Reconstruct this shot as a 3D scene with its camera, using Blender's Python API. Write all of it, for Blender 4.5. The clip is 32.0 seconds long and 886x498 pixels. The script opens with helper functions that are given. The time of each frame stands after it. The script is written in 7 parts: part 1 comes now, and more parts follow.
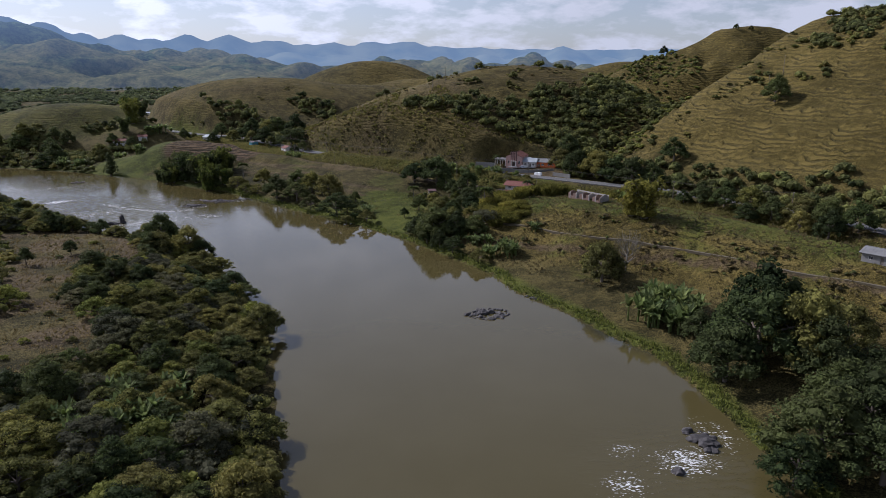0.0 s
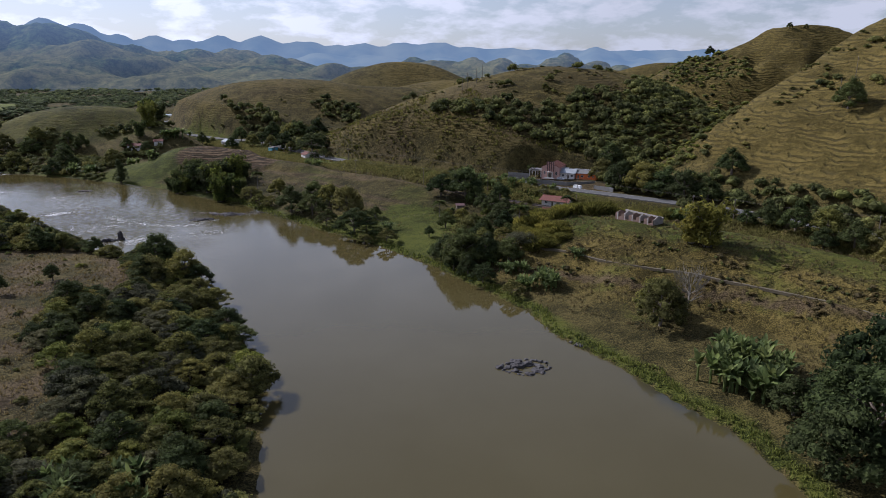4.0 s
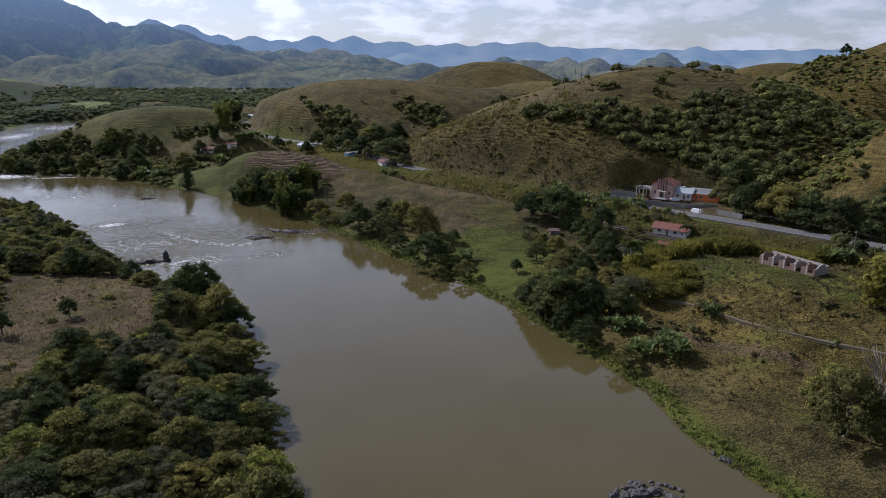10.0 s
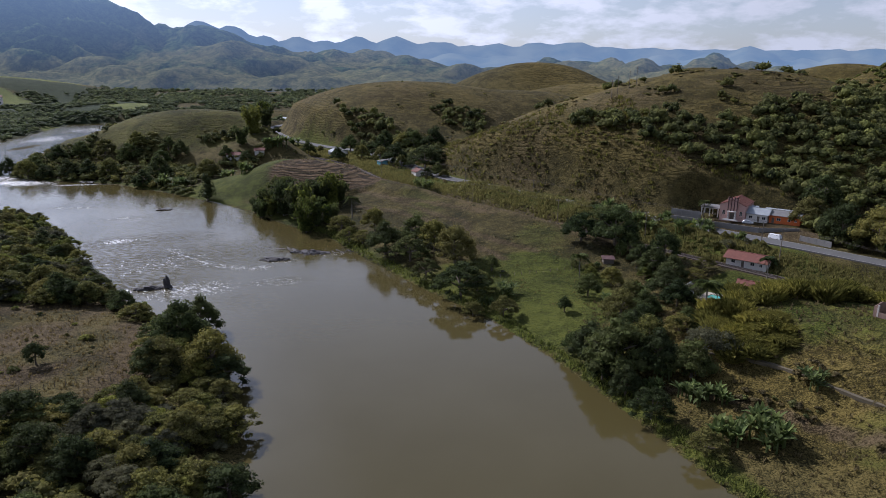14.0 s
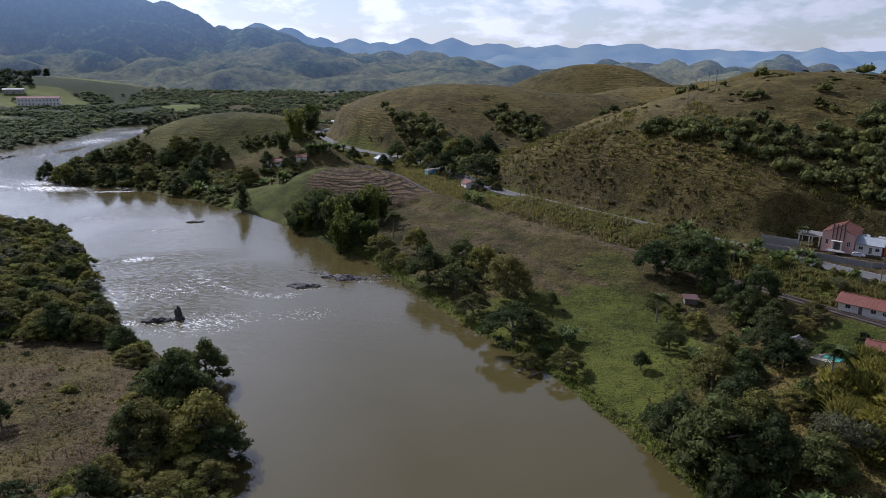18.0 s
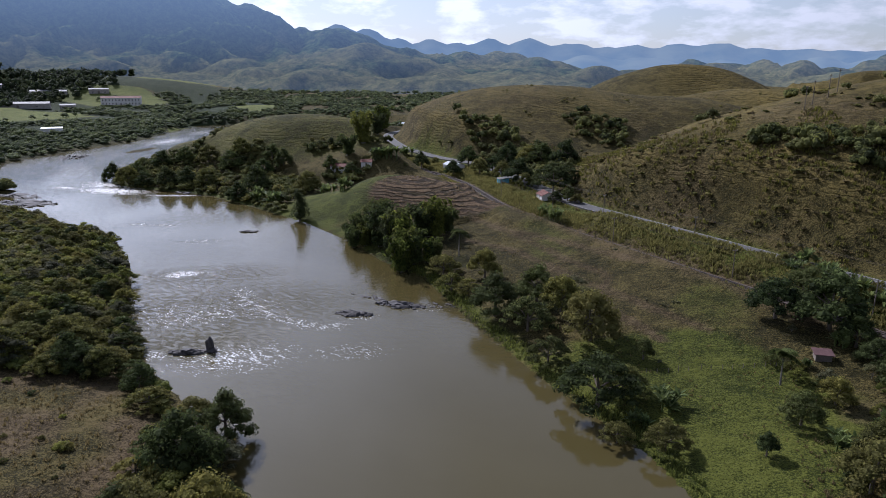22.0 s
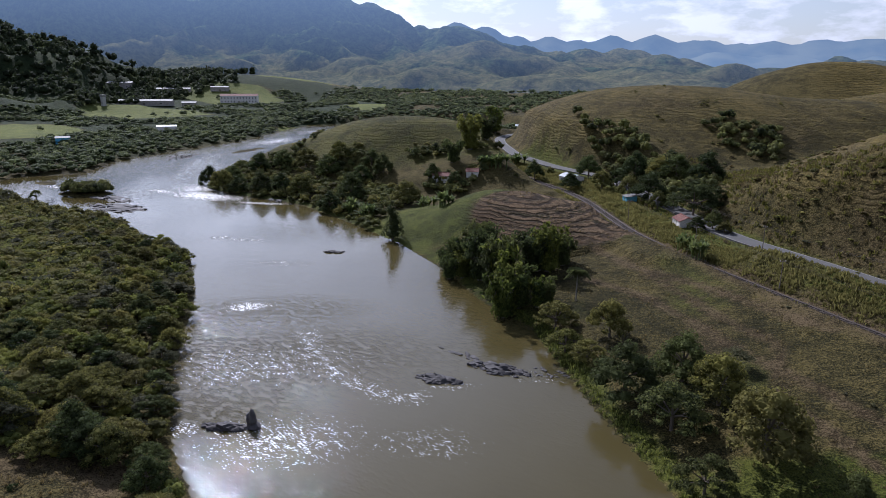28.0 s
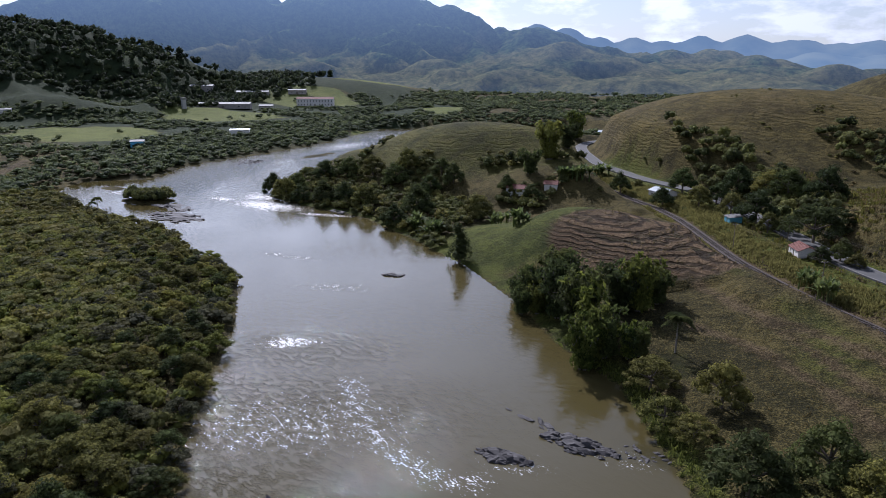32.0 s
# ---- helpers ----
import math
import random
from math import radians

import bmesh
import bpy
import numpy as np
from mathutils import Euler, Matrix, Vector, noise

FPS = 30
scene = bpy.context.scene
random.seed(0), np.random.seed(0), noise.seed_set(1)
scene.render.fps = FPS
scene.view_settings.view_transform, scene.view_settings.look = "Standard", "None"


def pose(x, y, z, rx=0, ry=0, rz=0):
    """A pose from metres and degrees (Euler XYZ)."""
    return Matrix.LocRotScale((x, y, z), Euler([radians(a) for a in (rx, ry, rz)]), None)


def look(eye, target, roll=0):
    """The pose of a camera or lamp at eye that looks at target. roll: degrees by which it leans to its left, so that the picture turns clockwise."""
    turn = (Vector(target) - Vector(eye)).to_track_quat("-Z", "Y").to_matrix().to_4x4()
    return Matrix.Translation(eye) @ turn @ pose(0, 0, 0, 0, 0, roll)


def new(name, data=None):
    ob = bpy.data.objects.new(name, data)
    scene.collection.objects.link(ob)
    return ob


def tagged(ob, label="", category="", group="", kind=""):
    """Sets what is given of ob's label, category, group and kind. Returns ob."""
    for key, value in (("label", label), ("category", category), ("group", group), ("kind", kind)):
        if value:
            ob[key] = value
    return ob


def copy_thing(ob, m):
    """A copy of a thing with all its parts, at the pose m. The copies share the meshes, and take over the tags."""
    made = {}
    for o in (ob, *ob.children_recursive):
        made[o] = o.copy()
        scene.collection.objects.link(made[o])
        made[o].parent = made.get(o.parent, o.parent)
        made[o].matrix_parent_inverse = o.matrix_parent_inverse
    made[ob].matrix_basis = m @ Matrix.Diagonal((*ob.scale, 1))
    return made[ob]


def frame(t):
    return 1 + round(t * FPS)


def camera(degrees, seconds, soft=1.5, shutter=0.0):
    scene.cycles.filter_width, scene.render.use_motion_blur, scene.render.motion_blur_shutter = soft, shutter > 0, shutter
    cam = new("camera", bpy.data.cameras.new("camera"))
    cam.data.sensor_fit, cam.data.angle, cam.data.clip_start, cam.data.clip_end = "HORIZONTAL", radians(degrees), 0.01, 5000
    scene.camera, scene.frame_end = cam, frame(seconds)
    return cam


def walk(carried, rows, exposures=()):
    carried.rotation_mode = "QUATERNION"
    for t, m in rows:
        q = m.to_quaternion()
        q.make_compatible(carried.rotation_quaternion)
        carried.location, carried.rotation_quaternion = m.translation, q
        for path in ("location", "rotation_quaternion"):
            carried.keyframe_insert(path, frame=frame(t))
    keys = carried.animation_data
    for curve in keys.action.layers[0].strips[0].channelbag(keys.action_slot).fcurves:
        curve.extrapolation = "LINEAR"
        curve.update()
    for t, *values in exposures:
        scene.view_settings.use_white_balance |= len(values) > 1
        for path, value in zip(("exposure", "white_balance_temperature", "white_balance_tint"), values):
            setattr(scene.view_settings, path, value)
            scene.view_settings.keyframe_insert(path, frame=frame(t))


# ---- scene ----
# ---- camera ----
cam = camera(66.0, 32.0, soft=0.55)
PATH = [
    (0, (0.0, 0.0, 69.98), (0.14, 96.51, 43.78), 0.26),
    (1, (-0.02, 8.52, 70.11), (-1.03, 105.03, 43.93), 0.26),
    (2, (-0.05, 17.0, 70.23), (-1.87, 113.5, 44.08), 0.27),
    (3, (-0.09, 25.41, 70.34), (-2.71, 121.89, 44.21), 0.28),
    (6, (-0.85, 49.84, 70.47), (-9.36, 146.0, 44.36), 0.35),
    (7, (-1.62, 57.65, 70.37), (-12.68, 153.54, 44.24), 0.38),
    (8, (-2.6, 65.4, 70.23), (-15.64, 161.04, 44.08), 0.39),
    (9, (-3.61, 73.28, 70.12), (-18.34, 168.67, 43.94), 0.41),
    (10, (-4.53, 81.42, 70.09), (-20.72, 176.56, 43.9), 0.41),
    (11, (-5.43, 89.77, 70.14), (-23.04, 184.66, 43.94), 0.40),
    (12, (-6.42, 98.3, 70.26), (-25.44, 192.91, 44.05), 0.39),
    (13, (-7.62, 106.91, 70.42), (-28.09, 201.23, 44.23), 0.38),
    (14, (-9.09, 115.56, 70.6), (-31.07, 209.54, 44.45), 0.37),
    (16, (-12.71, 132.49, 70.88), (-37.91, 225.69, 44.8), 0.38),
    (17, (-14.7, 140.55, 70.88), (-41.73, 233.24, 44.84), 0.41),
    (18, (-16.78, 148.32, 70.76), (-46.01, 240.35, 44.76), 0.44),
    (19, (-18.95, 155.94, 70.56), (-50.62, 247.17, 44.59), 0.46),
    (20, (-21.26, 163.5, 70.33), (-55.4, 253.84, 44.37), 0.44),
    (21, (-23.74, 170.91, 70.15), (-60.34, 260.28, 44.19), 0.42),
    (22, (-26.44, 178.04, 70.08), (-65.43, 266.39, 44.12), 0.43),
    (23, (-29.27, 185.05, 70.05), (-70.65, 272.3, 44.07), 0.45),
    (24, (-32.17, 192.11, 70.01), (-75.93, 278.18, 43.97), 0.44),
    (25, (-35.26, 199.17, 69.98), (-81.38, 283.96, 43.84), 0.41),
    (28, (-46.29, 219.75, 70.02), (-99.33, 300.33, 43.7), 0.35),
    (29, (-50.36, 226.42, 69.98), (-105.71, 305.44, 43.68), 0.27),
    (30, (-54.49, 233.0, 69.92), (-112.01, 310.48, 43.68), 0.19),
    (31, (-58.62, 239.49, 69.85), (-118.34, 315.31, 43.7), 0.14),
    (32, (-62.74, 245.92, 69.79), (-124.61, 320.03, 43.74), 0.10),
]
walk(cam, [(t, look(eye, target, roll)) for t, eye, target, roll in PATH], [(0, 0.0, 5570, 20), (16, 0.05, 5520, 20), (32, 0.09, 5430, 21)])

# ---- light ----
SUN_TURN, SUN_UP = radians(60), radians(38)      # turned to the left of +y, and height
sun_way = Vector((-math.sin(SUN_TURN) * math.cos(SUN_UP), math.cos(SUN_TURN) * math.cos(SUN_UP), math.sin(SUN_UP)))
sun = new("sun", bpy.data.lights.new("sun", "SUN"))
sun.data.energy, sun.data.angle, sun.data.color = 5.0, radians(0.55), (1.0, 0.94, 0.85)
sun.matrix_world = look(sun_way * 100, (0, 0, 0))

world = bpy.data.worlds.new("sky")
scene.world = world
world.use_nodes = True
wn, wl = world.node_tree.nodes, world.node_tree.links
wn.clear()
w_out, w_bg, w_sky = wn.new("ShaderNodeOutputWorld"), wn.new("ShaderNodeBackground"), wn.new("ShaderNodeTexSky")
w_sky.sky_type, w_sky.sun_disc = "NISHITA", False
w_sky.sun_elevation, w_sky.sun_rotation = SUN_UP, -SUN_TURN
w_sky.air_density, w_sky.dust_density, w_sky.ozone_density = 1.0, 0.7, 2.2
w_bg.inputs["Strength"].default_value = 0.072
# drifting fair-weather cloud, denser towards the horizon
w_co, w_map, w_n1, w_ramp = wn.new("ShaderNodeTexCoord"), wn.new("ShaderNodeMapping"), wn.new("ShaderNodeTexNoise"), wn.new("ShaderNodeValToRGB")
w_map.inputs["Scale"].default_value = (2.8, 2.8, 8.0)
w_n1.inputs["Scale"].default_value, w_n1.inputs["Detail"].default_value, w_n1.inputs["Roughness"].default_value = 5.0, 11.0, 0.58
w_ramp.color_ramp.elements[0].position, w_ramp.color_ramp.elements[1].position = 0.44, 0.60
w_mix = wn.new("ShaderNodeMixRGB")
w_ramp.color_ramp.elements[0].color = (0.42, 0.42, 0.42, 1)
# cloud is brighter towards the sun
w_dot, w_glow, w_tint = wn.new("ShaderNodeVectorMath"), wn.new("ShaderNodeMapRange"), wn.new("ShaderNodeMixRGB")
w_dot.operation, w_tint.blend_type = "DOT_PRODUCT", "MULTIPLY"
w_dot.inputs[1].default_value = sun_way
wl.new(w_co.outputs["Generated"], w_dot.inputs[0])
wl.new(w_dot.outputs["Value"], w_glow.inputs["Value"])
w_glow.inputs["From Min"].default_value, w_glow.inputs["To Min"].default_value, w_glow.inputs["To Max"].default_value = 0.3, 1.0, 2.2
w_tint.inputs[0].default_value, w_tint.inputs[1].default_value = 1.0, (8.3, 8.45, 8.6, 1)
w_ring, w_both = wn.new("ShaderNodeMapRange"), wn.new("ShaderNodeMath")
w_ring.inputs["From Min"].default_value, w_ring.inputs["To Min"].default_value, w_ring.inputs["To Max"].default_value = 0.84, 1.0, 3.2
wl.new(w_dot.outputs["Value"], w_ring.inputs["Value"])
w_both.operation = "MULTIPLY"
wl.new(w_glow.outputs["Result"], w_both.inputs[0])
wl.new(w_ring.outputs["Result"], w_both.inputs[1])
wl.new(w_both.outputs[0], w_tint.inputs[2])
wl.new(w_tint.outputs[0], w_mix.inputs[2])
wl.new(w_co.outputs["Generated"], w_map.inputs["Vector"])
wl.new(w_map.outputs[0], w_n1.inputs["Vector"])
wl.new(w_n1.outputs["Fac"], w_ramp.inputs["Fac"])
w_sep, w_low, w_mul = wn.new("ShaderNodeSeparateXYZ"), wn.new("ShaderNodeMapRange"), wn.new("ShaderNodeMath")
wl.new(w_co.outputs["Generated"], w_sep.inputs[0])
wl.new(w_sep.outputs["Z"], w_low.inputs["Value"])
w_low.inputs["From Min"].default_value, w_low.inputs["From Max"].default_value = 0.15, 0.75
w_low.inputs["To Min"].default_value, w_low.inputs["To Max"].default_value = 1.0, 0.25
w_mul.operation = "MULTIPLY"
w_up, w_even = wn.new("ShaderNodeMapRange"), wn.new("ShaderNodeMixRGB")
w_up.inputs["From Min"].default_value, w_up.inputs["From Max"].default_value, w_up.inputs["To Max"].default_value = 0.14, 0.34, 0.85
wl.new(w_sep.outputs["Z"], w_up.inputs["Value"])
wl.new(w_up.outputs["Result"], w_even.inputs[0])
wl.new(w_ramp.outputs["Color"], w_even.inputs[1])
w_even.inputs[2].default_value = (0.66, 0.66, 0.66, 1)
wl.new(w_even.outputs[0], w_mul.inputs[0])
wl.new(w_low.outputs["Result"], w_mul.inputs[1])
wl.new(w_mul.outputs[0], w_mix.inputs[0])
wl.new(w_sky.outputs["Color"], w_mix.inputs[1])
wl.new(w_mix.outputs[0], w_bg.inputs["Color"])
wl.new(w_bg.outputs[0], w_out.inputs["Surface"])

# ---- materials ----
def material(name, rough=0.8):
    m = bpy.data.materials.new(name)
    m.use_nodes = True
    b = m.node_tree.nodes["Principled BSDF"]
    b.inputs["Roughness"].default_value = rough
    return m, m.node_tree.nodes, m.node_tree.links, b


def noise_node(n, l, scale, detail=4.0, rough=0.55, vector=None):
    t = n.new("ShaderNodeTexNoise")
    t.inputs["Scale"].default_value, t.inputs["Detail"].default_value, t.inputs["Roughness"].default_value = scale, detail, rough
    if vector:
        l.new(vector, t.inputs["Vector"])
    return t.outputs["Fac"]


def ramp_node(n, l, fac, *stops):
    r = n.new("ShaderNodeValToRGB")
    e = r.color_ramp.elements
    while len(e) < len(stops):
        e.new(0.5)
    for k, (p, c) in enumerate(stops):
        e[k].position, e[k].color = p, (*c, 1) if len(c) == 3 else c
    l.new(fac, r.inputs["Fac"])
    return r.outputs["Color"]


def grey(v):
    return (v, v, v)


def mix_node(n, l, fac, a, b, how="MIX"):
    x = n.new("ShaderNodeMixRGB")
    x.blend_type = how
    for k, v in ((0, fac), (1, a), (2, b)):
        if isinstance(v, (int, float)):
            x.inputs[k].default_value = v if k == 0 else (v, v, v, 1)
        elif isinstance(v, tuple):
            x.inputs[k].default_value = (*v, 1)
        else:
            l.new(v, x.inputs[k])
    return x.outputs[0]


def math_node(n, l, how, a, b=0.0):
    x = n.new("ShaderNodeMath")
    x.operation = how
    for k, v in ((0, a), (1, b)):
        if isinstance(v, (int, float)):
            x.inputs[k].default_value = v
        else:
            l.new(v, x.inputs[k])
    return x.outputs[0]


def bump_node(n, l, height, strength, distance, b):
    x = n.new("ShaderNodeBump")
    x.inputs["Strength"].default_value, x.inputs["Distance"].default_value = strength, distance
    l.new(height, x.inputs["Height"])
    l.new(x.outputs[0], b.inputs["Normal"])


def place_node(n):
    return n.new("ShaderNodeTexCoord").outputs["Object"]


def plain(name, colour, rough=0.7, scale=2.0, vary=0.25, metal=0.0, bump=0.0):
    """A surface of one colour with grain and stains at two scales."""
    m, n, l, b = material(name, rough)
    p = place_node(n)
    big, fine = noise_node(n, l, scale * 0.25, 3, vector=p), noise_node(n, l, scale * 3, 5, vector=p)
    k = math_node(n, l, "ADD", math_node(n, l, "MULTIPLY", big, 0.6), math_node(n, l, "MULTIPLY", fine, 0.4))
    low, high = tuple(c * (1 - vary) for c in colour), tuple(min(1, c * (1 + vary)) for c in colour)
    l.new(ramp_node(n, l, k, (0.3, low), (0.7, high)), b.inputs["Base Color"])
    b.inputs["Metallic"].default_value = metal
    if bump:
        bump_node(n, l, fine, 0.5, bump, b)
    return m


def foliage(name, dark, light, dry=None, rough=0.75, shine=0.42):
    """Leaves: each leaf its own shade, with light and dark masses and a little light shining through."""
    m, n, l, b = material(name, rough)
    g = n.new("ShaderNodeNewGeometry")
    o = n.new("ShaderNodeObjectInfo")
    p = g.outputs["Position"]
    grain = noise_node(n, l, 2.2, 4, 0.7, p)
    at = n.new("ShaderNodeAttribute")
    at.attribute_name = "tone"
    tone = math_node(n, l, "FRACT", math_node(n, l, "ADD", o.outputs["Random"], at.outputs["Fac"]))
    k = math_node(n, l, "ADD", math_node(n, l, "MULTIPLY", g.outputs["Random Per Island"], 0.5), math_node(n, l, "ADD", math_node(n, l, "MULTIPLY", noise_node(n, l, 0.3, 4, 0.65, p), 0.32), math_node(n, l, "MULTIPLY", grain, 0.24)))
    bump_node(n, l, grain, 0.7, 0.5, b)
    c = ramp_node(n, l, k, (0.32, tuple(v * 0.8 for v in dark)), (0.74, tuple(v * 1.2 for v in light)))
    c = mix_node(n, l, math_node(n, l, "MULTIPLY", tone, 0.5), c, dry or tuple(v * 1.25 for v in light))
    c = mix_node(n, l, 1.0, c, ramp_node(n, l, math_node(n, l, "FRACT", math_node(n, l, "MULTIPLY", tone, 7.3)), (0.0, (0.92, 0.93, 0.94)), (0.5, (1.34, 1.32, 1.25)), (1.0, (1.82, 1.72, 1.42))), "MULTIPLY")
    l.new(c, b.inputs["Base Color"])
    b.inputs["Specular IOR Level"].default_value = 0.08
    t, s = n.new("ShaderNodeBsdfTranslucent"), n.new("ShaderNodeMixShader")
    l.new(c, t.inputs["Color"])
    s.inputs[0].default_value = shine
    l.new(b.outputs[0], s.inputs[1])
    l.new(t.outputs[0], s.inputs[2])
    l.new(s.outputs[0], n["Material Output"].inputs["Surface"])
    return m

# ---- mesh tools ----
def quick_mesh(name, verts, faces, mats=(), smooth=False, slots=None):
    """A mesh from an array of corners and an array of faces, all of the same number of corners."""
    verts, faces = np.asarray(verts, np.float32).reshape(-1, 3), np.asarray(faces, np.int32)
    m = bpy.data.meshes.new(name)
    k = faces.shape[1]
    m.vertices.add(len(verts))
    m.vertices.foreach_set("co", verts.ravel())
    m.loops.add(faces.size)
    m.loops.foreach_set("vertex_index", faces.ravel())
    m.polygons.add(len(faces))
    m.polygons.foreach_set("loop_start", np.arange(0, faces.size, k, dtype=np.int32))
    m.polygons.foreach_set("use_smooth", np.full(len(faces), smooth))
    for x in mats:
        m.materials.append(x)
    if slots is not None:
        m.polygons.foreach_set("material_index", np.asarray(slots, np.int32))
    m.update(calc_edges=True)
    return m


def thing(name, label, category, group="", at=None):
    ob = tagged(new(name), label, category, group)
    if at is not None:
        ob.matrix_world = at
    return ob


def part(name, mesh, parent, label="", at=None):
    """Links a mesh, or a bmesh with its material as a pair, as one part under a thing or a part."""
    if isinstance(mesh, tuple):
        bm, mat = mesh
        mesh = bpy.data.meshes.new(name)
        bm.normal_update()
        bm.to_mesh(mesh)
        bm.free()
        mesh.materials.append(mat)
    ob = tagged(new(name, mesh), label)
    ob.parent = parent
    if at is not None:
        ob.matrix_basis = at
    return ob


def joined(*pieces):
    """Several pairs of corners and faces as one pair."""
    vs, fs, n = [], [], 0
    for v, q in pieces:
        vs.append(np.asarray(v, float).reshape(-1, 3))
        fs.append(np.asarray(q, int) + n)
        n += len(vs[-1])
    return np.concatenate(vs), np.concatenate(fs)


def tube(points, radii, sides=6):
    """A bent tapering stem of quads through points."""
    vs, fs = [], []
    for k, (p, r) in enumerate(zip(points, radii)):
        ahead = np.subtract(points[min(k + 1, len(points) - 1)], points[max(k - 1, 0)]).astype(float)
        ahead /= np.linalg.norm(ahead) + 1e-9
        side = np.cross(ahead, (0.3, 0.9, 0.1))
        side /= np.linalg.norm(side)
        up = np.cross(side, ahead)
        for s in range(sides):
            a = 2 * math.pi * s / sides
            vs.append(np.asarray(p, float) + r * (math.cos(a) * side + math.sin(a) * up))
    for k in range(len(points) - 1):
        for s in range(sides):
            a, b = k * sides + s, k * sides + (s + 1) % sides
            fs.append((a, b, b + sides, a + sides))
    return np.array(vs), np.array(fs)


def rise(x, y):
    return float(np.maximum(height(x, y), 0.0))

# ---- the lie of the land ----
RIGHT_BANK = [(130, -400), (78, -60), (66, 60), (61, 110), (57, 140), (53, 158), (45, 170), (36, 188), (24, 205), (17, 225), (2, 247), (-14, 270), (-37, 298),
              (-60, 317), (-90, 345), (-106, 362), (-122, 379), (-145, 391), (-171, 411), (-207, 432), (-250, 449), (-290, 463), (-330, 463), (-372, 468),
              (-402, 502), (-418, 560), (-440, 640), (-458, 715), (-440, 790), (-390, 850), (-290, 890)]
LEFT_BANK = [(-300, 960), (-440, 950), (-540, 880), (-620, 800), (-585, 721), (-548, 645), (-530, 566), (-522, 520), (-508, 490), (-478, 455), (-500, 425), (-480, 395),
             (-400, 386), (-342, 389), (-290, 377), (-258, 371), (-225, 348), (-210, 335), (-174, 302), (-150, 286), (-131, 277), (-112, 268), (-92, 247),
             (-83, 237), (-65, 206), (-49, 178), (-40, 149), (-33, 122), (-27, 100), (-18, 40), (2, -60), (30, -400)]
ROAD = [(420, 20, 15), (230, 130, 14), (158, 228, 13), (150, 262, 12.5), (110, 320, 11.5), (62, 362, 10.5), (42, 378, 10), (10, 402, 10), (-22, 425, 10), (-57, 452, 10), (-88, 474, 10),
        (-102, 489, 10), (-124, 518, 10), (-153, 552, 10), (-178, 579, 10), (-215, 597, 10), (-256, 626, 11), (-290, 668, 12), (-308, 697, 12), (-316, 724, 12), (-305, 770, 13)]
RAIL = [(330, 40, 9), (150, 200, 8.5), (96, 290, 8), (45, 335, 7.5), (5, 368, 7), (-18, 387, 7), (-51, 412, 7), (-75, 430, 7), (-100, 449, 7), (-126, 474, 7), (-143, 495, 7.2), (-163, 520, 7.5), (-180, 536, 7.8), (-209, 556, 8), (-231, 578, 8.5), (-255, 606, 9)]


def smooth(v, a, b):
    k = np.clip((v - a) / (b - a), 0, 1)
    return k * k * (3 - 2 * k)


def to_line(x, y, line):
    """Distance to a line of points, the height of the nearest point on it (where it has heights) and how far along it lies."""
    best, high, far, run = np.full(np.shape(x), 1e9), np.zeros(np.shape(x)), np.zeros(np.shape(x)), 0.0
    for p, q in zip(line, line[1:]):
        dx, dy = q[0] - p[0], q[1] - p[1]
        ln = math.hypot(dx, dy)
        k = np.clip(((x - p[0]) * dx + (y - p[1]) * dy) / ln**2, 0, 1)
        d = np.hypot(x - p[0] - k * dx, y - p[1] - k * dy)
        new_best = d < best
        if len(p) > 2:
            high = np.where(new_best, p[2] + k * (q[2] - p[2]), high)
        far = np.where(new_best, run + k * ln, far)
        best = np.minimum(d, best)
        run += ln
    return best, high, far


def inside(x, y, ring):
    odd = np.zeros(np.shape(x), bool)
    for p, q in zip(ring, ring[1:] + ring[:1]):
        if p[1] != q[1]:
            odd ^= ((p[1] > y) != (q[1] > y)) & (x < (q[0] - p[0]) * (y - p[1]) / (q[1] - p[1]) + p[0])
    return odd


RIVER = RIGHT_BANK + LEFT_BANK


def to_river(x, y):
    """Distance to the water's edge, negative in the river."""
    d = to_line(x, y, RIVER)[0]
    return np.where(inside(x, y, RIVER), -d, d)


def lumps(x, y, size, seed=0.0):
    """Soft uneven ground between -1 and 1, from a few crossed waves."""
    v, u, w = 0.0, x / size + seed * 7.3, y / size - seed * 3.1
    for k, (a, b, c) in enumerate(((1.0, 0.3, 0.0), (-0.5, 0.9, 1.7), (0.8, -0.7, 4.1), (0.2, 1.3, 2.6), (1.5, 0.9, 5.2), (-1.4, 1.1, 0.7))):
        v = v + np.sin(a * u * 2.1 + b * w * 2.1 + c + seed + 0.8 * np.sin(b * u - a * w + c)) / (1.6 + 0.5 * k)
    return v / 1.9


HILLS = []


def hill(x, y, top, long, wide, turn=0.0, round_=1.0, kind=""):
    HILLS.append((x, y, top, long, wide, radians(turn), round_, kind))


hill(60, 541, 66, 210, 165, 20, 1.1)         # wooded hill behind the chapel
hill(-2, 504, 44, 107, 84, 20, 1.05)          # its shoulder with the pylons
hill(-62, 572, 20, 105, 75, 30, 1.05)
hill(-180, 712, 52, 178, 150, 5, 1.3)         # round pasture hill beyond the road
hill(-85, 745, 44, 150, 130, 0, 1.2)
hill(292, 676, 102, 215, 165, 0, 1.1)         # brown hill behind the great slope
hill(212, 702, 70, 130, 120, -30, 1.1)
hill(560, 520, 122, 330, 260, -38, 1.0)
hill(-20, 845, 48, 190, 110, 5, 1.2)          # terraced hill
hill(-115, 1150, 69, 200, 150, 0, 1.1)        # pale hill
hill(150, 1450, 62, 260, 200, 0, 1.0)
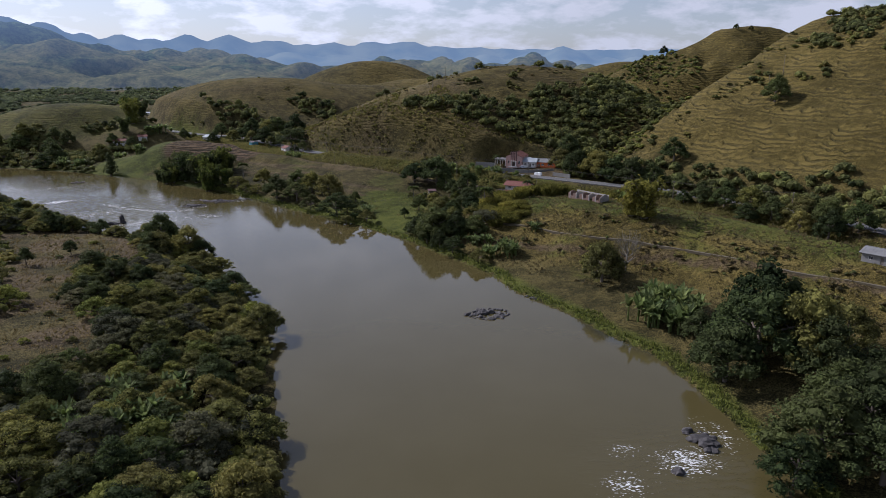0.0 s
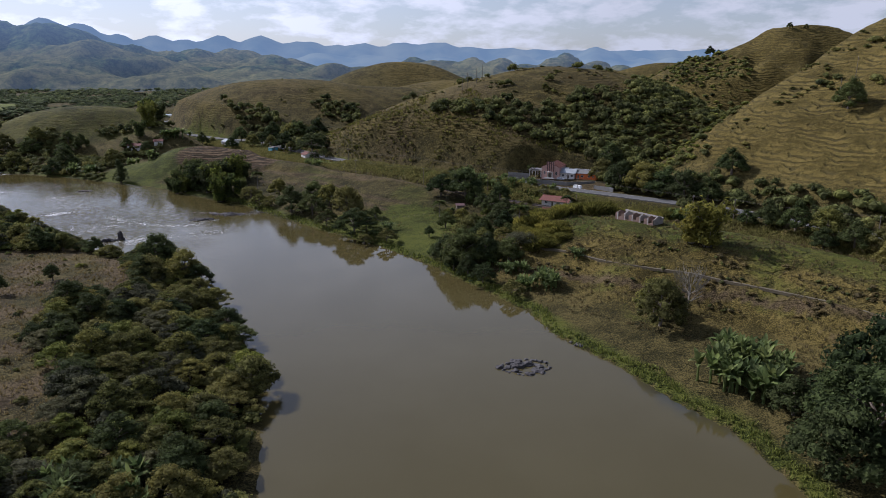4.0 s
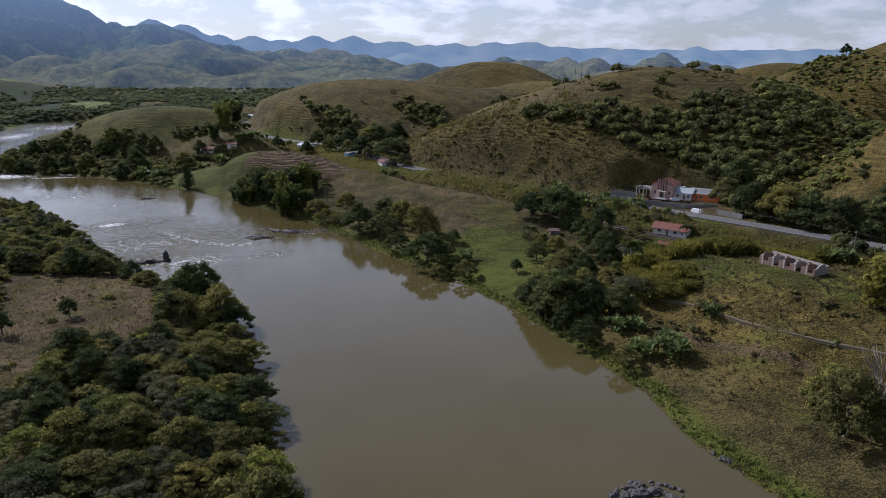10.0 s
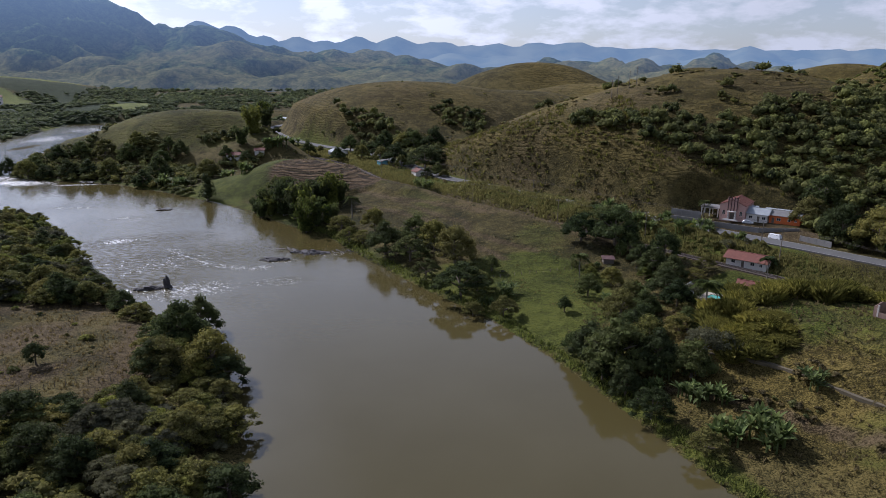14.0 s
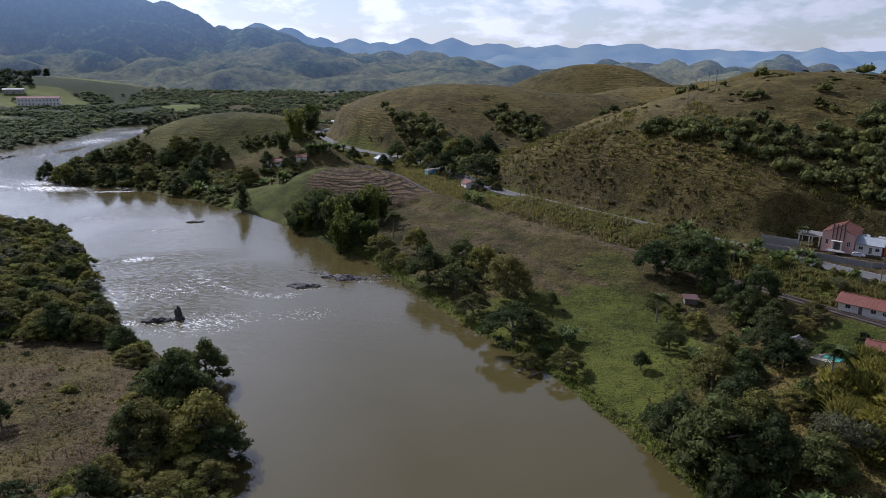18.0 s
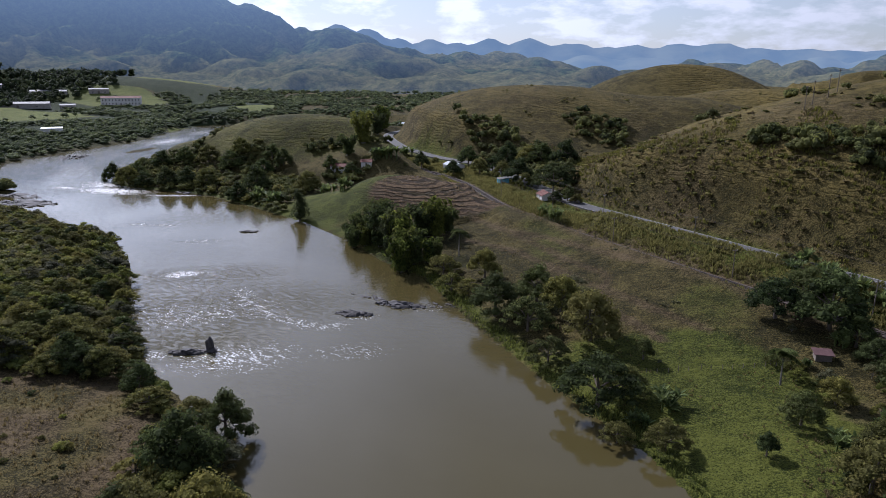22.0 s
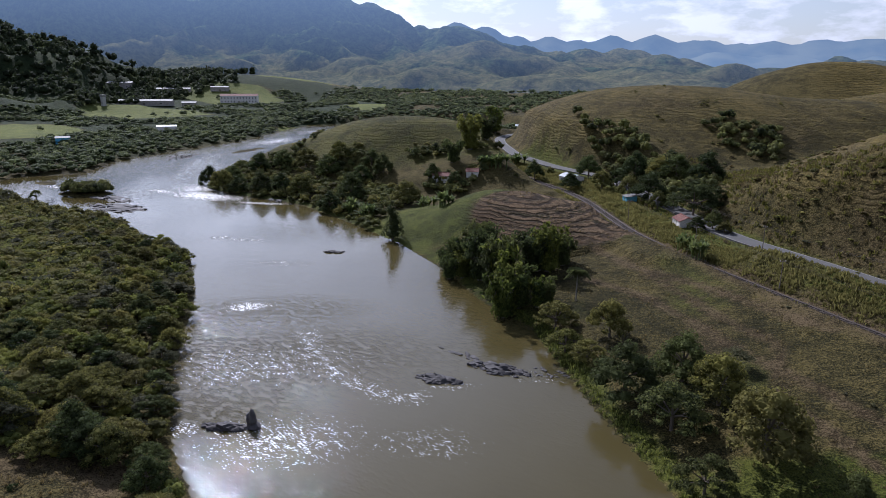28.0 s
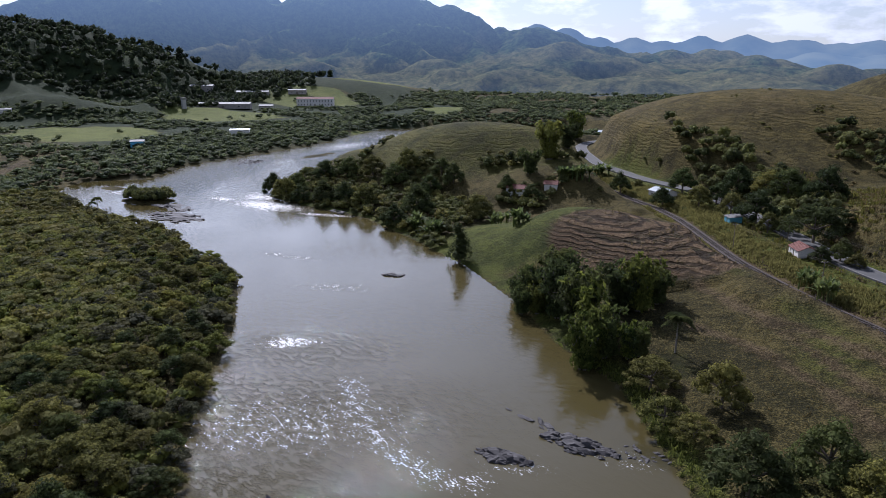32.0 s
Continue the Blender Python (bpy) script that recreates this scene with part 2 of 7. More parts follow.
hill(330, 1250, 70, 240, 200, 0, 1.0)
hill(180, 1050, 60, 200, 190, 0, 1.0)
hill(-310, 578, 34, 125, 75, 14, 1.2)         # headland in the river's bend
hill(-240, 560, 18, 80, 60, 0, 1.2)
hill(-173, 466, 17.0, 60, 43, -20, 1.25)      # ploughed mound
hill(-1280, 640, 128, 480, 360, 50, 1.2)      # dark wood
hill(-1000, 1000, 45, 360, 240, 40, 1.1)
hill(-640, 1500, 50, 280, 150, 20, 1.1)
hill(-900, 1480, 62, 260, 150, 30, 1.1)
hill(-420, 1620, 44, 320, 150, 10, 1.1)
hill(-560, 2000, 76, 420, 260, 10, 1.0)
hill(-1050, 1950, 125, 560, 330, 30, 1.0)
hill(-200, 2500, 72, 520, 330, 0, 1.0)
hill(-2150, 2200, 372, 1400, 640, 45, 0.9)    # forested range
hill(-1600, 2600, 212, 950, 560, 30, 0.9)
hill(-2600, 1650, 445, 1200, 700, 60, 0.9)
hill(-1050, 2950, 132, 800, 520, 15, 0.9)


hill(-930, 560, 34, 120, 75, 60, 1.2)         # pale hill before the dark wood
hill(-1700, 1880, 120, 230, 150, 20, 1.1)     # pale foothills under the range
hill(-1420, 1860, 92, 260, 150, 25, 1.1)
hill(-1640, 1540, 84, 240, 130, 40, 1.1)
hill(-2400, 1420, 185, 420, 190, 50, 1.1)
hill(-2300, 1760, 165, 300, 190, 30, 1.1)
hill(-1760, 2600, 180, 260, 200, 10, 1.1)
far_rng = np.random.default_rng(11)
for _ in range(70):
    u, v = far_rng.uniform(-2600, 700), far_rng.uniform(0, 1)
    far_y = 1420 + 1500 * v + max(0.0, -u - 900) * 0.25
    hill(round(u), round(far_y + 0.25 * min(u, 0) + 260), round(30 + 60 * v + 35 * far_rng.uniform()), round(far_rng.uniform(170, 330)), round(far_rng.uniform(110, 200)), round(far_rng.uniform(0, 180)), 1.05)


def hill_height(x, y, far=False):
    """The hills of the near land, or those of the distance."""
    z = np.zeros(np.shape(x))
    for hx, hy, top, long, wide, turn, round_, kind in HILLS:
        if (hy - 0.25 * hx > 1600) != far:
            continue
        c, s = math.cos(turn), math.sin(turn)
        u, v = ((x - hx) * c + (y - hy) * s) / long, ((y - hy) * c - (x - hx) * s) / wide
        near = np.abs(u) + np.abs(v) < 5
        d = (u * u + v * v) * (1 + 0.22 * lumps(x, y, 0.35 * wide, top))
        if top > 100 and hy > 600 or hy > 1300:      # far ground is folded into spurs and gullies
            d = d + (d / (d + 0.3)) * (0.75 * np.abs(lumps(x, y, 0.25 * wide, hx * 0.01)) + 0.2 * np.abs(lumps(x, y, 0.09 * wide, hx * 0.02)))
        one = top * np.exp(-np.maximum(d, 0) ** round_ * 2.0) * near
        gap = np.maximum(14 - np.abs(z - one), 0) / 14
        z = np.maximum(z, one) + np.where((one > 3) & (z > 3), gap * gap * 3.0, 0)
    return z


def oval(x, y, cx, cy, rx, ry, turn=0.0):
    c, s = math.cos(radians(turn)), math.sin(radians(turn))
    u, v = ((x - cx) * c + (y - cy) * s) / rx, ((y - cy) * c - (x - cx) * s) / ry
    return np.sqrt(u * u + v * v)


KNOLL = [(44, 286, 15.5), (62, 270, 17.6), (95, 242, 17), (135, 195, 15), (185, 130, 14), (300, 20, 13)]


def great_slope(x, y):
    """The steep tawny flank above the road, which ends in a spur at the gully."""
    q, s = 0.82 * (x - 130) + 0.57 * (y - 290), -0.57 * (x - 130) + 0.82 * (y - 290)
    bend = q + 5 * lumps(x, y, 34, 2.0) * smooth(q, 15, 60)
    up = np.interp(bend, (0, 10, 36, 50, 97, 140, 185, 240, 330, 480), (0, 2, 16, 26, 52, 73, 88, 90, 78, 40))
    left = 1 - 0.78 * smooth(s + 7 * lumps(x, y, 28, 5.0), 66, 158)
    return (12 + up * (1 + 0.0009 * np.clip(60 - s, 0, 260))) * left * (1 - smooth(s, 150, 260)) * (q > 0) + 0.8 * lumps(x, y, 12, 3.0) * smooth(q, 20, 50)


def height(x, y):
    x, y = np.asarray(x, float), np.asarray(y, float)
    d = to_river(x, y)
    flat = 1.2 + 2.6 * smooth(d, 0, 30) + 0.7 * lumps(x, y, 22)
    flat = flat + 4.5 * smooth(d, 35, 110) + 6 * smooth(y, 500, 1000) + 8 * smooth(y, 900, 2600)
    z = np.maximum(np.maximum(flat, hill_height(x, y) + flat * 0.35), great_slope(x, y))
    kd, kz, _ = to_line(x, y, KNOLL)
    slope = smooth(kd, 12, 24) * (1 - smooth(kd, 44, 54))
    bench = kd + 2.2 * lumps(x, y, 17, 3.0)
    top = kz * np.interp(bench, (0, 8, 15, 18, 25, 28, 32, 36, 44, 56), (1, 0.97, 0.88, 0.74, 0.66, 0.47, 0.44, 0.28, 0.20, 0)) + 0.35 * lumps(x, y, 9) + slope * (0.9 * lumps(x, y, 6.5, 4) + 0.5 * np.sin(kd * 0.75 + 1.5 * lumps(x, y, 20, 2)))
    z = np.maximum(z, top)
    pad = 1 - smooth(oval(x, y, 50, 396, 32, 11, -23), 0.85, 1.35)
    z = z * (1 - pad) + 12.2 * pad
    for line, half, soft in ((ROAD, 5.5, 16), (RAIL, 3.0, 10)):
        rd, rz, _ = to_line(x, y, line)
        k = 1 - smooth(rd, half, half + soft)
        z = z * (1 - k) + rz * k
    rail_d, rail_z, _ = to_line(x, y, RAIL)
    road_d, road_z, _ = to_line(x, y, ROAD)
    share = rail_d / np.maximum(rail_d + road_d, 0.1)
    between = (1 - smooth(rail_d + road_d, 36, 48)) * (x < 60)
    z = np.where(between > 0, np.minimum(z, (rail_z + (road_z - rail_z) * share + 0.4 + 34 * share * share * (1 - share) * smooth(x, -92, -68)) * between + z * (1 - between)), z)
    shore = smooth(d, 0.5, 14)
    z = np.where(d > 0, 0.35 * np.minimum(d, 2) + (z - 0.7) * shore, np.maximum(d * 0.35, -2.5))
    isle = np.maximum(1.3 * (1 - smooth(oval(x, y, -411, 419, 15, 9, 25), 0.6, 1.15)), 0.7 * (1 - smooth(oval(x, y, -462, 424, 9, 5), 0.6, 1.2)))
    bar = 0.5 * (1 - smooth(oval(x, y, -488, 600, 6, 26, 15), 0.6, 1.2))
    z = np.where(d < 0, np.maximum(z, np.maximum(isle, bar) - 0.25), z)
    return z


def graded(stops):
    """Coordinates that step as wide as each stretch says."""
    out = [stops[0][0]]
    for (a, _), (b, step) in zip(stops, stops[1:]):
        n = max(1, round((b - a) / step))
        out += [a + (b - a) * (k + 1) / n for k in range(n)]
    return np.array(out)


gx = graded([(-4700, 0), (-3000, 120), (-1500, 60), (-700, 25), (-430, 6), (175, 2.2), (420, 6), (900, 25), (2000, 80), (4700, 200)])
gy = graded([(-1500, 0), (-100, 100), (60, 10), (500, 2.2), (760, 6), (1100, 12), (1700, 25), (3000, 50), (4700, 100)])
GX, GY = np.meshgrid(gx, gy)
GZ = height(GX, GY)


def sheet(name, xs, ys, zs, mats):
    h, w = zs.shape
    m = bpy.data.meshes.new(name)
    at = np.arange(h * w).reshape(h, w)
    quads = np.stack([at[:-1, :-1], at[:-1, 1:], at[1:, 1:], at[1:, :-1]], -1).reshape(-1, 4)
    m.from_pydata(np.stack([xs, ys, zs], -1).reshape(-1, 3).tolist(), [], quads.tolist())
    m.polygons.foreach_set("use_smooth", np.ones(len(quads), bool))
    for k in mats:
        m.materials.append(k)
    return new(name, m)


CLEARING = [(-172, 262), (-150, 276), (-128, 262), (-108, 242), (-102, 224), (-114, 212), (-110, 185), (-95, 175), (-80, 148), (-86, 126), (-104, 140), (-125, 190), (-150, 232)]
MEADOW = [(-62, 332), (-30, 350), (-12, 336), (-2, 318), (-8, 296), (-18, 284), (-36, 298), (-52, 318)]
LAWN = [(17, 316), (22, 328), (36, 340), (52, 338), (48, 320), (38, 308), (28, 304)]
TRACK = [(-2, 262), (20, 254), (48, 236), (75, 218), (110, 190), (150, 150)]           # footpath across the knoll's face
SAND_TRACK = [(-470, 330), (-505, 372), (-540, 390), (-575, 418), (-590, 452)]


def west_side(x, y):
    return to_line(x, y, LEFT_BANK)[0] < to_line(x, y, RIGHT_BANK)[0]


def edge(x, y, ring, soft):
    """1 inside a ring of points, falling to 0 over soft metres outside."""
    d = to_line(x, y, ring + ring[:1])[0]
    return np.where(inside(x, y, ring), 1.0, 1 - smooth(d, 0, soft))


def covers(x, y, z):
    """What grows where: lush grass, dry tawny grass, bare soil; woodland floor, ploughed earth, mown fields."""
    d = to_river(x, y)
    rough = lumps(x, y, 14, 1.0)
    lush = np.maximum(edge(x, y, MEADOW, 8), edge(x, y, LAWN, 4))
    lush = np.maximum(lush, (1 - smooth(oval(x, y, -200, 464, 34, 36), 0.8, 1.3)) * 1.0)
    lush = np.maximum(lush, 0.75 * (d > 0) * (1 - smooth(d, 3, 9 + 3 * rough)) * ~west_side(x, y))
    lush = np.maximum(lush, 0.5 * (1 - smooth(oval(x, y, -310, 578, 120, 72, 14), 0.7, 1.1)))
    rail_off, road_off = to_line(x, y, RAIL)[0], to_line(x, y, ROAD)[0]
    lush = np.maximum(lush, 0.8 * (1 - smooth(rail_off + road_off, 38, 46)) * smooth(rail_off, 2, 5) * (x < 60) * (x > -260))
    lush = np.maximum(lush, 0.5 * smooth(lumps(x, y, 17, 2.0), -0.3, 0.6) * smooth(d, 5, 12) * (1 - smooth(d, 60, 80)) * (x > -150) * (x < 15) * (road_off > rail_off + 12) * ~west_side(x, y))
    knoll_off = to_line(x, y, KNOLL)[0]
    lush = np.maximum(lush, 0.62 * (1 - smooth(knoll_off, 8, 20 + 8 * rough)) + 0.5 * (knoll_off < 56) * smooth(lumps(x, y, 13, 8.0) + 0.5 * lumps(x, y, 5, 3.0), 0.0, 0.7))
    tawny = smooth(x * 0.8 + y * 0.25, 135, 200) * smooth(z, 12, 30)
    tawny = np.maximum(tawny, 0.85 * (1 - smooth(to_line(x, y, KNOLL)[0], 30, 62)))
    tawny = np.maximum(tawny, 0.55 * smooth(z, 12, 40) * (1 - smooth(y, 800, 1200)))
    tawny = np.maximum(tawny, 0.38 * (1 - smooth(oval(x, y, -310, 582, 110, 62, 14), 0.6, 1.1)))
    soil = 0.8 * edge(x, y, CLEARING, 10) * smooth(lumps(x, y, 9, 3.0), -0.7, 0.5)
    soil = np.maximum(soil, 0.9 * (1 - smooth(to_line(x, y, RAIL)[0], 1.6, 3.2)))
    soil = np.maximum(soil, 0.95 * (1 - smooth(to_line(x, y, TRACK)[0], 0.9, 2.2)))
    kd = to_line(x, y, KNOLL)[0]
    soil = np.maximum(soil, 0.55 * smooth(kd, 12, 20) * (1 - smooth(kd, 36, 46)) * smooth(lumps(x, y, 11, 6.0) + 0.5 * np.sin(kd * 0.75 + 1.5 * lumps(x, y, 20, 2)), 0.35, 0.75))
    soil = np.maximum(soil, 0.46 * (1 - smooth(oval(x, y, -2, 504, 130, 95, 20), 0.8, 1.15)) * smooth(lumps(x, y, 25, 4.0), -0.6, 0.5))
    soil = np.maximum(soil, 0.36 * (1 - smooth(oval(x, y, -160, 720, 190, 160, 5), 0.8, 1.1)) * smooth(lumps(x, y, 28, 7.0), -0.4, 0.6))
    rail_d, road_d = to_line(x, y, RAIL)[0], to_line(x, y, ROAD)[0]
    soil = np.maximum(soil, 0.62 * (1 - smooth(rail_d, 11, 19 + 3 * rough)) * (road_d > rail_d + 12) * smooth(-x, -20, 10) * (1 - smooth(-x, 118, 140)))
    for way in ([(-120, 412), (-96, 402), (-70, 380), (-46, 362), (-30, 352)], [(-104, 420), (-80, 398), (-62, 384), (-58, 360), (-40, 344)], [(-130, 440), (-112, 425), (-84, 412), (-52, 392)]):
        soil = np.maximum(soil, 0.75 * (1 - smooth(to_line(x, y, way)[0] + 1.2 * lumps(x, y, 7, 3.0), 0.8, 3.4)))
    soil = np.maximum(soil, 0.5 * smooth(lumps(x, y, 19, 5.0) + 0.5 * lumps(x, y, 7, 2.0), 0.35, 0.9) * (d > 8) * (x > -140) * (x < 10) * (road_off > rail_off + 12) * ~west_side(x, y))
    soil = np.maximum(soil, 0.9 * (1 - smooth(to_line(x, y, SAND_TRACK)[0], 1.5, 3.5)))
    soil = np.maximum(soil, 0.7 * (1 - smooth(oval(x, y, 52, 386, 26, 9, -38), 0.8, 1.2)))
    soil = np.maximum(soil, 0.35 * (d > 4) * west_side(x, y) * (y < 300) * smooth(rough, -0.2, 0.6))
    far = smooth(y - 0.35 * x, 1500, 2300) * smooth(lumps(x, y, 190, 5.0) + 0.8 * smooth(z, 90, 230), -0.35, 0.35)
    wood = np.maximum(far, 1 - smooth(oval(x, y, -1280, 640, 470, 350, 50), 0.75, 1.1))
    wood = np.maximum(wood, 0.8 * smooth(z, 120, 200) * (y > 900))
    wood = wood * smooth(oval(x, y, -930, 560, 135, 88, 60), 0.8, 1.05)
    plough = (1 - smooth(oval(x, y, -148, 461, 38, 30, 20), 0.8, 1.15)) * smooth(to_line(x, y, RAIL)[0], 4, 9)
    valley = smooth(-x - 0.2 * y, 380, 460) * smooth(y, 420, 520) * (1 - smooth(y + 0.5 * x, 620, 760))
    field = valley * smooth(np.sin(x * 0.021 + y * 0.008) + np.sin(y * 0.031 - x * 0.006), 0.45, 0.7)
    wood = np.maximum(wood, 0.9 * valley * (field < 0.4) * west_side(x, y))
    field = np.maximum.reduce([field, 1 - smooth(oval(x, y, -910, 735, 190, 42, 40), 0.85, 1.05), 1 - smooth(oval(x, y, -722, 495, 62, 27, 50), 0.85, 1.05), 1 - smooth(oval(x, y, -765, 655, 75, 26, 42), 0.85, 1.05)])
    return lush, tawny, soil, wood, plough, field


grass_m, n, l, b = material("pasture", 0.95)
p = place_node(n)
big, mid, fine, tuft = noise_node(n, l, 0.012, 5, 0.6, p), noise_node(n, l, 0.09, 6, 0.62, p), noise_node(n, l, 0.8, 5, 0.65, p), noise_node(n, l, 0.3, 6, 0.7, p)
blade = math_node(n, l, "MULTIPLY", math_node(n, l, "SUBTRACT", noise_node(n, l, 2.6, 4, 0.7, p), 0.5), 0.75)
k = math_node(n, l, "ADD", math_node(n, l, "ADD", math_node(n, l, "MULTIPLY", big, 0.28), math_node(n, l, "MULTIPLY", mid, 0.36)), math_node(n, l, "ADD", math_node(n, l, "MULTIPLY", tuft, 0.18), math_node(n, l, "ADD", math_node(n, l, "MULTIPLY", fine, 0.18), blade)))
masks = []
for name in ("cover_a", "cover_b"):
    a, sep = n.new("ShaderNodeAttribute"), n.new("ShaderNodeSeparateColor")
    a.attribute_name = name
    l.new(a.outputs["Color"], sep.inputs[0])
    masks += [sep.outputs[0], sep.outputs[1], sep.outputs[2]]


def broken(mask, width=0.5):
    """A mask with an uneven, patchy edge."""
    return ramp_node(n, l, math_node(n, l, "ADD", mask, math_node(n, l, "MULTIPLY", math_node(n, l, "SUBTRACT", tuft, 0.5), 0.8)), (0.5 - width / 2, grey(0)), (0.5 + width / 2, grey(1)))


c = ramp_node(n, l, k, (0.43, (0.0191, 0.0177, 0.0065)), (0.5, (0.0528, 0.0441, 0.0139)), (0.57, (0.1074, 0.0848, 0.0293)))
c = mix_node(n, l, broken(masks[1], 0.9), c, ramp_node(n, l, k, (0.43, (0.0364, 0.0288, 0.0074)), (0.5, (0.0918, 0.0695, 0.0179)), (0.57, (0.1577, 0.1187, 0.0342))))
c = mix_node(n, l, broken(masks[0]), c, ramp_node(n, l, k, (0.445, (0.0252, 0.0319, 0.0059)), (0.555, (0.0874, 0.0941, 0.0168))))
c = mix_node(n, l, broken(masks[5], 0.2), c, ramp_node(n, l, k, (0.4, (0.066, 0.08, 0.02)), (0.6, (0.145, 0.155, 0.04))))
c = mix_node(n, l, broken(masks[3], 0.6), c, ramp_node(n, l, math_node(n, l, "ADD", fine, math_node(n, l, "MULTIPLY", math_node(n, l, "SUBTRACT", mid, 0.5), 0.6)), (0.3, (0.012, 0.02, 0.008)), (0.7, (0.04, 0.052, 0.02))))
c = mix_node(n, l, broken(masks[4], 0.3), c, ramp_node(n, l, k, (0.44, (0.060, 0.039, 0.019)), (0.56, (0.160, 0.110, 0.060))))
c = mix_node(n, l, broken(masks[2]), c, ramp_node(n, l, k, (0.45, (0.034, 0.024, 0.011)), (0.55, (0.112, 0.082, 0.042))))
# cattle terraces follow the height of the slope
w = n.new("ShaderNodeTexWave")
w.bands_direction = "Z"
w.inputs["Scale"].default_value, w.inputs["Distortion"].default_value, w.inputs["Detail"].default_value, w.inputs["Detail Scale"].default_value = 0.15, 12.0, 5.0, 0.6
l.new(p, w.inputs["Vector"])
hz = n.new("ShaderNodeSeparateXYZ")
l.new(p, hz.inputs[0])
high = n.new("ShaderNodeMapRange")
high.inputs["From Min"].default_value, high.inputs["From Max"].default_value = 6.0, 12.0
l.new(hz.outputs["Z"], high.inputs["Value"])
patches = ramp_node(n, l, mid, (0.42, grey(0.12)), (0.58, grey(1)))
step = math_node(n, l, "MULTIPLY", math_node(n, l, "MULTIPLY", math_node(n, l, "MULTIPLY", ramp_node(n, l, w.outputs["Fac"], (0.5, grey(0)), (0.95, grey(1))), patches), high.outputs["Result"]), math_node(n, l, "SUBTRACT", 1.0, masks[3]))
step = math_node(n, l, "MULTIPLY", step, math_node(n, l, "MAXIMUM", masks[1], masks[4]))
c = mix_node(n, l, math_node(n, l, "MULTIPLY", step, math_node(n, l, "ADD", 0.6, math_node(n, l, "MULTIPLY", masks[4], 0.3))), c, (0.030, 0.027, 0.012))
fw = n.new("ShaderNodeTexWave")
fw.bands_direction = "Z"
fw.inputs["Scale"].default_value, fw.inputs["Distortion"].default_value, fw.inputs["Detail"].default_value, fw.inputs["Detail Scale"].default_value = 0.34, 5.0, 4.0, 0.6
l.new(p, fw.inputs["Vector"])
furrow = math_node(n, l, "MULTIPLY", ramp_node(n, l, fw.outputs["Fac"], (0.45, grey(0)), (0.9, grey(1))), masks[4])
c = mix_node(n, l, math_node(n, l, "MULTIPLY", furrow, 0.85), c, (0.026, 0.018, 0.010))
l.new(c, b.inputs["Base Color"])
b.inputs["Specular IOR Level"].default_value = 0.08
relief = math_node(n, l, "ADD", math_node(n, l, "ADD", tuft, math_node(n, l, "MULTIPLY", fine, 0.6)), math_node(n, l, "ADD", math_node(n, l, "MULTIPLY", step, -0.9), math_node(n, l, "MULTIPLY", furrow, -0.6)))
bump_node(n, l, relief, 0.9, 1.3, b)

ground = tagged(sheet("ground", GX, GY, GZ, [grass_m]), "rolling pasture land with tawny and green grass", "ground", kind="structure")
lush, tawny, soil, wood, plough, field = (np.asarray(v, float).ravel() for v in covers(GX, GY, GZ))
for name, three in (("cover_a", (lush, tawny, soil)), ("cover_b", (wood, plough, field))):
    a = ground.data.attributes.new(name, "FLOAT_COLOR", "POINT")
    a.data.foreach_set("color", np.stack([*three, np.ones(len(lush))], -1).astype(np.float32).ravel())

# ---- the river ----
CHUTE = [(-170, 342), (-160, 334), (-150, 328.5), (-140, 326.5), (-130, 325.5), (-124, 329)]
water_m, n, l, b = material("river_water", 0.03)
p = place_node(n)
b.inputs["IOR"].default_value = 1.35
a, sep = n.new("ShaderNodeAttribute"), n.new("ShaderNodeSeparateColor")
a.attribute_name = "flow"
l.new(a.outputs["Color"], sep.inputs[0])
chop, foam_glint, shoal = sep.outputs[0], sep.outputs[1], sep.outputs[2]
m = n.new("ShaderNodeMapping")
m.inputs["Rotation"].default_value, m.inputs["Scale"].default_value = (0, 0, radians(35)), (0.7, 1.5, 1)
l.new(p, m.inputs["Vector"])
w1, w2, w3 = noise_node(n, l, 2.1, 3, 0.55, m.outputs[0]), noise_node(n, l, 0.16, 3, 0.55, p), noise_node(n, l, 0.55, 2, 0.5, m.outputs[0])
murk = ramp_node(n, l, noise_node(n, l, 0.02, 4, 0.6, p), (0.35, (0.0616, 0.0493, 0.0167)), (0.65, (0.0704, 0.0572, 0.0220)))
murk = mix_node(n, l, shoal, murk, (0.035, 0.036, 0.026))
# White of the rapids; painted sun glints share this mask.
streak = math_node(n, l, "ADD", foam_glint, math_node(n, l, "MULTIPLY", math_node(n, l, "SUBTRACT", math_node(n, l, "ADD", math_node(n, l, "MULTIPLY", w1, 0.65), math_node(n, l, "MULTIPLY", w3, 0.35)), 0.5), 4.6))
streak = math_node(n, l, "MULTIPLY", ramp_node(n, l, streak, (0.66, grey(0)), (0.95, grey(1))), ramp_node(n, l, foam_glint, (0.05, grey(0)), (0.25, grey(1))))
l.new(mix_node(n, l, streak, murk, (0.62, 0.62, 0.60)), b.inputs["Base Color"])
l.new(mix_node(n, l, streak, 0.03, 0.6), b.inputs["Roughness"])
crest = ramp_node(n, l, noise_node(n, l, 0.5, 5, 0.65, m.outputs[0]), (0.46, grey(0)), (0.64, grey(1)))
chop = math_node(n, l, "MULTIPLY", chop, crest)
swell = math_node(n, l, "ADD", math_node(n, l, "MULTIPLY", w1, math_node(n, l, "ADD", 0.006, math_node(n, l, "MULTIPLY", chop, 0.42))), math_node(n, l, "MULTIPLY", w3, math_node(n, l, "ADD", 0.008, math_node(n, l, "MULTIPLY", chop, 0.05))))
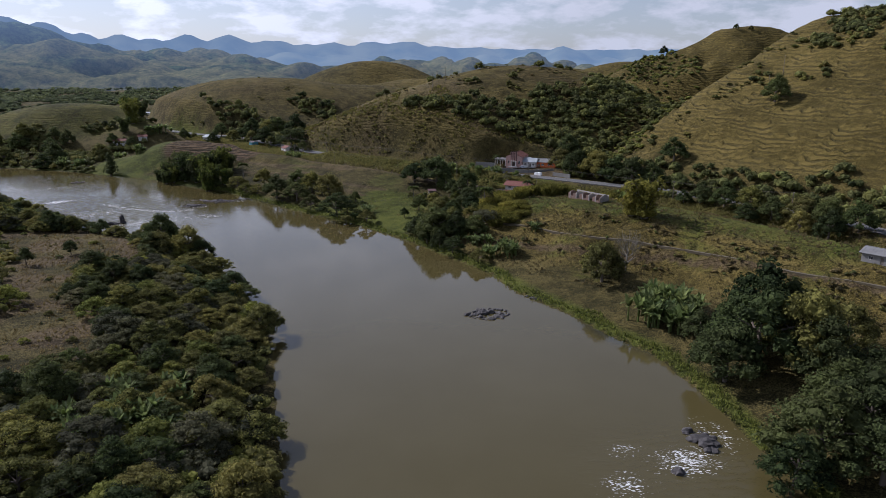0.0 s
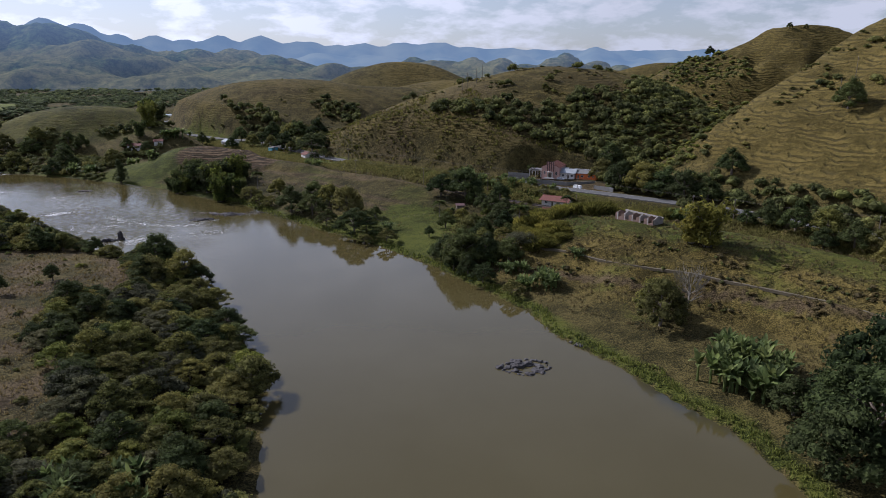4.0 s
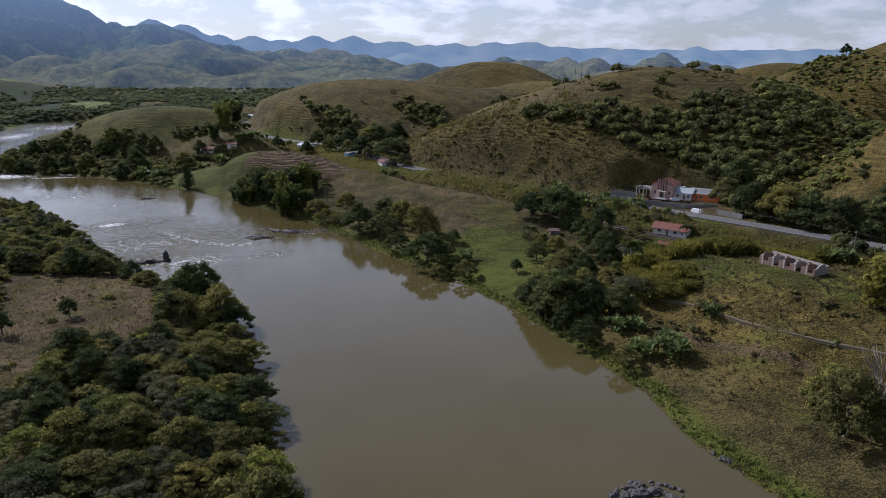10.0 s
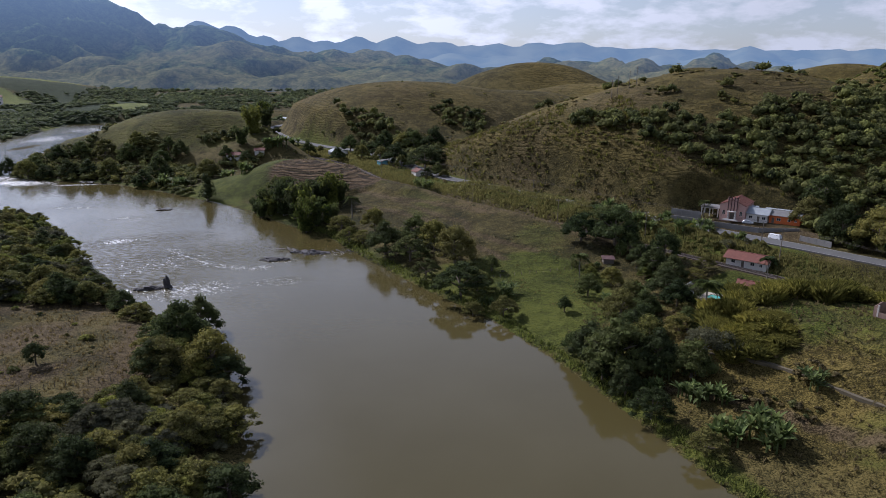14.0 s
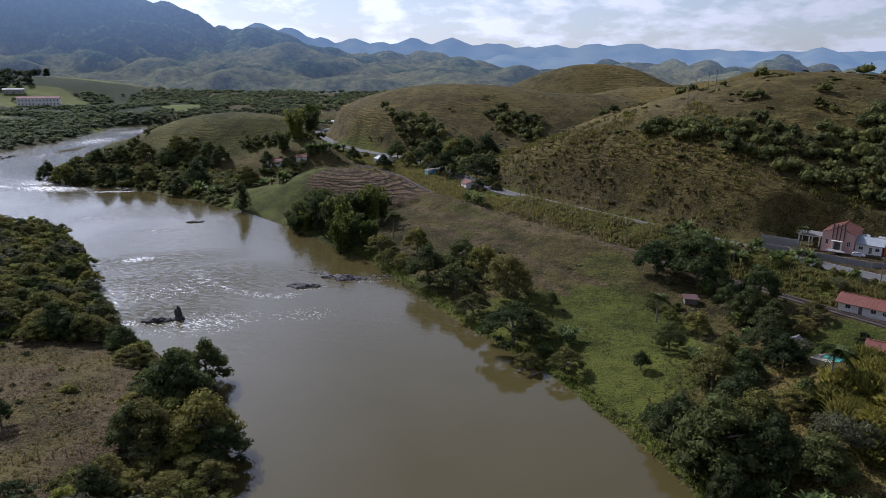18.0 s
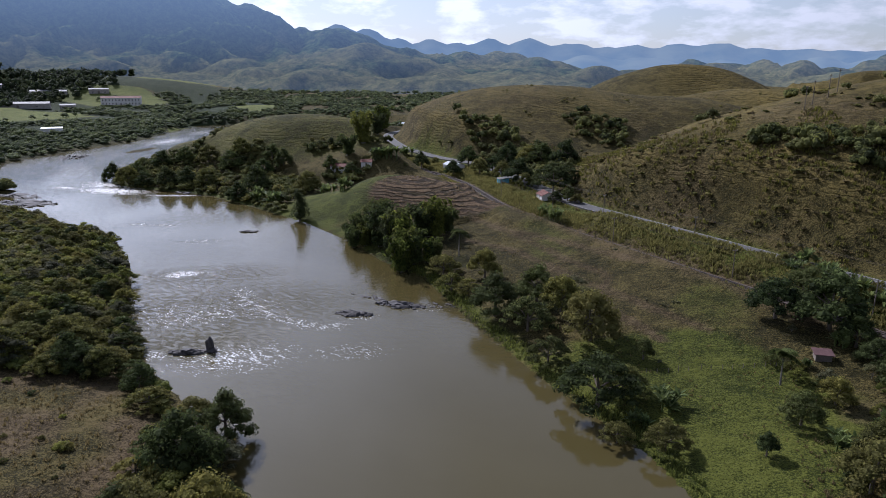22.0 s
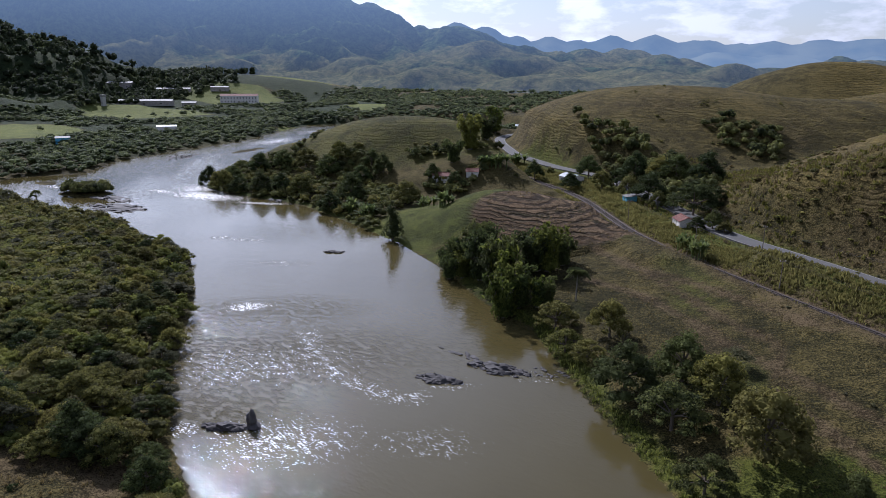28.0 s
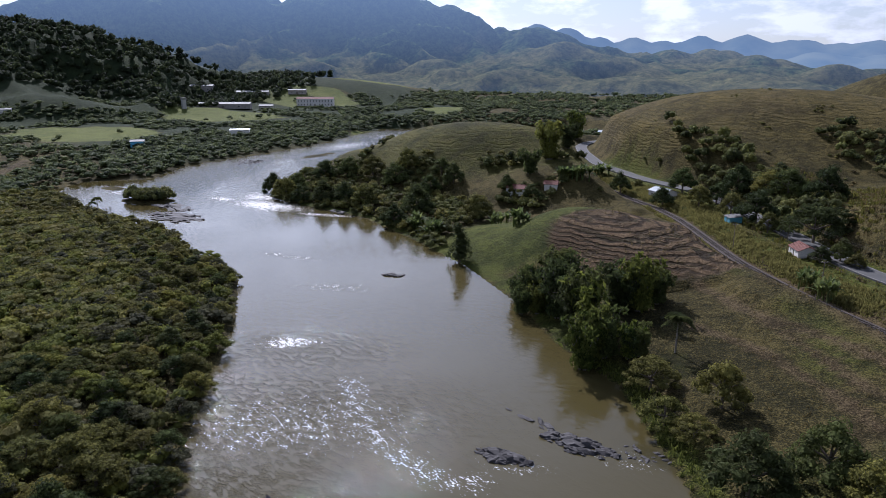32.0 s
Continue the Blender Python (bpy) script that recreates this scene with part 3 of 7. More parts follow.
bump_node(n, l, math_node(n, l, "ADD", swell, math_node(n, l, "MULTIPLY", w2, 0.025)), 1.0, 0.42, b)
wx, wy = np.meshgrid(graded([(-760, 0), (-420, 5), (90, 2.5), (200, 10)]), graded([(-400, 0), (60, 20), (480, 2.5), (1000, 6)]))
water = tagged(sheet("water", wx, wy, wx * 0.0, [water_m]), "wide slow river of brown murky water with white rapids", "river", kind="structure")


def patch(cx, cy, rx, ry, turn=0.0):
    return 1 - smooth(oval(wx, wy, cx, cy, rx, ry, turn), 0.1, 1.15)


chute = 1 - smooth(to_line(wx, wy, CHUTE)[0], 0.5, 5.5)
# The wide 0.36 patch is sun glints painted as white flecks.
white = np.maximum.reduce([0.5 * chute, 0.85 * patch(-199, 347, 11, 5.5, 45), 0.36 * patch(-165, 322, 40, 18, 38), 0.45 * patch(-262, 400, 16, 4, 25), 0.35 * patch(-225, 385, 22, 7, 30), 0.5 * patch(-273, 397, 8, 3.5, 35), 0.9 * patch(-352, 452, 36, 16, 8), 0.75 * patch(-372, 466, 26, 20, 30), 0.8 * patch(-312, 456, 24, 4, 25), 0.8 * patch(-285, 480, 12, 4, 50), 0.6 * patch(-380, 470, 26, 16, 40), 0.7 * patch(-385, 447, 16, 8, 0), 0.6 * patch(-445, 420, 16, 7, 0),
                           0.8 * patch(-155.5, 292, 6, 4, 30), 0.55 * patch(-136, 300, 24, 14, 35), 0.42 * patch(-165, 318, 26, 12, 50), 0.4 * patch(-112, 315, 16, 9, 30),
                           0.75 * patch(45, 110, 9, 7, 20), 0.65 * patch(32, 103, 7, 5, 0), 0.5 * patch(34, 114, 6, 4, 0), 0.45 * patch(53, 119, 8, 10, 0), 0.65 * patch(-520, 660, 26, 60, 18), 0.55 * patch(-545, 750, 40, 50, 0), 0.4 * patch(-478, 560, 14, 36, 20),
                           0.45 * patch(-123, 338, 10, 5, 20), 0.35 * patch(-108, 352, 10, 5, 20)])
upstream = smooth(0.62 * wy - 0.78 * wx, 190, 330)
riffle = np.maximum.reduce([0.8 * patch(-203, 345, 18, 9, 35), 1.0 * patch(-168, 322, 62, 36, 38), 0.8 * patch(-192, 346, 42, 22, 38), 0.85 * patch(-148, 303, 30, 22, 35), 0.3 * patch(-188, 360, 26, 9, 35), 0.15 * patch(-250, 395, 34, 8, 20), 0.6 * patch(-175, 305, 26, 10, 40), 0.35 * patch(-120, 290, 26, 22, 35), 1.25 * patch(-156, 300, 28, 17, 40), 1.1 * patch(-150, 312, 34, 7, -50), 0.8 * patch(-160, 330, 30, 12, -52)])
rough_water = np.maximum.reduce([0.9 * white, riffle, 0.15 * upstream + 0.12 * upstream * lumps(wx, wy, 24, 3) + 0.35 * smooth(wy, 440, 520), 0.5 * patch(44, 108, 24, 22)])
dark_bed = np.maximum.reduce([0.8 * patch(-62, 328, 16, 5, -42), 1.0 * patch(45, 171, 16, 4.5, -62), 0.6 * patch(-100, 358, 12, 5, 10), 0.5 * patch(-55, 322, 20, 4, -40), 0.6 * patch(52, 160, 8, 3, -60)])
a = water.data.attributes.new("flow", "FLOAT_COLOR", "POINT")
a.data.foreach_set("color", np.stack([rough_water.ravel(), white.ravel(), dark_bed.ravel(), np.ones(wx.size)], -1).astype(np.float32).ravel())

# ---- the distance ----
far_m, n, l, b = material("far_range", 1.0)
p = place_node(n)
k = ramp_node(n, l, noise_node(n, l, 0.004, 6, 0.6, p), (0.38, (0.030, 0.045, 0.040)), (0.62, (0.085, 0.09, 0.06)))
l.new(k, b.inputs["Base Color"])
# Blue distance haze is put in as emission over the far chain and hills.
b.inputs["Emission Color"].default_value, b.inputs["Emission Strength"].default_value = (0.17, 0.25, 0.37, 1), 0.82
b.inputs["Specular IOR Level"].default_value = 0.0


def ridge(name, bearing0, bearing1, far, base, peaks, label, steps=160, deep=500.0):
    """A far mountain chain along an arc: peaks are (bearing, height, half width), bearings in degrees to the left of +y."""
    w = np.radians(np.linspace(bearing0, bearing1, steps))
    top = np.full(steps, float(base))
    for at, high, wide in peaks:
        u = np.abs(np.degrees(w) - at) / wide
        top = np.maximum(top, base + (high - base) * np.exp(-u**1.75))
    top = top + 7 * lumps(np.degrees(w) * 60, w * 0, 40, far * 0.001) + 3 * lumps(np.degrees(w) * 60, w * 0, 11, far * 0.002)
    zs, ds_ = (0.0, 0.55, 1.0), (far - deep, far - deep * 0.4, far)
    xs = np.stack([-np.sin(w) * d_ for d_ in ds_])
    ys = np.stack([np.cos(w) * d_ for d_ in ds_])
    z = np.stack([top * k_ - 20 * (k_ == 0) for k_ in zs])
    z[1] += 14 * lumps(np.degrees(w) * 60, w * 0, 30, 2.0)
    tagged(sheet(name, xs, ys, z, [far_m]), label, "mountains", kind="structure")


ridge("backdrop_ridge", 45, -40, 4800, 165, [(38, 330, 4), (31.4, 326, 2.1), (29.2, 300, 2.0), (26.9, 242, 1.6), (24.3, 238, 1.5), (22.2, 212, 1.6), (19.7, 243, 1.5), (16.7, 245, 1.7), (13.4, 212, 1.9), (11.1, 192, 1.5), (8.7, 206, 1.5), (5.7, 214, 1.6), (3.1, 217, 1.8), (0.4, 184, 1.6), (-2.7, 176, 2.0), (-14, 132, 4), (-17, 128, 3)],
      "distant haze-blue mountain chain with rounded peaks")
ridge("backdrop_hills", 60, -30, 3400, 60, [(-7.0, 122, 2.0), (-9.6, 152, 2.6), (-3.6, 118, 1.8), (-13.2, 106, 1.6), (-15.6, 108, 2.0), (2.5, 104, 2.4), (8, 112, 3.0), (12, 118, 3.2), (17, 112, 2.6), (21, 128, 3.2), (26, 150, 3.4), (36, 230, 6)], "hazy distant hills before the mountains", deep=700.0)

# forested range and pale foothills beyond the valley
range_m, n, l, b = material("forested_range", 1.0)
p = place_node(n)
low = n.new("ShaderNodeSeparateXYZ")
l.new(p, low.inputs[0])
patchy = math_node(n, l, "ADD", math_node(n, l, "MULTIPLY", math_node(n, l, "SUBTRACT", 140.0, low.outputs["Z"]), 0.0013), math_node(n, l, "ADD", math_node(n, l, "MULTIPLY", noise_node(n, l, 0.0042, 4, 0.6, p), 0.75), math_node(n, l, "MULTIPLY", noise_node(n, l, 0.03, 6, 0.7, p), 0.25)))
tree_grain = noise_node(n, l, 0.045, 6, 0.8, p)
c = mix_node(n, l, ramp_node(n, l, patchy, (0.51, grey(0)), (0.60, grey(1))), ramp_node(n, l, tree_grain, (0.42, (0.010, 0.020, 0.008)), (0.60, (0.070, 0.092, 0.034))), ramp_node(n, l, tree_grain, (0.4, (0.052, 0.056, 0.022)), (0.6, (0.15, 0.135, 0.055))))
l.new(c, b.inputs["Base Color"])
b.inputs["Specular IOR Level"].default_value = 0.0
# Haze is put in as blue emission, stronger on the higher, farther slopes.
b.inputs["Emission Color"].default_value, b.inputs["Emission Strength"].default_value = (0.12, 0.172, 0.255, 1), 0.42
haze_glow = n.new("ShaderNodeMapRange")
haze_glow.inputs["From Min"].default_value, haze_glow.inputs["From Max"].default_value, haze_glow.inputs["To Min"].default_value, haze_glow.inputs["To Max"].default_value = 40.0, 320.0, 0.32, 1.15
l.new(low.outputs["Z"], haze_glow.inputs["Value"])
l.new(haze_glow.outputs["Result"], b.inputs["Emission Strength"])
bump_node(n, l, math_node(n, l, "ADD", tree_grain, patchy), 0.8, 12.0, b)
bx, by = np.meshgrid(np.linspace(-4200, 1500, 300), np.linspace(900, 4200, 200))
bz = hill_height(bx, by, True)
fold = np.abs(lumps(bx, by, 170, 3.0)) + 0.45 * np.abs(lumps(bx, by, 70, 5.0)) + 0.08 * np.abs(lumps(bx, by, 30, 7.0))
bz = bz - 46 * (0.8 - fold) * smooth(bz, 20, 200) * (1 - 0.75 * smooth(bz, 220, 330))
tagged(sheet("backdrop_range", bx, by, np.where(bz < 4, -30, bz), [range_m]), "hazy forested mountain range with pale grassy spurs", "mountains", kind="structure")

# ---- plants ----
rng = np.random.default_rng(7)
bark_m = plain("bark", (0.12, 0.095, 0.07), 0.9, 3.0, 0.35, bump=0.05)
pale_bark_m = plain("pale_bark", (0.17, 0.15, 0.12), 0.9, 3.0, 0.3)
leaf_dark = foliage("leaves_dark", (0.016, 0.026, 0.011), (0.057, 0.076, 0.026), (0.078, 0.082, 0.032))
leaf_mid = foliage("leaves_mid", (0.0365, 0.0446, 0.0143), (0.1281, 0.1278, 0.0361), (0.1538, 0.1297, 0.0465))
leaf_light = foliage("leaves_light", (0.0510, 0.0678, 0.0150), (0.1478, 0.1602, 0.0361), (0.1531, 0.1426, 0.0431))
leaf_grey = foliage("leaves_grey", (0.038, 0.042, 0.021), (0.098, 0.099, 0.056), (0.115, 0.108, 0.064))
leaf_bamboo = foliage("leaves_bamboo", (0.028, 0.050, 0.011), (0.110, 0.130, 0.027), (0.138, 0.130, 0.037))
leaf_banana = foliage("leaves_banana", (0.040, 0.066, 0.020), (0.115, 0.150, 0.050), (0.135, 0.150, 0.06), 0.45)
leaf_feather = foliage("leaves_feather", (0.095, 0.092, 0.026), (0.200, 0.182, 0.056), (0.21, 0.18, 0.066), 0.8, 0.55)
leaf_cane = foliage("leaves_cane", (0.05, 0.056, 0.012), (0.15, 0.142, 0.03), (0.16, 0.14, 0.036), 0.8, 0.4)
leaf_dry = foliage("leaves_dry", (0.05, 0.042, 0.018), (0.125, 0.10, 0.046), (0.14, 0.11, 0.055))
leaf_wood = foliage("leaves_wood", (0.033, 0.043, 0.017), (0.116, 0.127, 0.041), (0.127, 0.122, 0.046))
leaf_pine = foliage("leaves_pine", (0.016, 0.023, 0.012), (0.044, 0.058, 0.028), (0.05, 0.058, 0.03))
# Distant leaves: haze is put into the colour, lighter and bluer.
leaf_far_haze = foliage("leaves_far_haze", (0.033, 0.048, 0.024), (0.106, 0.128, 0.059), (0.110, 0.120, 0.061))


def turned(d):
    """Two directions square to each of the directions d."""
    a = np.cross(d, rng.normal(size=d.shape))
    a /= np.linalg.norm(a, axis=1, keepdims=True) + 1e-9
    return a, np.cross(d, a)


def leaves(at, facing, size, long=1.5):
    """A pointed four-cornered leaf or spray at each place."""
    n = len(at)
    a, c = turned(facing)
    s = (size * rng.uniform(0.6, 1.3, n))[:, None]
    sag = facing * s * 0.22
    v = np.stack([at - a * s * long * 0.5, at + c * s * 0.5 + sag, at + a * s * long * 0.5, at - c * s * 0.5 + sag], 1)
    return v.reshape(-1, 3), np.arange(4 * n).reshape(n, 4)


def ball(centre, radii, rough=0.18):
    """A lumpy inner mass that closes a lobe of a crown."""
    bm = bmesh.new()
    bmesh.ops.create_icosphere(bm, subdivisions=1, radius=1.0)
    v = np.array([p.co for p in bm.verts])
    f = np.array([[p.index for p in t.verts] + [t.verts[2].index] for t in bm.faces])
    bm.free()
    v *= 1 + rng.uniform(-rough, rough, (len(v), 1))
    return v * radii + centre, f


def crown(lobes, count, size, spread=1.1, core=0.72, long=1.5):
    """Leaves over the outside of lobes (centre and radii), with a closed heart to each lobe."""
    pieces, area = [], np.array([r[0] * r[1] + r[0] * r[2] for _, r in lobes])
    for (c, r), share in zip(lobes, area / area.sum()):
        n = max(8, int(count * share))
        d = rng.normal(size=(n, 3))
        d[:, 2] = np.abs(d[:, 2]) * 1.0 - 0.35
        d /= np.linalg.norm(d, axis=1, keepdims=True)
        at = np.asarray(c) + d * r * rng.uniform(0.78, 1.18, (n, 1))
        f = d + rng.normal(size=(n, 3)) * spread * 0.6 + (0, 0, 0.35)
        f /= np.linalg.norm(f, axis=1, keepdims=True)
        pieces.append(leaves(at, f, size, long))
        if core:
            v, q = ball(np.asarray(c), np.asarray(r) * core)
            pieces.append((v, q[:, :3]))
    quads = [p for p in pieces if p[1].shape[1] == 4]
    tris = [p for p in pieces if p[1].shape[1] == 3]
    tris4 = [(v, np.concatenate([q, q[:, 2:3]], 1)) for v, q in tris]
    v, q = joined(*quads)
    t = np.concatenate([q[:, [0, 1, 2]], q[:, [0, 2, 3]]])
    if tris:
        tv, tq = joined(*tris)
        t = np.concatenate([t, tq + len(v)])
        v = np.concatenate([v, tv])
    return v, t


def limbs(high, reach, count, thick, fork=0.45):
    """A trunk with limbs that rise from it."""
    lean = rng.normal(size=2) * 0.06 * high
    top = np.array([lean[0], lean[1], high * 0.85])
    out = [tube([(0, 0, -0.6), (lean[0] * 0.3, lean[1] * 0.3, high * 0.35), tuple(top)], [thick * 1.25, thick * 0.8, thick * 0.25], 7)]
    for k in range(count):
        a, s = 2 * math.pi * (k + rng.uniform(0, 0.6)) / count, rng.uniform(0.7, 1.1)
        z = high * (fork + 0.1 * rng.uniform())
        out.append(tube([(lean[0] * 0.4, lean[1] * 0.4, z), (math.cos(a) * reach * 0.45 * s, math.sin(a) * reach * 0.45 * s, z + high * 0.18),
                         (math.cos(a) * reach * 0.8 * s, math.sin(a) * reach * 0.8 * s, z + high * 0.3)], [thick * 0.5, thick * 0.33, thick * 0.1], 5))
    return joined(*out)


SORTS = {}


def sort_of_tree(kind, name, label, category, variants, build):
    """Keeps some variants of a kind of plant, each built for a crown one metre wide, to be planted later."""
    SORTS[kind] = []
    for k in range(variants):
        ob = thing(name, label, category)
        for nm, verts, faces, mat, tag in build(k):
            piece = part(nm, quick_mesh(nm, verts, faces, [mat], smooth=False), ob, tag)
            if nm == "stand":
                tagged(piece, kind="stuff")
        SORTS[kind].append([ob, False])


def plant(kind, x, y, wide, group, squash=1.0, sink=0.0, label=""):
    entry = SORTS[kind][int(rng.integers(len(SORTS[kind])))]
    if kind in ("broad_tree", "spreading_tree") and group.endswith("grassy bank"):
        wide *= 1.15
    if kind == "broad_tree" and x < -225:
        wide *= 0.75
        sink += 0.12 * wide
    if kind == "banana_clump":
        wide *= 1.35
    m = pose(x, y, rise(x, y) - sink, 0, 0, float(rng.uniform(0, 360))) @ Matrix.Diagonal((wide, wide, wide * squash * float(rng.uniform(0.9, 1.12)), 1))
    if entry[1]:
        sx, sy, sz = entry[0].scale
        ob = copy_thing(entry[0], m @ Matrix.Diagonal((1 / sx, 1 / sy, 1 / sz, 1)))
    else:
        entry[0].matrix_world, entry[1] = m, True
        ob = entry[0]
    tagged(ob, label, group=group)
    return ob


def lobed(n, reach, low, high, r0, r1, flat=0.75):
    """Lobes spread round an axis, higher in the middle."""
    out = []
    for k in range(n):
        a, d = 2.4 * k + rng.uniform(0, 0.8), reach * math.sqrt((k + 0.4) / n)
        r = rng.uniform(r0, r1)
        z = high - (high - low) * (d / reach) ** 1.6 + rng.uniform(-0.08, 0.07)
        out.append((np.array([math.cos(a) * d, math.sin(a) * d, z]), np.array([r, r, r * flat])))
    return out


def build_broad(k):
    t = limbs(0.62, 0.4, 5, 0.035)
    c = crown(lobed(32, 0.42, 0.2, 0.72, 0.075, 0.15, 0.85), 2500, 0.030)
    return [("trunk", *t, bark_m, ""), ("crown", *c, leaf_dark if k < 4 else leaf_mid, "")]


def build_round(k):
    t = limbs(0.6, 0.3, 4, 0.035)
    c = crown(lobed(20, 0.33, 0.36, 0.82, 0.1, 0.18, 0.85), 1700, 0.032)
    return [("trunk", *t, bark_m, ""), ("crown", *c, leaf_dark, "")]


def build_spread(k):
    t = limbs(0.5, 0.42, 6, 0.028, 0.35)
    c = crown(lobed(40, 0.46, 0.2, 0.56, 0.06, 0.115, 0.5), 2500, 0.028)
    return [("trunk", *t, bark_m, ""), ("crown", *c, (leaf_mid, leaf_dark, leaf_mid, leaf_wood)[k % 4], "")]


def build_bank(k):
    t = limbs(0.5, 0.4, 6, 0.028, 0.3)
    c = crown(lobed(36, 0.45, 0.18, 0.62, 0.065, 0.13, 0.62), 2400, 0.029)
    return [("trunk", *t, bark_m, ""), ("crown", *c, (leaf_mid, leaf_light, leaf_grey, leaf_mid)[k % 4], "")]


def build_shrub(k):
    t = limbs(0.3, 0.35, 5, 0.022, 0.2)
    c = crown(lobed(18, 0.41, 0.12, 0.46, 0.085, 0.16, 0.8), 1100, 0.036)
    return [("stem", *t, bark_m, ""), ("crown", *c, (leaf_mid, leaf_dark, leaf_light, leaf_mid)[k % 4], "")]


def build_grey(k):
    t = limbs(0.55, 0.42, 9, 0.02, 0.2)
    c = crown(lobed(9, 0.36, 0.36, 0.62, 0.13, 0.2, 0.8), 1300, 0.03, core=0.6)
    return [("stem", *t, pale_bark_m, ""), ("crown", *c, leaf_grey, "")]


def build_dark(k):
    lobes = [(np.array([rng.uniform(-0.08, 0.08), rng.uniform(-0.08, 0.08), 0.25 + 0.22 * j]), np.array([0.42 - 0.065 * j, 0.42 - 0.065 * j, 0.24])) for j in range(5)]
    return [("trunk", *tube([(0, 0, -0.2), (0, 0, 1.1)], [0.06, 0.02]), bark_m, ""), ("crown", *crown(lobes, 900, 0.05), leaf_dark, "")]


def build_bare(k):
    out = [limbs(0.8, 0.45, 8, 0.022, 0.25)]
    for j in range(70):
        a, z, d = rng.uniform(0, 6.28), rng.uniform(0.4, 0.8), rng.uniform(0.1, 0.36)
        p = np.array([math.cos(a) * d, math.sin(a) * d, z])
        out.append(tube([p, p + (math.cos(a) * 0.1, math.sin(a) * 0.1, 0.12), p + (math.cos(a) * 0.13, math.sin(a) * 0.16, 0.26)], [0.006, 0.004, 0.002], 3))
    return [("branch_crown", *joined(*out), pale_bark_m, "bare grey branches")]


def build_bamboo(k):
    culms, at, face = [], [], []
    for j in range(34):
        a, lean = rng.uniform(0, 6.28), rng.uniform(0.12, 0.48)
        d, tall = np.array([math.cos(a), math.sin(a)]), rng.uniform(0.6, 1.05)
        line = [np.array([*(d * 0.08), -0.05]), np.array([*(d * (0.08 + lean * 0.25)), tall * 0.55]), np.array([*(d * (0.08 + lean * 0.7)), tall * 0.92]), np.array([*(d * (0.08 + lean)), tall * 0.88])]
        culms.append(tube(line, [0.012, 0.01, 0.006, 0.003], 4))
        for q in range(30):
            s = rng.uniform(0.6, 3)
            i = min(int(s), 2)
            at.append(line[i] + (line[i + 1] - line[i]) * (s - i) + rng.normal(size=3) * 0.035)
            face.append(np.array([d[0], d[1], 0.6]) + rng.normal(size=3) * 0.6)
    face = np.array(face)
    face /= np.linalg.norm(face, axis=1, keepdims=True)
    v, q = leaves(np.array(at), face, 0.055, 2.6)
    t = np.concatenate([q[:, [0, 1, 2]], q[:, [0, 2, 3]]])
    cv, ct = crown([(np.array([0, 0, 0.38]), np.array([0.24, 0.24, 0.40])), (np.array([0, 0, 0.14]), np.array([0.26, 0.26, 0.18]))], 700, 0.05, core=0.86)
    v, t = joined((v, t), (cv, ct))
    return [("stand", *joined(*culms), pale_bark_m, ""), ("crown", v, t, (leaf_dark, leaf_bamboo, leaf_dark, leaf_cane)[k], "")]


def build_feather(k):
    blades = []
    for j in range(2600):
        r, a = 0.46 * math.sqrt(rng.uniform()), rng.uniform(0, 6.28)
        p, h = np.array([math.cos(a) * r, math.sin(a) * r, 0.0]), rng.uniform(0.12, 0.5) * (1 - 0.9 * r * r)
        o = rng.normal(size=3) * (0.12, 0.12, 0)
        side = np.array([math.cos(a + 1.3), math.sin(a + 1.3), 0]) * 0.0038
        blades.append((np.array([p - side, p + side, p + o * 0.5 + side * 0.9 + (0, 0, h * 0.7), p + o * 1.6 + (0, 0, h)]), np.array([[0, 1, 2, 3]])))
    v, q = joined(*blades)
    t = np.concatenate([q[:, [0, 1, 2]], q[:, [0, 2, 3]]])
    bv, bt = ball(np.array([0, 0, 0.05]), np.array([0.36, 0.36, 0.12]))
    v, t = joined((v, t), (bv, bt[:, :3]))
    return [("foliage", v, t, leaf_cane, "")]


def leaf_blade(base, way, long, wide, droop, steps=4):
    """A long arched leaf with a fold along its middle."""
    way = np.asarray(way, float)
    flat = np.array([-way[1], way[0], 0.0])
    flat /= np.linalg.norm(flat) + 1e-9
    vs, fs = [], []
    for s in range(steps + 1):
        u = s / steps
        c = base + way * long * u + np.array([0, 0, -droop * long * u * u])
        w = wide * math.sin(math.pi * min(0.15 + 0.85 * u, 0.98)) ** 0.7
        vs += [c - flat * w - (0, 0, -0.25 * w), c, c + flat * w + (0, 0, 0.25 * w)]
    for s in range(steps):
        a = 3 * s
        fs += [(a, a + 1, a + 4, a + 3), (a + 1, a + 2, a + 5, a + 4)]
    return np.array(vs), np.array(fs)


def build_banana(k):
    plants = []
    for j in range(11):
        stems, blades = [], []
        a, r = rng.uniform(0, 6.28), 0.36 * math.sqrt(rng.uniform())
        p, h = np.array([math.cos(a) * r, math.sin(a) * r, 0.0]), rng.uniform(0.10, 0.30)
        stems.append(tube([p - (0, 0, 0.1), p + (0, 0, h)], [0.03, 0.018], 6))
        for q in range(11):
            b, up = q * 2.4 + rng.uniform(0, 0.7), rng.uniform(0.5, 3.4)
            w = np.array([math.cos(b), math.sin(b), up])
            blades.append(leaf_blade(p + (0, 0, h), w / np.linalg.norm(w), rng.uniform(0.30, 0.5), 0.05, rng.uniform(0.15, 0.6)))
        plants.append(("banana_plant", *joined(*stems, *blades), leaf_banana, ""))
    return plants


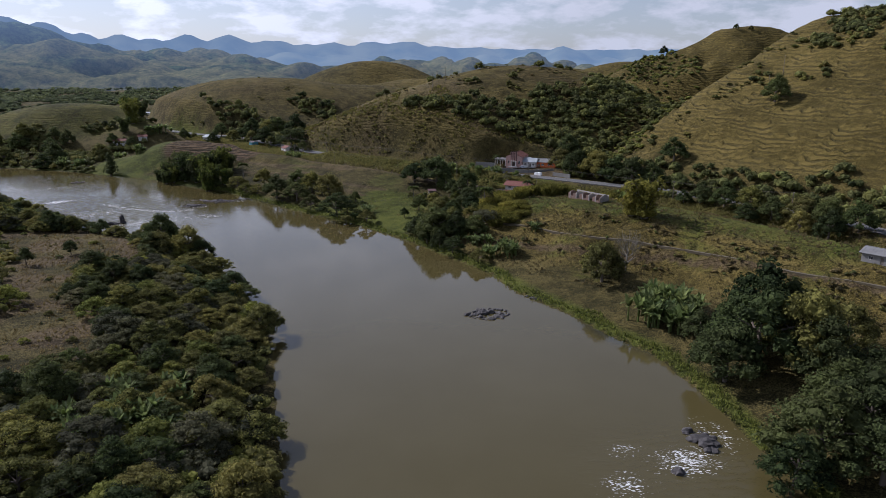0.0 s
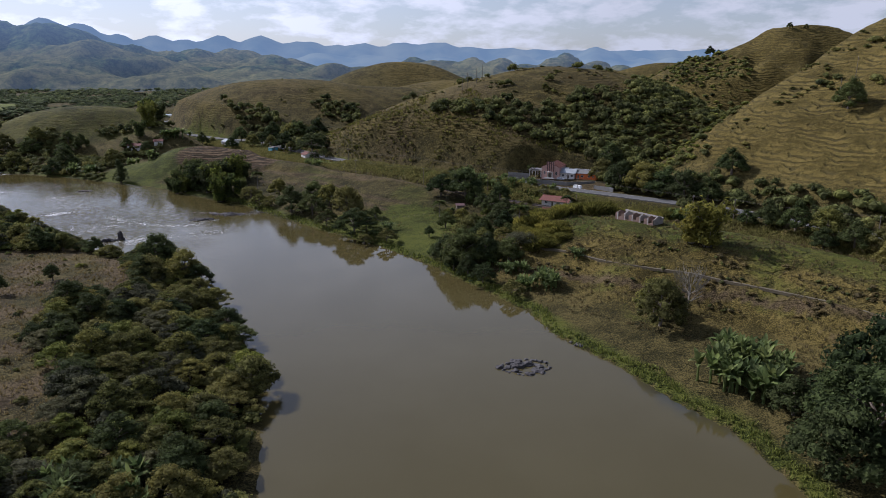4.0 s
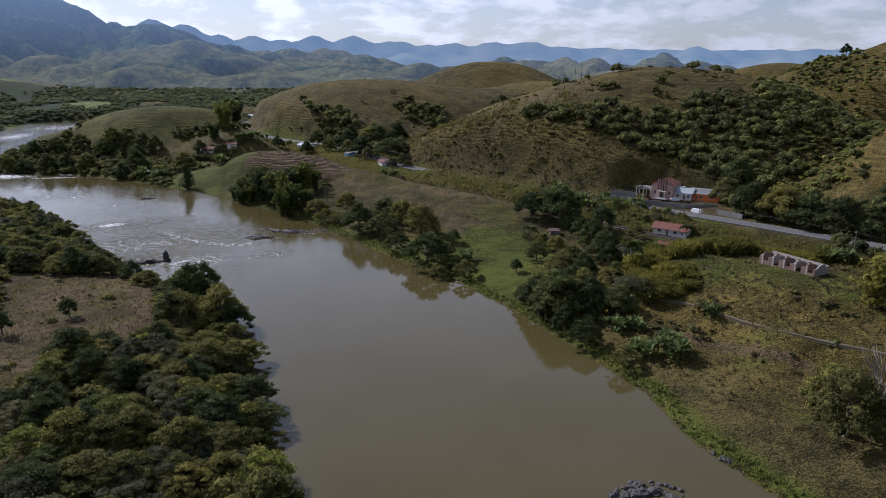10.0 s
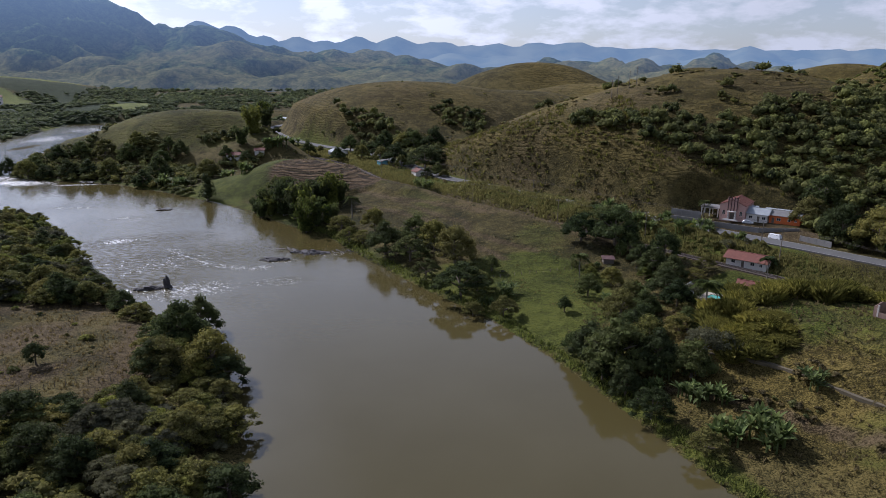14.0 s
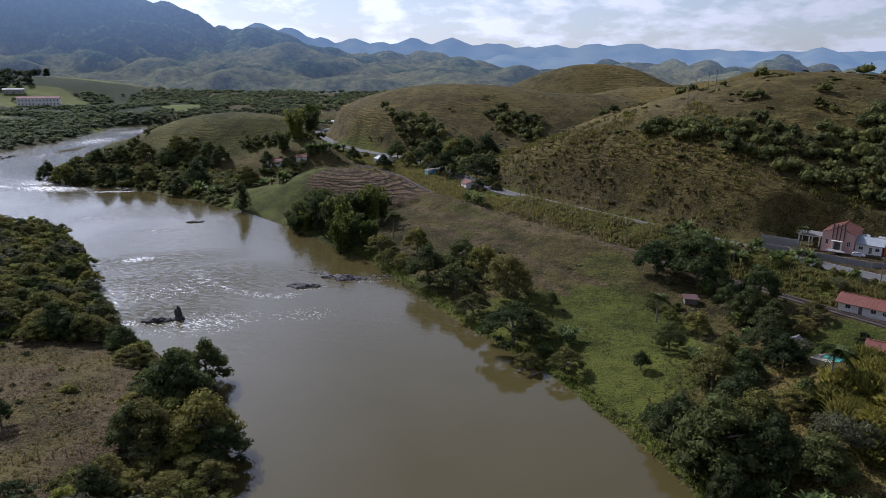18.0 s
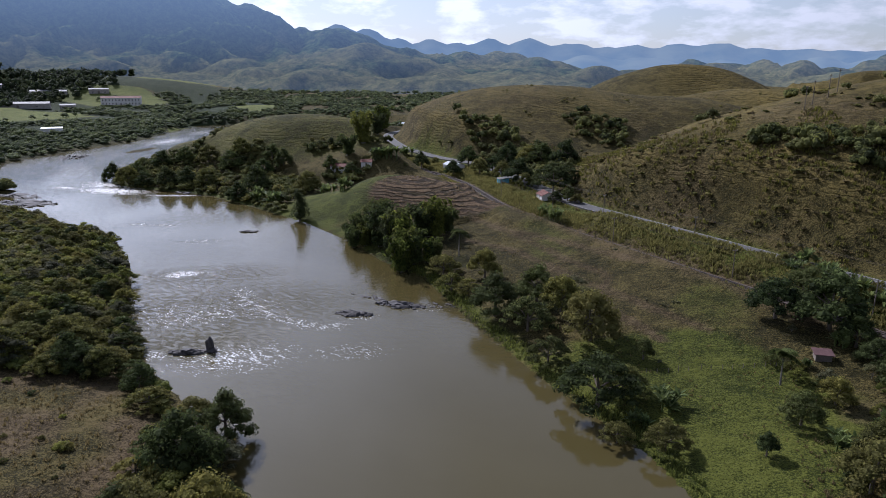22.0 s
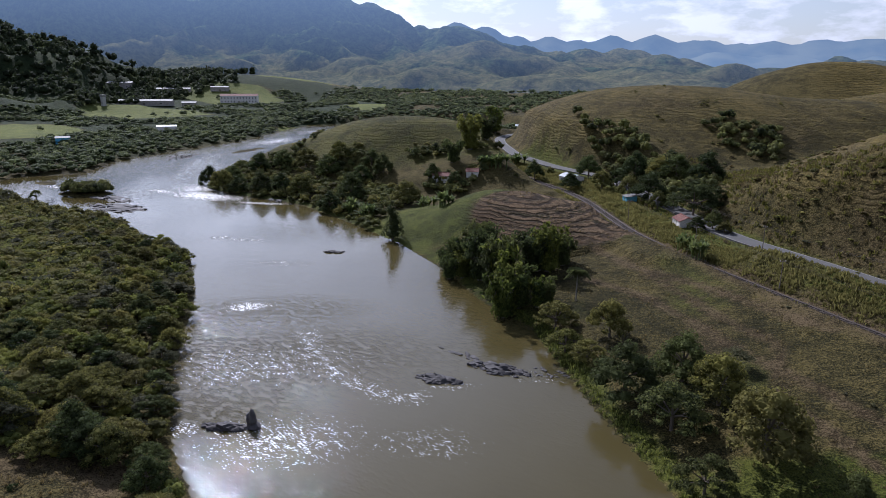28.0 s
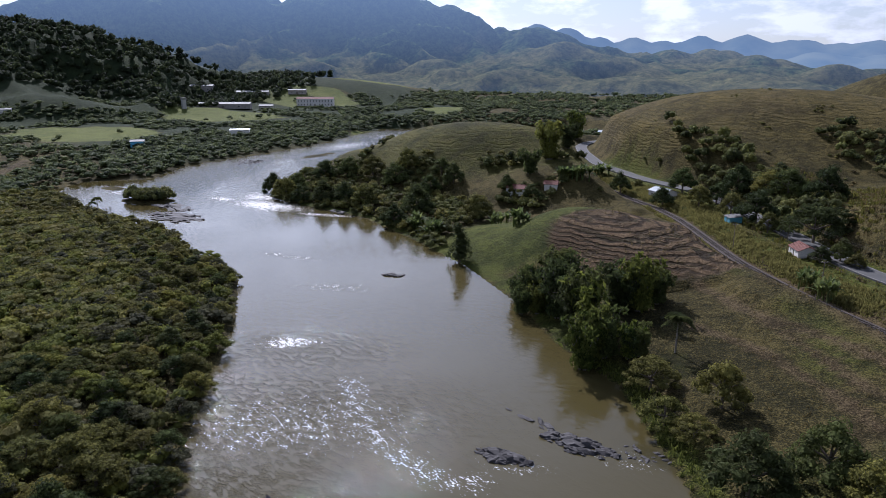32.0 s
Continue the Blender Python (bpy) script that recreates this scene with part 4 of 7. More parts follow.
def build_palm(k):
    tall = 1.25
    trunk = tube([(0, 0, -0.1), (0.02, 0.01, 0.5), (0.03, 0.0, tall)], [0.035, 0.026, 0.022], 8)
    fronds = []
    for j in range(22):
        a, up = j * 2.4, rng.uniform(-0.15, 0.9)
        w = np.array([math.cos(a), math.sin(a), up])
        w /= np.linalg.norm(w)
        side = np.array([-math.sin(a), math.cos(a), 0])
        for s in range(13):
            u = (s + 1) / 14
            c = np.array([0.03, 0, tall]) + w * 0.52 * u + np.array([0, 0, -0.32 * u * u])
            for sgn in (-1, 1):
                tip = c + sgn * side * 0.18 * math.sin(math.pi * (0.2 + 0.75 * u)) + w * 0.06 + (0, 0, -0.07)
                fronds.append((np.array([c - w * 0.026, c + w * 0.026, tip + w * 0.014, tip - w * 0.014]), np.array([[0, 1, 2, 3]])))
    return [("trunk", *trunk, pale_bark_m, ""), ("foliage", *joined(*fronds), leaf_dark, "")]


sort_of_tree("broad_tree", "broadleaf_tree", "dense dark green broadleaf tree with a lobed crown", "tree", 5, build_broad)
sort_of_tree("round_tree", "round_tree", "small round dark green tree standing in grass", "tree", 2, build_round)
sort_of_tree("spreading_tree", "spreading_tree", "wide flat-topped olive green tree with layered foliage", "tree", 4, build_spread)
sort_of_tree("bank_tree", "bank_tree", "bushy olive-green tree crowding the river bank", "tree", 4, build_bank)
sort_of_tree("shrub", "shrub", "low leafy green shrub among rough grass", "shrub", 4, build_shrub)
sort_of_tree("grey_bush", "grey_bush", "grey-green thin-leaved bush with pale stems", "shrub", 2, build_grey)
sort_of_tree("dark_tree", "dark_tree", "tall narrow dark green tree at the water", "tree", 1, build_dark)
sort_of_tree("bare_tree", "bare_tree", "leafless grey tree with fine branches", "tree", 1, build_bare)
sort_of_tree("bamboo_clump", "bamboo_clump", "arching clump of yellow-green bamboo", "bamboo", 3, build_bamboo)
sort_of_tree("golden_bamboo", "bamboo_clump", "bright golden-green arching bamboo clump on the knoll", "bamboo", 1, lambda k: build_bamboo(3))
sort_of_tree("feather_bamboo", "tall_grass_clump", "tall feathery yellow-green cane clump", "tall grass", 2, build_feather)
sort_of_tree("banana_clump", "banana_clump", "clump of banana plants with broad arched leaves", "banana plant", 3, build_banana)
sort_of_tree("palm_tree", "palm_tree", "feathery palm with a slim pale trunk", "palm", 2, build_palm)

for x, y, wide in [(-14, 331, 6.4), (18, 285, 8.1), (42, 332, 5.3), (-116, 395, 7.0), (32, 404, 4.9)]:
    plant("palm_tree", x, y, wide, "palms of the garden")
for x, y, wide in [(-15, 362, 12.8), (-3, 359, 16.1), (-8, 376, 13.5), (-11, 314, 7.6), (-4, 326, 7.1), (2, 352, 9.0), (5, 344, 7.6), (13, 349, 10.4), (9, 338, 9.6), (14, 331, 9.6), (11, 316, 10.0), (14, 308, 9.0), (-2, 294, 10.4), (1, 305, 8.2), (5, 300, 7.9), (14, 284, 7.0), (-9, 274, 10.4), (-2, 270, 12.3), (4, 276, 9.2), (-6, 264, 6.5), (-13, 278, 6.0), (-1, 257, 7.1), (-99, 376, 9.8), (-86, 350, 13.8), (-77, 360, 11.8), (-57, 339, 14.8), (-68, 353, 11.4), (-359, 469, 19.3), (-346, 469, 15.9), (-332, 473, 18.1)]:
    plant("broad_tree", x, y, wide, "broadleaf trees of the grassy bank")
for x, y, wide in [(-320, 477, 16.7), (-307, 478, 17.6), (-383, 479, 16.5), (-270, 460, 16.3), (-271, 477, 19.7), (-337, 513, 19.7), (-354, 511, 16.7), (-243, 485, 19.1), (-365, 482, 16.1), (-365, 502, 16.7), (-315, 508, 17.6), (-291, 509, 17.0), (-283, 518, 15.2), (-317, 520, 16.1), (-295, 523, 14.4), (-248, 516, 11.5), (-234, 516, 11.2), (-210, 560, 10.1), (-181, 542, 9.8), (-184, 573, 12.9), (-166, 546, 10.7), (-148, 533, 10.5), (-136, 525, 14.8), (-158, 571, 16.8), (-143, 566, 13.9), (-134, 562, 15.6), (-118, 553, 14.8), (-161, 554, 10.8), (73, 371, 14.3), (82, 363, 16.2)]:
    plant("broad_tree", x, y, wide, "broadleaf trees of the grassy bank")
for x, y, wide in [(89, 352, 15.5), (96, 343, 14.9), (105, 338, 12.5), (119, 351, 13.0), (68, 392, 12.8), (74, 401, 13.0), (52, 217, 11.6), (6, 265, 9.9), (-3, 266, 15.0), (13, 263, 9.8), (3, 284, 10.8), (73, 145, 19.6), (82, 142, 19.2), (64, 141, 15.3), (82, 163, 18.9), (83, 135, 14.7), (72, 155, 13.9), (88, 160, 15.6), (98, 153, 12.3), (171, 359, 13.8), (51, 207, 13.3), (-108, 254, 13.2), (-103, 239, 10.7), (-94, 244, 12.3), (-112, 269, 9.6)]:
    plant("broad_tree", x, y, wide, "broadleaf trees of the grassy bank")
for x, y, wide in [(-17, 301, 5.3), (33, 323, 5.2), (-43, 333, 6.4), (-132, 234, 6.3), (-139, 219, 6.4)]:
    plant("round_tree", x, y, wide, "small round trees")
for x, y, wide in [(-74, 342, 13.2), (-49, 311, 16.0), (-45, 317, 9.4), (-64, 326, 9.5), (-115, 379, 11.0), (-107, 367, 9.2), (-100, 364, 8.2), (-34, 299, 7.9), (-43, 299, 6.3), (25, 339, 6.6), (21, 332, 6.7), (14, 263, 6.7), (12, 282, 7.0), (-111, 504, 19.3), (-106, 512, 13.4), (-122, 515, 9.0), (4, 248, 8.7), (13, 236, 6.8)]:
    plant("spreading_tree", x, y, wide, "spreading trees of the grassy bank")
for x, y, wide in [(18, 314, 7.9), (16, 269, 9.7), (21, 268, 7.9), (-68, 370, 7.3)]:
    plant("grey_bush", x, y, wide, "grey bushes")
for x, y, wide in [(-5, 307, 4.8), (4, 318, 5.0), (-10, 396, 5.4), (-5, 415, 6.7), (0, 388, 6.4), (6, 382, 6.2), (10, 377, 5.7), (17, 395, 5.6), (20, 373, 5.1), (26, 387, 5.4), (31, 388, 5.4), (7, 263, 5.2), (9, 267, 4.9), (5, 258, 5.0), (12, 255, 4.8), (14, 253, 4.8), (17, 253, 4.7), (-36, 314, 5.5), (-40, 306, 3.9), (-256, 460, 9.2), (-243, 457, 8.9), (-204, 460, 8.3), (-220, 540, 9.8), (-227, 536, 8.7), (-103, 458, 6.5), (-95, 451, 6.9), (-240, 599, 10.1), (-227, 481, 7.7), (85, 314, 6.9), (89, 314, 6.9)]:
    plant("banana_clump", x, y, wide, "banana plants")
for x, y, wide in [(83, 316, 5.8), (18, 242, 6.4), (23, 243, 6.4), (25, 240, 6.3), (35, 256, 4.6), (55, 178, 9.4), (59, 173, 9.2), (63, 171, 9.1), (60, 185, 9.1), (65, 182, 9.0), (68, 177, 7.8)]:
    plant("banana_clump", x, y, wide, "banana plants")
for x, y, wide in [(-62, 122, 6), (-57, 117, 6), (-53, 124, 6.5), (-66, 127, 5.5), (-60, 112, 6), (-70, 116, 5.5), (-52, 113, 5), (-56, 130, 6), (-66, 110, 5)]:
    plant("banana_clump", x, y, wide, "banana plants", 1.15)
HEDGE = [(17, 276), (22, 284), (29, 291), (37, 295), (46, 297), (56, 299), (66, 303), (76, 312), (84, 322)]
for a, b_ in zip(HEDGE, HEDGE[1:]):
    for k in range(9):
        u, off = (k + rng.uniform(0, 1)) / 9, rng.normal() * 2.6
        plant("feather_bamboo", a[0] + (b_[0] - a[0]) * u + 0.5 * off, a[1] + (b_[1] - a[1]) * u - 0.8 * off, rng.uniform(3.2, 5.6), "cane hedge by the ruin", rng.uniform(1.3, 2.3))
for k in range(26):
    plant("feather_bamboo", rng.uniform(20, 34), rng.uniform(266, 280), rng.uniform(3.0, 5.0), "cane hedge by the ruin", rng.uniform(0.9, 1.6))
for k in range(34):
    u = rng.uniform(0, 1)
    plant(("shrub", "bank_tree", "shrub", "banana_clump")[k % 4], -14 + 60 * u + rng.normal(), 404 - 44 * u + rng.normal() * 1.6, rng.uniform(2.6, 4.6), "hedge below the road", 1.1)
for x, y, wide in [(-164, 409, 13.1), (-157, 413, 17.3), (-142, 402, 18.2), (-137, 414, 17.1), (-132, 422, 12.4), (-132, 388, 15.5), (-159, 407, 10.8), (-124, 392, 10.3), (-173, 413, 8.7), (-248, 554, 18.5), (-249, 574, 12.9), (-246, 533, 11.8), (-328, 725, 20.2)]:
    for k in range(3 if x > -200 else 1):
        plant("bamboo_clump", x + rng.normal() * 0.16 * wide * (x > -200), y + rng.normal() * 0.16 * wide * (x > -200), wide * (0.72 if x > -200 else 1), "bamboo groves", 1.12 if x > -200 else 1.0)
plant("golden_bamboo", 74, 244, 14.5, "bamboo groves", 0.9)
plant("golden_bamboo", 70, 247, 10.5, "bamboo groves", 0.9)
for x, y, wide in [(-212, 434, 10.1)]:
    plant("dark_tree", x, y, wide, "")
for x, y, wide in [(68, 108, 19.3), (79, 113, 18.9), (61, 103, 12.7), (74, 100, 15.2), (78, 121, 14.5), (90, 129, 14.1), (66, 162, 11.0)]:
    plant("broad_tree", x, y, wide * 0.9, "broadleaf trees of the grassy bank", 0.9)
for x, y, wide in [(-99, 484, 8.5), (-104, 481, 7), (-94, 480, 6), (-128, 512, 9)]:
    plant("broad_tree", x, y, wide, "dark trees beside the road")
for x, y, wide in [(114, 296, 11), (120, 285, 13), (127, 276, 14), (131, 265, 12), (138, 256, 15), (143, 246, 13), (122, 268, 10), (133, 247, 11), (148, 236, 14), (139, 238, 12), (108, 300, 8)]:
    plant("broad_tree", x, y, wide, "dark trees beside the road")
for x, y, wide in [(63, 223, 11.2), (61, 217, 11.3)]:
    plant("bare_tree", x, y, wide, "bare trees")


def scatter(x0, x1, y0, y1, step):
    """Jittered places over a stretch of land."""
    xs, ys = np.meshgrid(np.arange(x0, x1, step), np.arange(y0, y1, step))
    return (xs + rng.uniform(-0.48, 0.48, xs.shape) * step).ravel(), (ys + rng.uniform(-0.48, 0.48, ys.shape) * step).ravel()


# wooded bank: a belt of trees along the water, then scrub
x, y = scatter(-330, 10, 60, 400, 5.2)
d = to_river(x, y)
keep = (d > 0.8) & west_side(x, y) & ~inside(x, y, CLEARING)
x, y, d = x[keep], y[keep], d[keep]
r = rng.uniform(size=len(x))
thin = lumps(x, y, 18, 2.0)
belt = d < np.where(y < 215, 55, 34) + 12 * thin
for px, py, pd, pr, pt, pb in zip(x, y, d, r, thin, belt):
    late = py > 285 - 0.15 * (px + 150)
    if pb and not late and pr < 0.66:
        plant("spreading_tree" if pr < 0.24 else ("bank_tree" if pr < 0.52 else "broad_tree"), px, py, 7 + 5 * rng.uniform() if pd > 3 else 8 + 4 * rng.uniform(), "trees of the wooded bank", 0.85)
    elif pb and late and pr < 0.55:
        plant("broad_tree" if pr < 0.12 else ("spreading_tree" if pr < 0.24 else "bank_tree"), px, py, 5.5 + 3 * rng.uniform(), "trees of the wooded bank", 0.85)
    elif not pb and pd < 95 and pr < (0.42 if late else 0.3) + 0.2 * pt:
        plant("shrub" if pr < 0.3 else "bank_tree", px, py, 3.2 + 3.5 * rng.uniform(), "scrub of the wooded bank", 0.85)


def copse(name, x, y, wide, tall, mat, label, category, sprays=60, spray=0.11, lobes=5):
    """Many small trees or bushes as one stretch of woodland."""
    x, y, wide = np.asarray(x), np.asarray(y), np.asarray(wide)
    z = np.maximum(height(x, y), 0)
    models = [crown(lobed(lobes, 0.22 + 0.02 * lobes, 0.24 * tall, 0.48 * tall, 0.34 - 0.03 * lobes, 0.42 - 0.024 * lobes, 0.9 * tall), sprays, spray, 1.0, 0.84, 1.4) for _ in range(6)]
    vs, fs, tones, n = [], [], [], 0
    which, spin = rng.integers(6, size=len(x)), rng.uniform(0, 6.28, len(x))
    for k, (mv, mf) in enumerate(models):
        i = np.nonzero(which == k)[0]
        if not len(i):
            continue
        c, s = np.cos(spin[i])[:, None], np.sin(spin[i])[:, None]
        w = wide[i][:, None]
        hi = w * rng.uniform(0.8, 1.25, (len(i), 1))
        v = np.stack([x[i][:, None] + w * (c * mv[:, 0] - s * mv[:, 1]), y[i][:, None] + w * (s * mv[:, 0] + c * mv[:, 1]), z[i][:, None] + hi * mv[:, 2]], -1)
        vs.append(v.reshape(-1, 3))
        tones.append(np.repeat(rng.uniform(size=len(i)), len(mv)))
        fs.append((mf[None] + (np.arange(len(i)) * len(mv))[:, None, None]).reshape(-1, 3) + n)
        n += v.shape[0] * v.shape[1]
    mesh = quick_mesh(name, np.concatenate(vs), np.concatenate(fs), [mat])
    mesh.attributes.new("tone", "FLOAT", "POINT").data.foreach_set("value", np.concatenate(tones).astype(np.float32))
    return tagged(new(name, mesh), label, category, kind="stuff")


def pick(x, y, keep):
    return x[keep], y[keep]


# hillside woods behind the chapel and up the gully
GULLY = [(85, 425), (105, 470), (140, 540), (165, 610), (150, 680)]
x, y = scatter(-60, 260, 405, 720, 5.6)
keep = ((oval(x, y, 92, 458, 80, 44, 10) < 0.6 + 0.4 * lumps(x, y, 18, 4)) | (to_line(x, y, GULLY)[0] < 12 + 14 * lumps(x, y, 20, 6)))
keep |= (oval(x, y, 20, 500, 120, 70, 20) < 1) & (lumps(x, y, 13, 8) > 0.5) & (rng.uniform(size=len(x)) < 0.6)
keep |= (oval(x, y, 26, 432, 80, 24, -25) < 1 + 0.3 * lumps(x, y, 14, 4))
keep &= (to_line(x, y, ROAD)[0] > 30) & (oval(x, y, 50, 396, 32, 11, -23) > 1.5)
x, y = pick(x, y, keep)
copse("hillside_wood", x, y, rng.uniform(4.5, 9, len(x)), 1.0, leaf_wood, "dark dense wood on the hillside behind the chapel", "woodland")

x, y = scatter(-10, 190, 405, 560, 4.2)
keep = (oval(x, y, 92, 446, 66, 34, 0) < 0.95 + 0.35 * lumps(x, y, 14, 2)) & (to_line(x, y, ROAD)[0] > 24) & (oval(x, y, 50, 396, 32, 11, -23) > 1.6) & (rng.uniform(size=len(x)) < 0.75)
x, y = pick(x, y, keep)
copse("hillside_thicket", x, y, rng.uniform(2.4, 5.6, len(x)), 0.75, leaf_mid, "olive thicket between the hillside's trees", "scrub", 44, 0.11, 3)

# wood and bushes on the tawny hill
def slope_place(x, y):
    return 0.82 * (x - 130) + 0.57 * (y - 290), -0.57 * (x - 130) + 0.82 * (y - 290)


x, y = scatter(150, 420, 200, 560, 4.6)
q, s_ = slope_place(x, y)
keep = (q > 92 + 10 * lumps(x, y, 18, 4)) & (q < 215) & (s_ < 62 + 14 * lumps(x, y, 15, 6)) & (lumps(x, y, 17, 9) + 0.5 * lumps(x, y, 6, 2) + 0.6 * smooth(q, 120, 170) > 0.1)
x, y = pick(x, y, keep)
half = rng.uniform(size=len(x)) < 0.55
copse("hilltop_wood", x[half], y[half], rng.uniform(4, 8.5, int(half.sum())), 0.9, leaf_wood, "dark scrubby wood high on the tawny slope", "woodland", 70, 0.095, 4)
copse("hilltop_bushes", x[~half], y[~half], rng.uniform(2, 5, int((~half).sum())), 0.8, leaf_mid, "olive bushes high on the tawny slope", "bushes", 40, 0.12, 3)
x, y = scatter(90, 330, 200, 560, 4.0)
q, s_ = slope_place(x, y)
spur = (np.abs(s_ - 70 - 5 * lumps(x, y, 25, 3)) < 9) & (q > 40) & (lumps(x, y, 9, 7) > 0.15)
keep = (to_line(x, y, ROAD)[0] > 24) & (q > 34) & (q < 150) & (s_ < 86) & ((lumps(x, y, 16, 11) + 0.6 * lumps(x, y, 6, 4) > 1.02) | spur)
x, y = pick(x, y, keep)
copse("hillside_bushes", x, y, rng.uniform(1.0, 4.2, len(x)), 0.75, leaf_mid, "scattered bushes on the dry hillside", "bushes")
x, y = scatter(80, 330, 380, 760, 4.2)
q, s_ = slope_place(x, y)
floor_ = np.abs(to_line(x, y, [(92, 392), (118, 440), (158, 540), (196, 640), (206, 720)])[0])
keep = (floor_ < 30 + 16 * lumps(x, y, 22, 4)) & (s_ > 74) & (rng.uniform(size=len(x)) < 0.8)
x, y = pick(x, y, keep)
half = rng.uniform(size=len(x)) < 0.6
copse("gully_scrub", x[half], y[half], rng.uniform(2.2, 5.5, int(half.sum())), 0.75, leaf_light, "bright green scrub filling the hillside gully", "scrub", 40, 0.12, 4)
copse("gully_bushes", x[~half], y[~half], rng.uniform(2.5, 6.5, int((~half).sum())), 0.85, leaf_wood, "dark bushes in the hillside gully", "scrub", 50, 0.11, 4)

# roadside trees
x, y = scatter(20, 330, 60, 420, 5.5)
rd = to_line(x, y, ROAD)[0]
above = (x - 60) * 0.78 + (y - 362) * 0.62 > 0
keep = (rd > 8) & (rd < 26 + 8 * lumps(x, y, 20, 3)) & above & (x > 66)
x, y = pick(x, y, keep)
copse("roadside_wood", x, y, rng.uniform(4.5, 9, len(x)), 1.0, leaf_wood, "dark trees along the road at the hill's foot", "woodland", 80, 0.09)
x, y = scatter(-340, -95, 500, 720, 6)
rd = to_line(x, y, ROAD)[0]
north = (x + 150) * 0.77 + (y - 550) * 0.64 > 0
keep = (rd > 7) & (rd < 30 + 10 * lumps(x, y, 20, 5)) & north & (x < -110) & (x > -300) & (y < 640)
keep |= (oval(x, y, -92, 628, 48, 20, -15) < 1 + 0.35 * lumps(x, y, 20, 1))
x, y = pick(x, y, keep)
copse("valley_wood", x, y, rng.uniform(5, 9, len(x)), 1.0, leaf_wood, "trees round the houses at the round hill's foot", "woodland", 80, 0.09)

# headland and its river edge
x, y = scatter(-440, -205, 430, 660, 4.8)
d = to_river(x, y)
keep = (d > 0.8) & ~west_side(x, y) & ((d < 50 + 14 * lumps(x, y, 16, 2)) | ((lumps(x, y, 14, 7) > 0.3) & (height(x, y) < 24))) & (to_line(x, y, ROAD)[0] > 12) & (to_line(x, y, RAIL)[0] > 8)
keep &= oval(x, y, -173, 466, 62, 46, -20) > 1.1
keep &= (to_line(x, y, RIGHT_BANK[23:])[0] > 45) | (y < 520)
x, y = pick(x, y, keep)
half = rng.uniform(size=len(x)) < 0.55
copse("headland_wood", x[half], y[half], rng.uniform(3.5, 7.5, int(half.sum())), 0.9, leaf_wood, "dense dark trees on the headland's river side", "woodland", 80, 0.09)
copse("headland_bushes", x[~half], y[~half], rng.uniform(3, 6.5, int((~half).sum())), 0.9, leaf_mid, "lighter bushes among the headland's trees", "woodland", 80, 0.09)

# woods of the far valley
x, y = scatter(-1050, -230, 330, 1150, 6.8)
d = to_river(x, y)
z = height(x, y)
near_water = d < 70 + 35 * lumps(x, y, 40, 3)
keep = (d > 1.5) & (z < 28) & ((west_side(x, y) & (near_water | (lumps(x, y, 35, 12) > -0.1)) & (x < -470)) | (~west_side(x, y) & (y > 640) & (lumps(x, y, 30, 5) > -0.1) & ((d > 90) | (y > 800))))
keep &= (to_line(x, y, ROAD)[0] > 16) & (to_line(x, y, SAND_TRACK)[0] > 6)
field_here = covers(x, y, z)[5]
keep &= (field_here < 0.5) | (rng.uniform(size=len(x)) < 0.03)
x, y = pick(x, y, keep)
copse("valley_trees", x, y, rng.uniform(4.5, 11, len(x)), 0.66, leaf_far_haze, "broad belt of trees along the upper river", "woodland", 40, 0.1, 3)

x, y = scatter(-1000, -150, 1000, 1500, 11)
keep = (lumps(x, y, 60, 14) + 0.5 * lumps(x, y, 22, 3) > -0.1) & (height(x, y) < 24)
x, y = pick(x, y, keep)
copse("plain_trees", x, y, rng.uniform(6, 12, len(x)), 0.7, leaf_far_haze, "distant trees over the valley floor", "woodland", 16, 0.18, 2)

x, y = scatter(-1800, -750, 250, 1200, 12)
keep = (oval(x, y, -1280, 640, 470, 350, 50) < 1 + 0.1 * lumps(x, y, 40, 3)) & (oval(x, y, -930, 560, 130, 85, 60) > 1)
x, y = pick(x, y, keep)
copse("dark_wood", x, y, rng.uniform(9, 15, len(x)), 1.15, leaf_pine, "dark plantation wood covering a hill", "woodland", 14, 0.18, 2)

# scrub on the slopes above the road
x, y = scatter(-120, 140, 410, 640, 2.5)
keep = (to_line(x, y, ROAD)[0] > 9) & (to_line(x, y, RAIL)[0] > to_line(x, y, ROAD)[0] + 14) & (lumps(x, y, 12, 6) + 0.7 * lumps(x, y, 4.5, 2) + 0.85 * (to_line(x, y, ROAD)[0] < 34 + 12 * lumps(x, y, 15, 1)) > 0.5) & (rng.uniform(size=len(x)) < 0.6) & (oval(x, y, 50, 396, 32, 11, -23) > 1.4)
x, y = pick(x, y, keep)
half = rng.uniform(size=len(x)) < 0.5
copse("slope_scrub", x[half], y[half], rng.uniform(1.0, 3.2, int(half.sum())), 0.42, leaf_dry, "low dry scrub on the slope above the road", "scrub", 30, 0.13, 4)
copse("slope_bushes", x[~half], y[~half], rng.uniform(0.9, 4.0, int((~half).sum())), 0.5, leaf_mid, "darker bushes on the slope above the road", "scrub", 34, 0.12, 4)
x, y = scatter(-330, 10, 590, 900, 3.6)
keep = (lumps(x, y, 14, 3) + 0.7 * lumps(x, y, 5, 2) > 0.8) & (rng.uniform(size=len(x)) < 0.75) & (to_line(x, y, ROAD)[0] > 9)
x, y = pick(x, y, keep)
copse("pasture_scrub", x, y, rng.uniform(1.0, 2.8, len(x)), 0.6, leaf_mid, "scattered low bushes on the pasture hills", "scrub", 24, 0.14)
x, y = scatter(5, 180, 130, 300, 1.5)
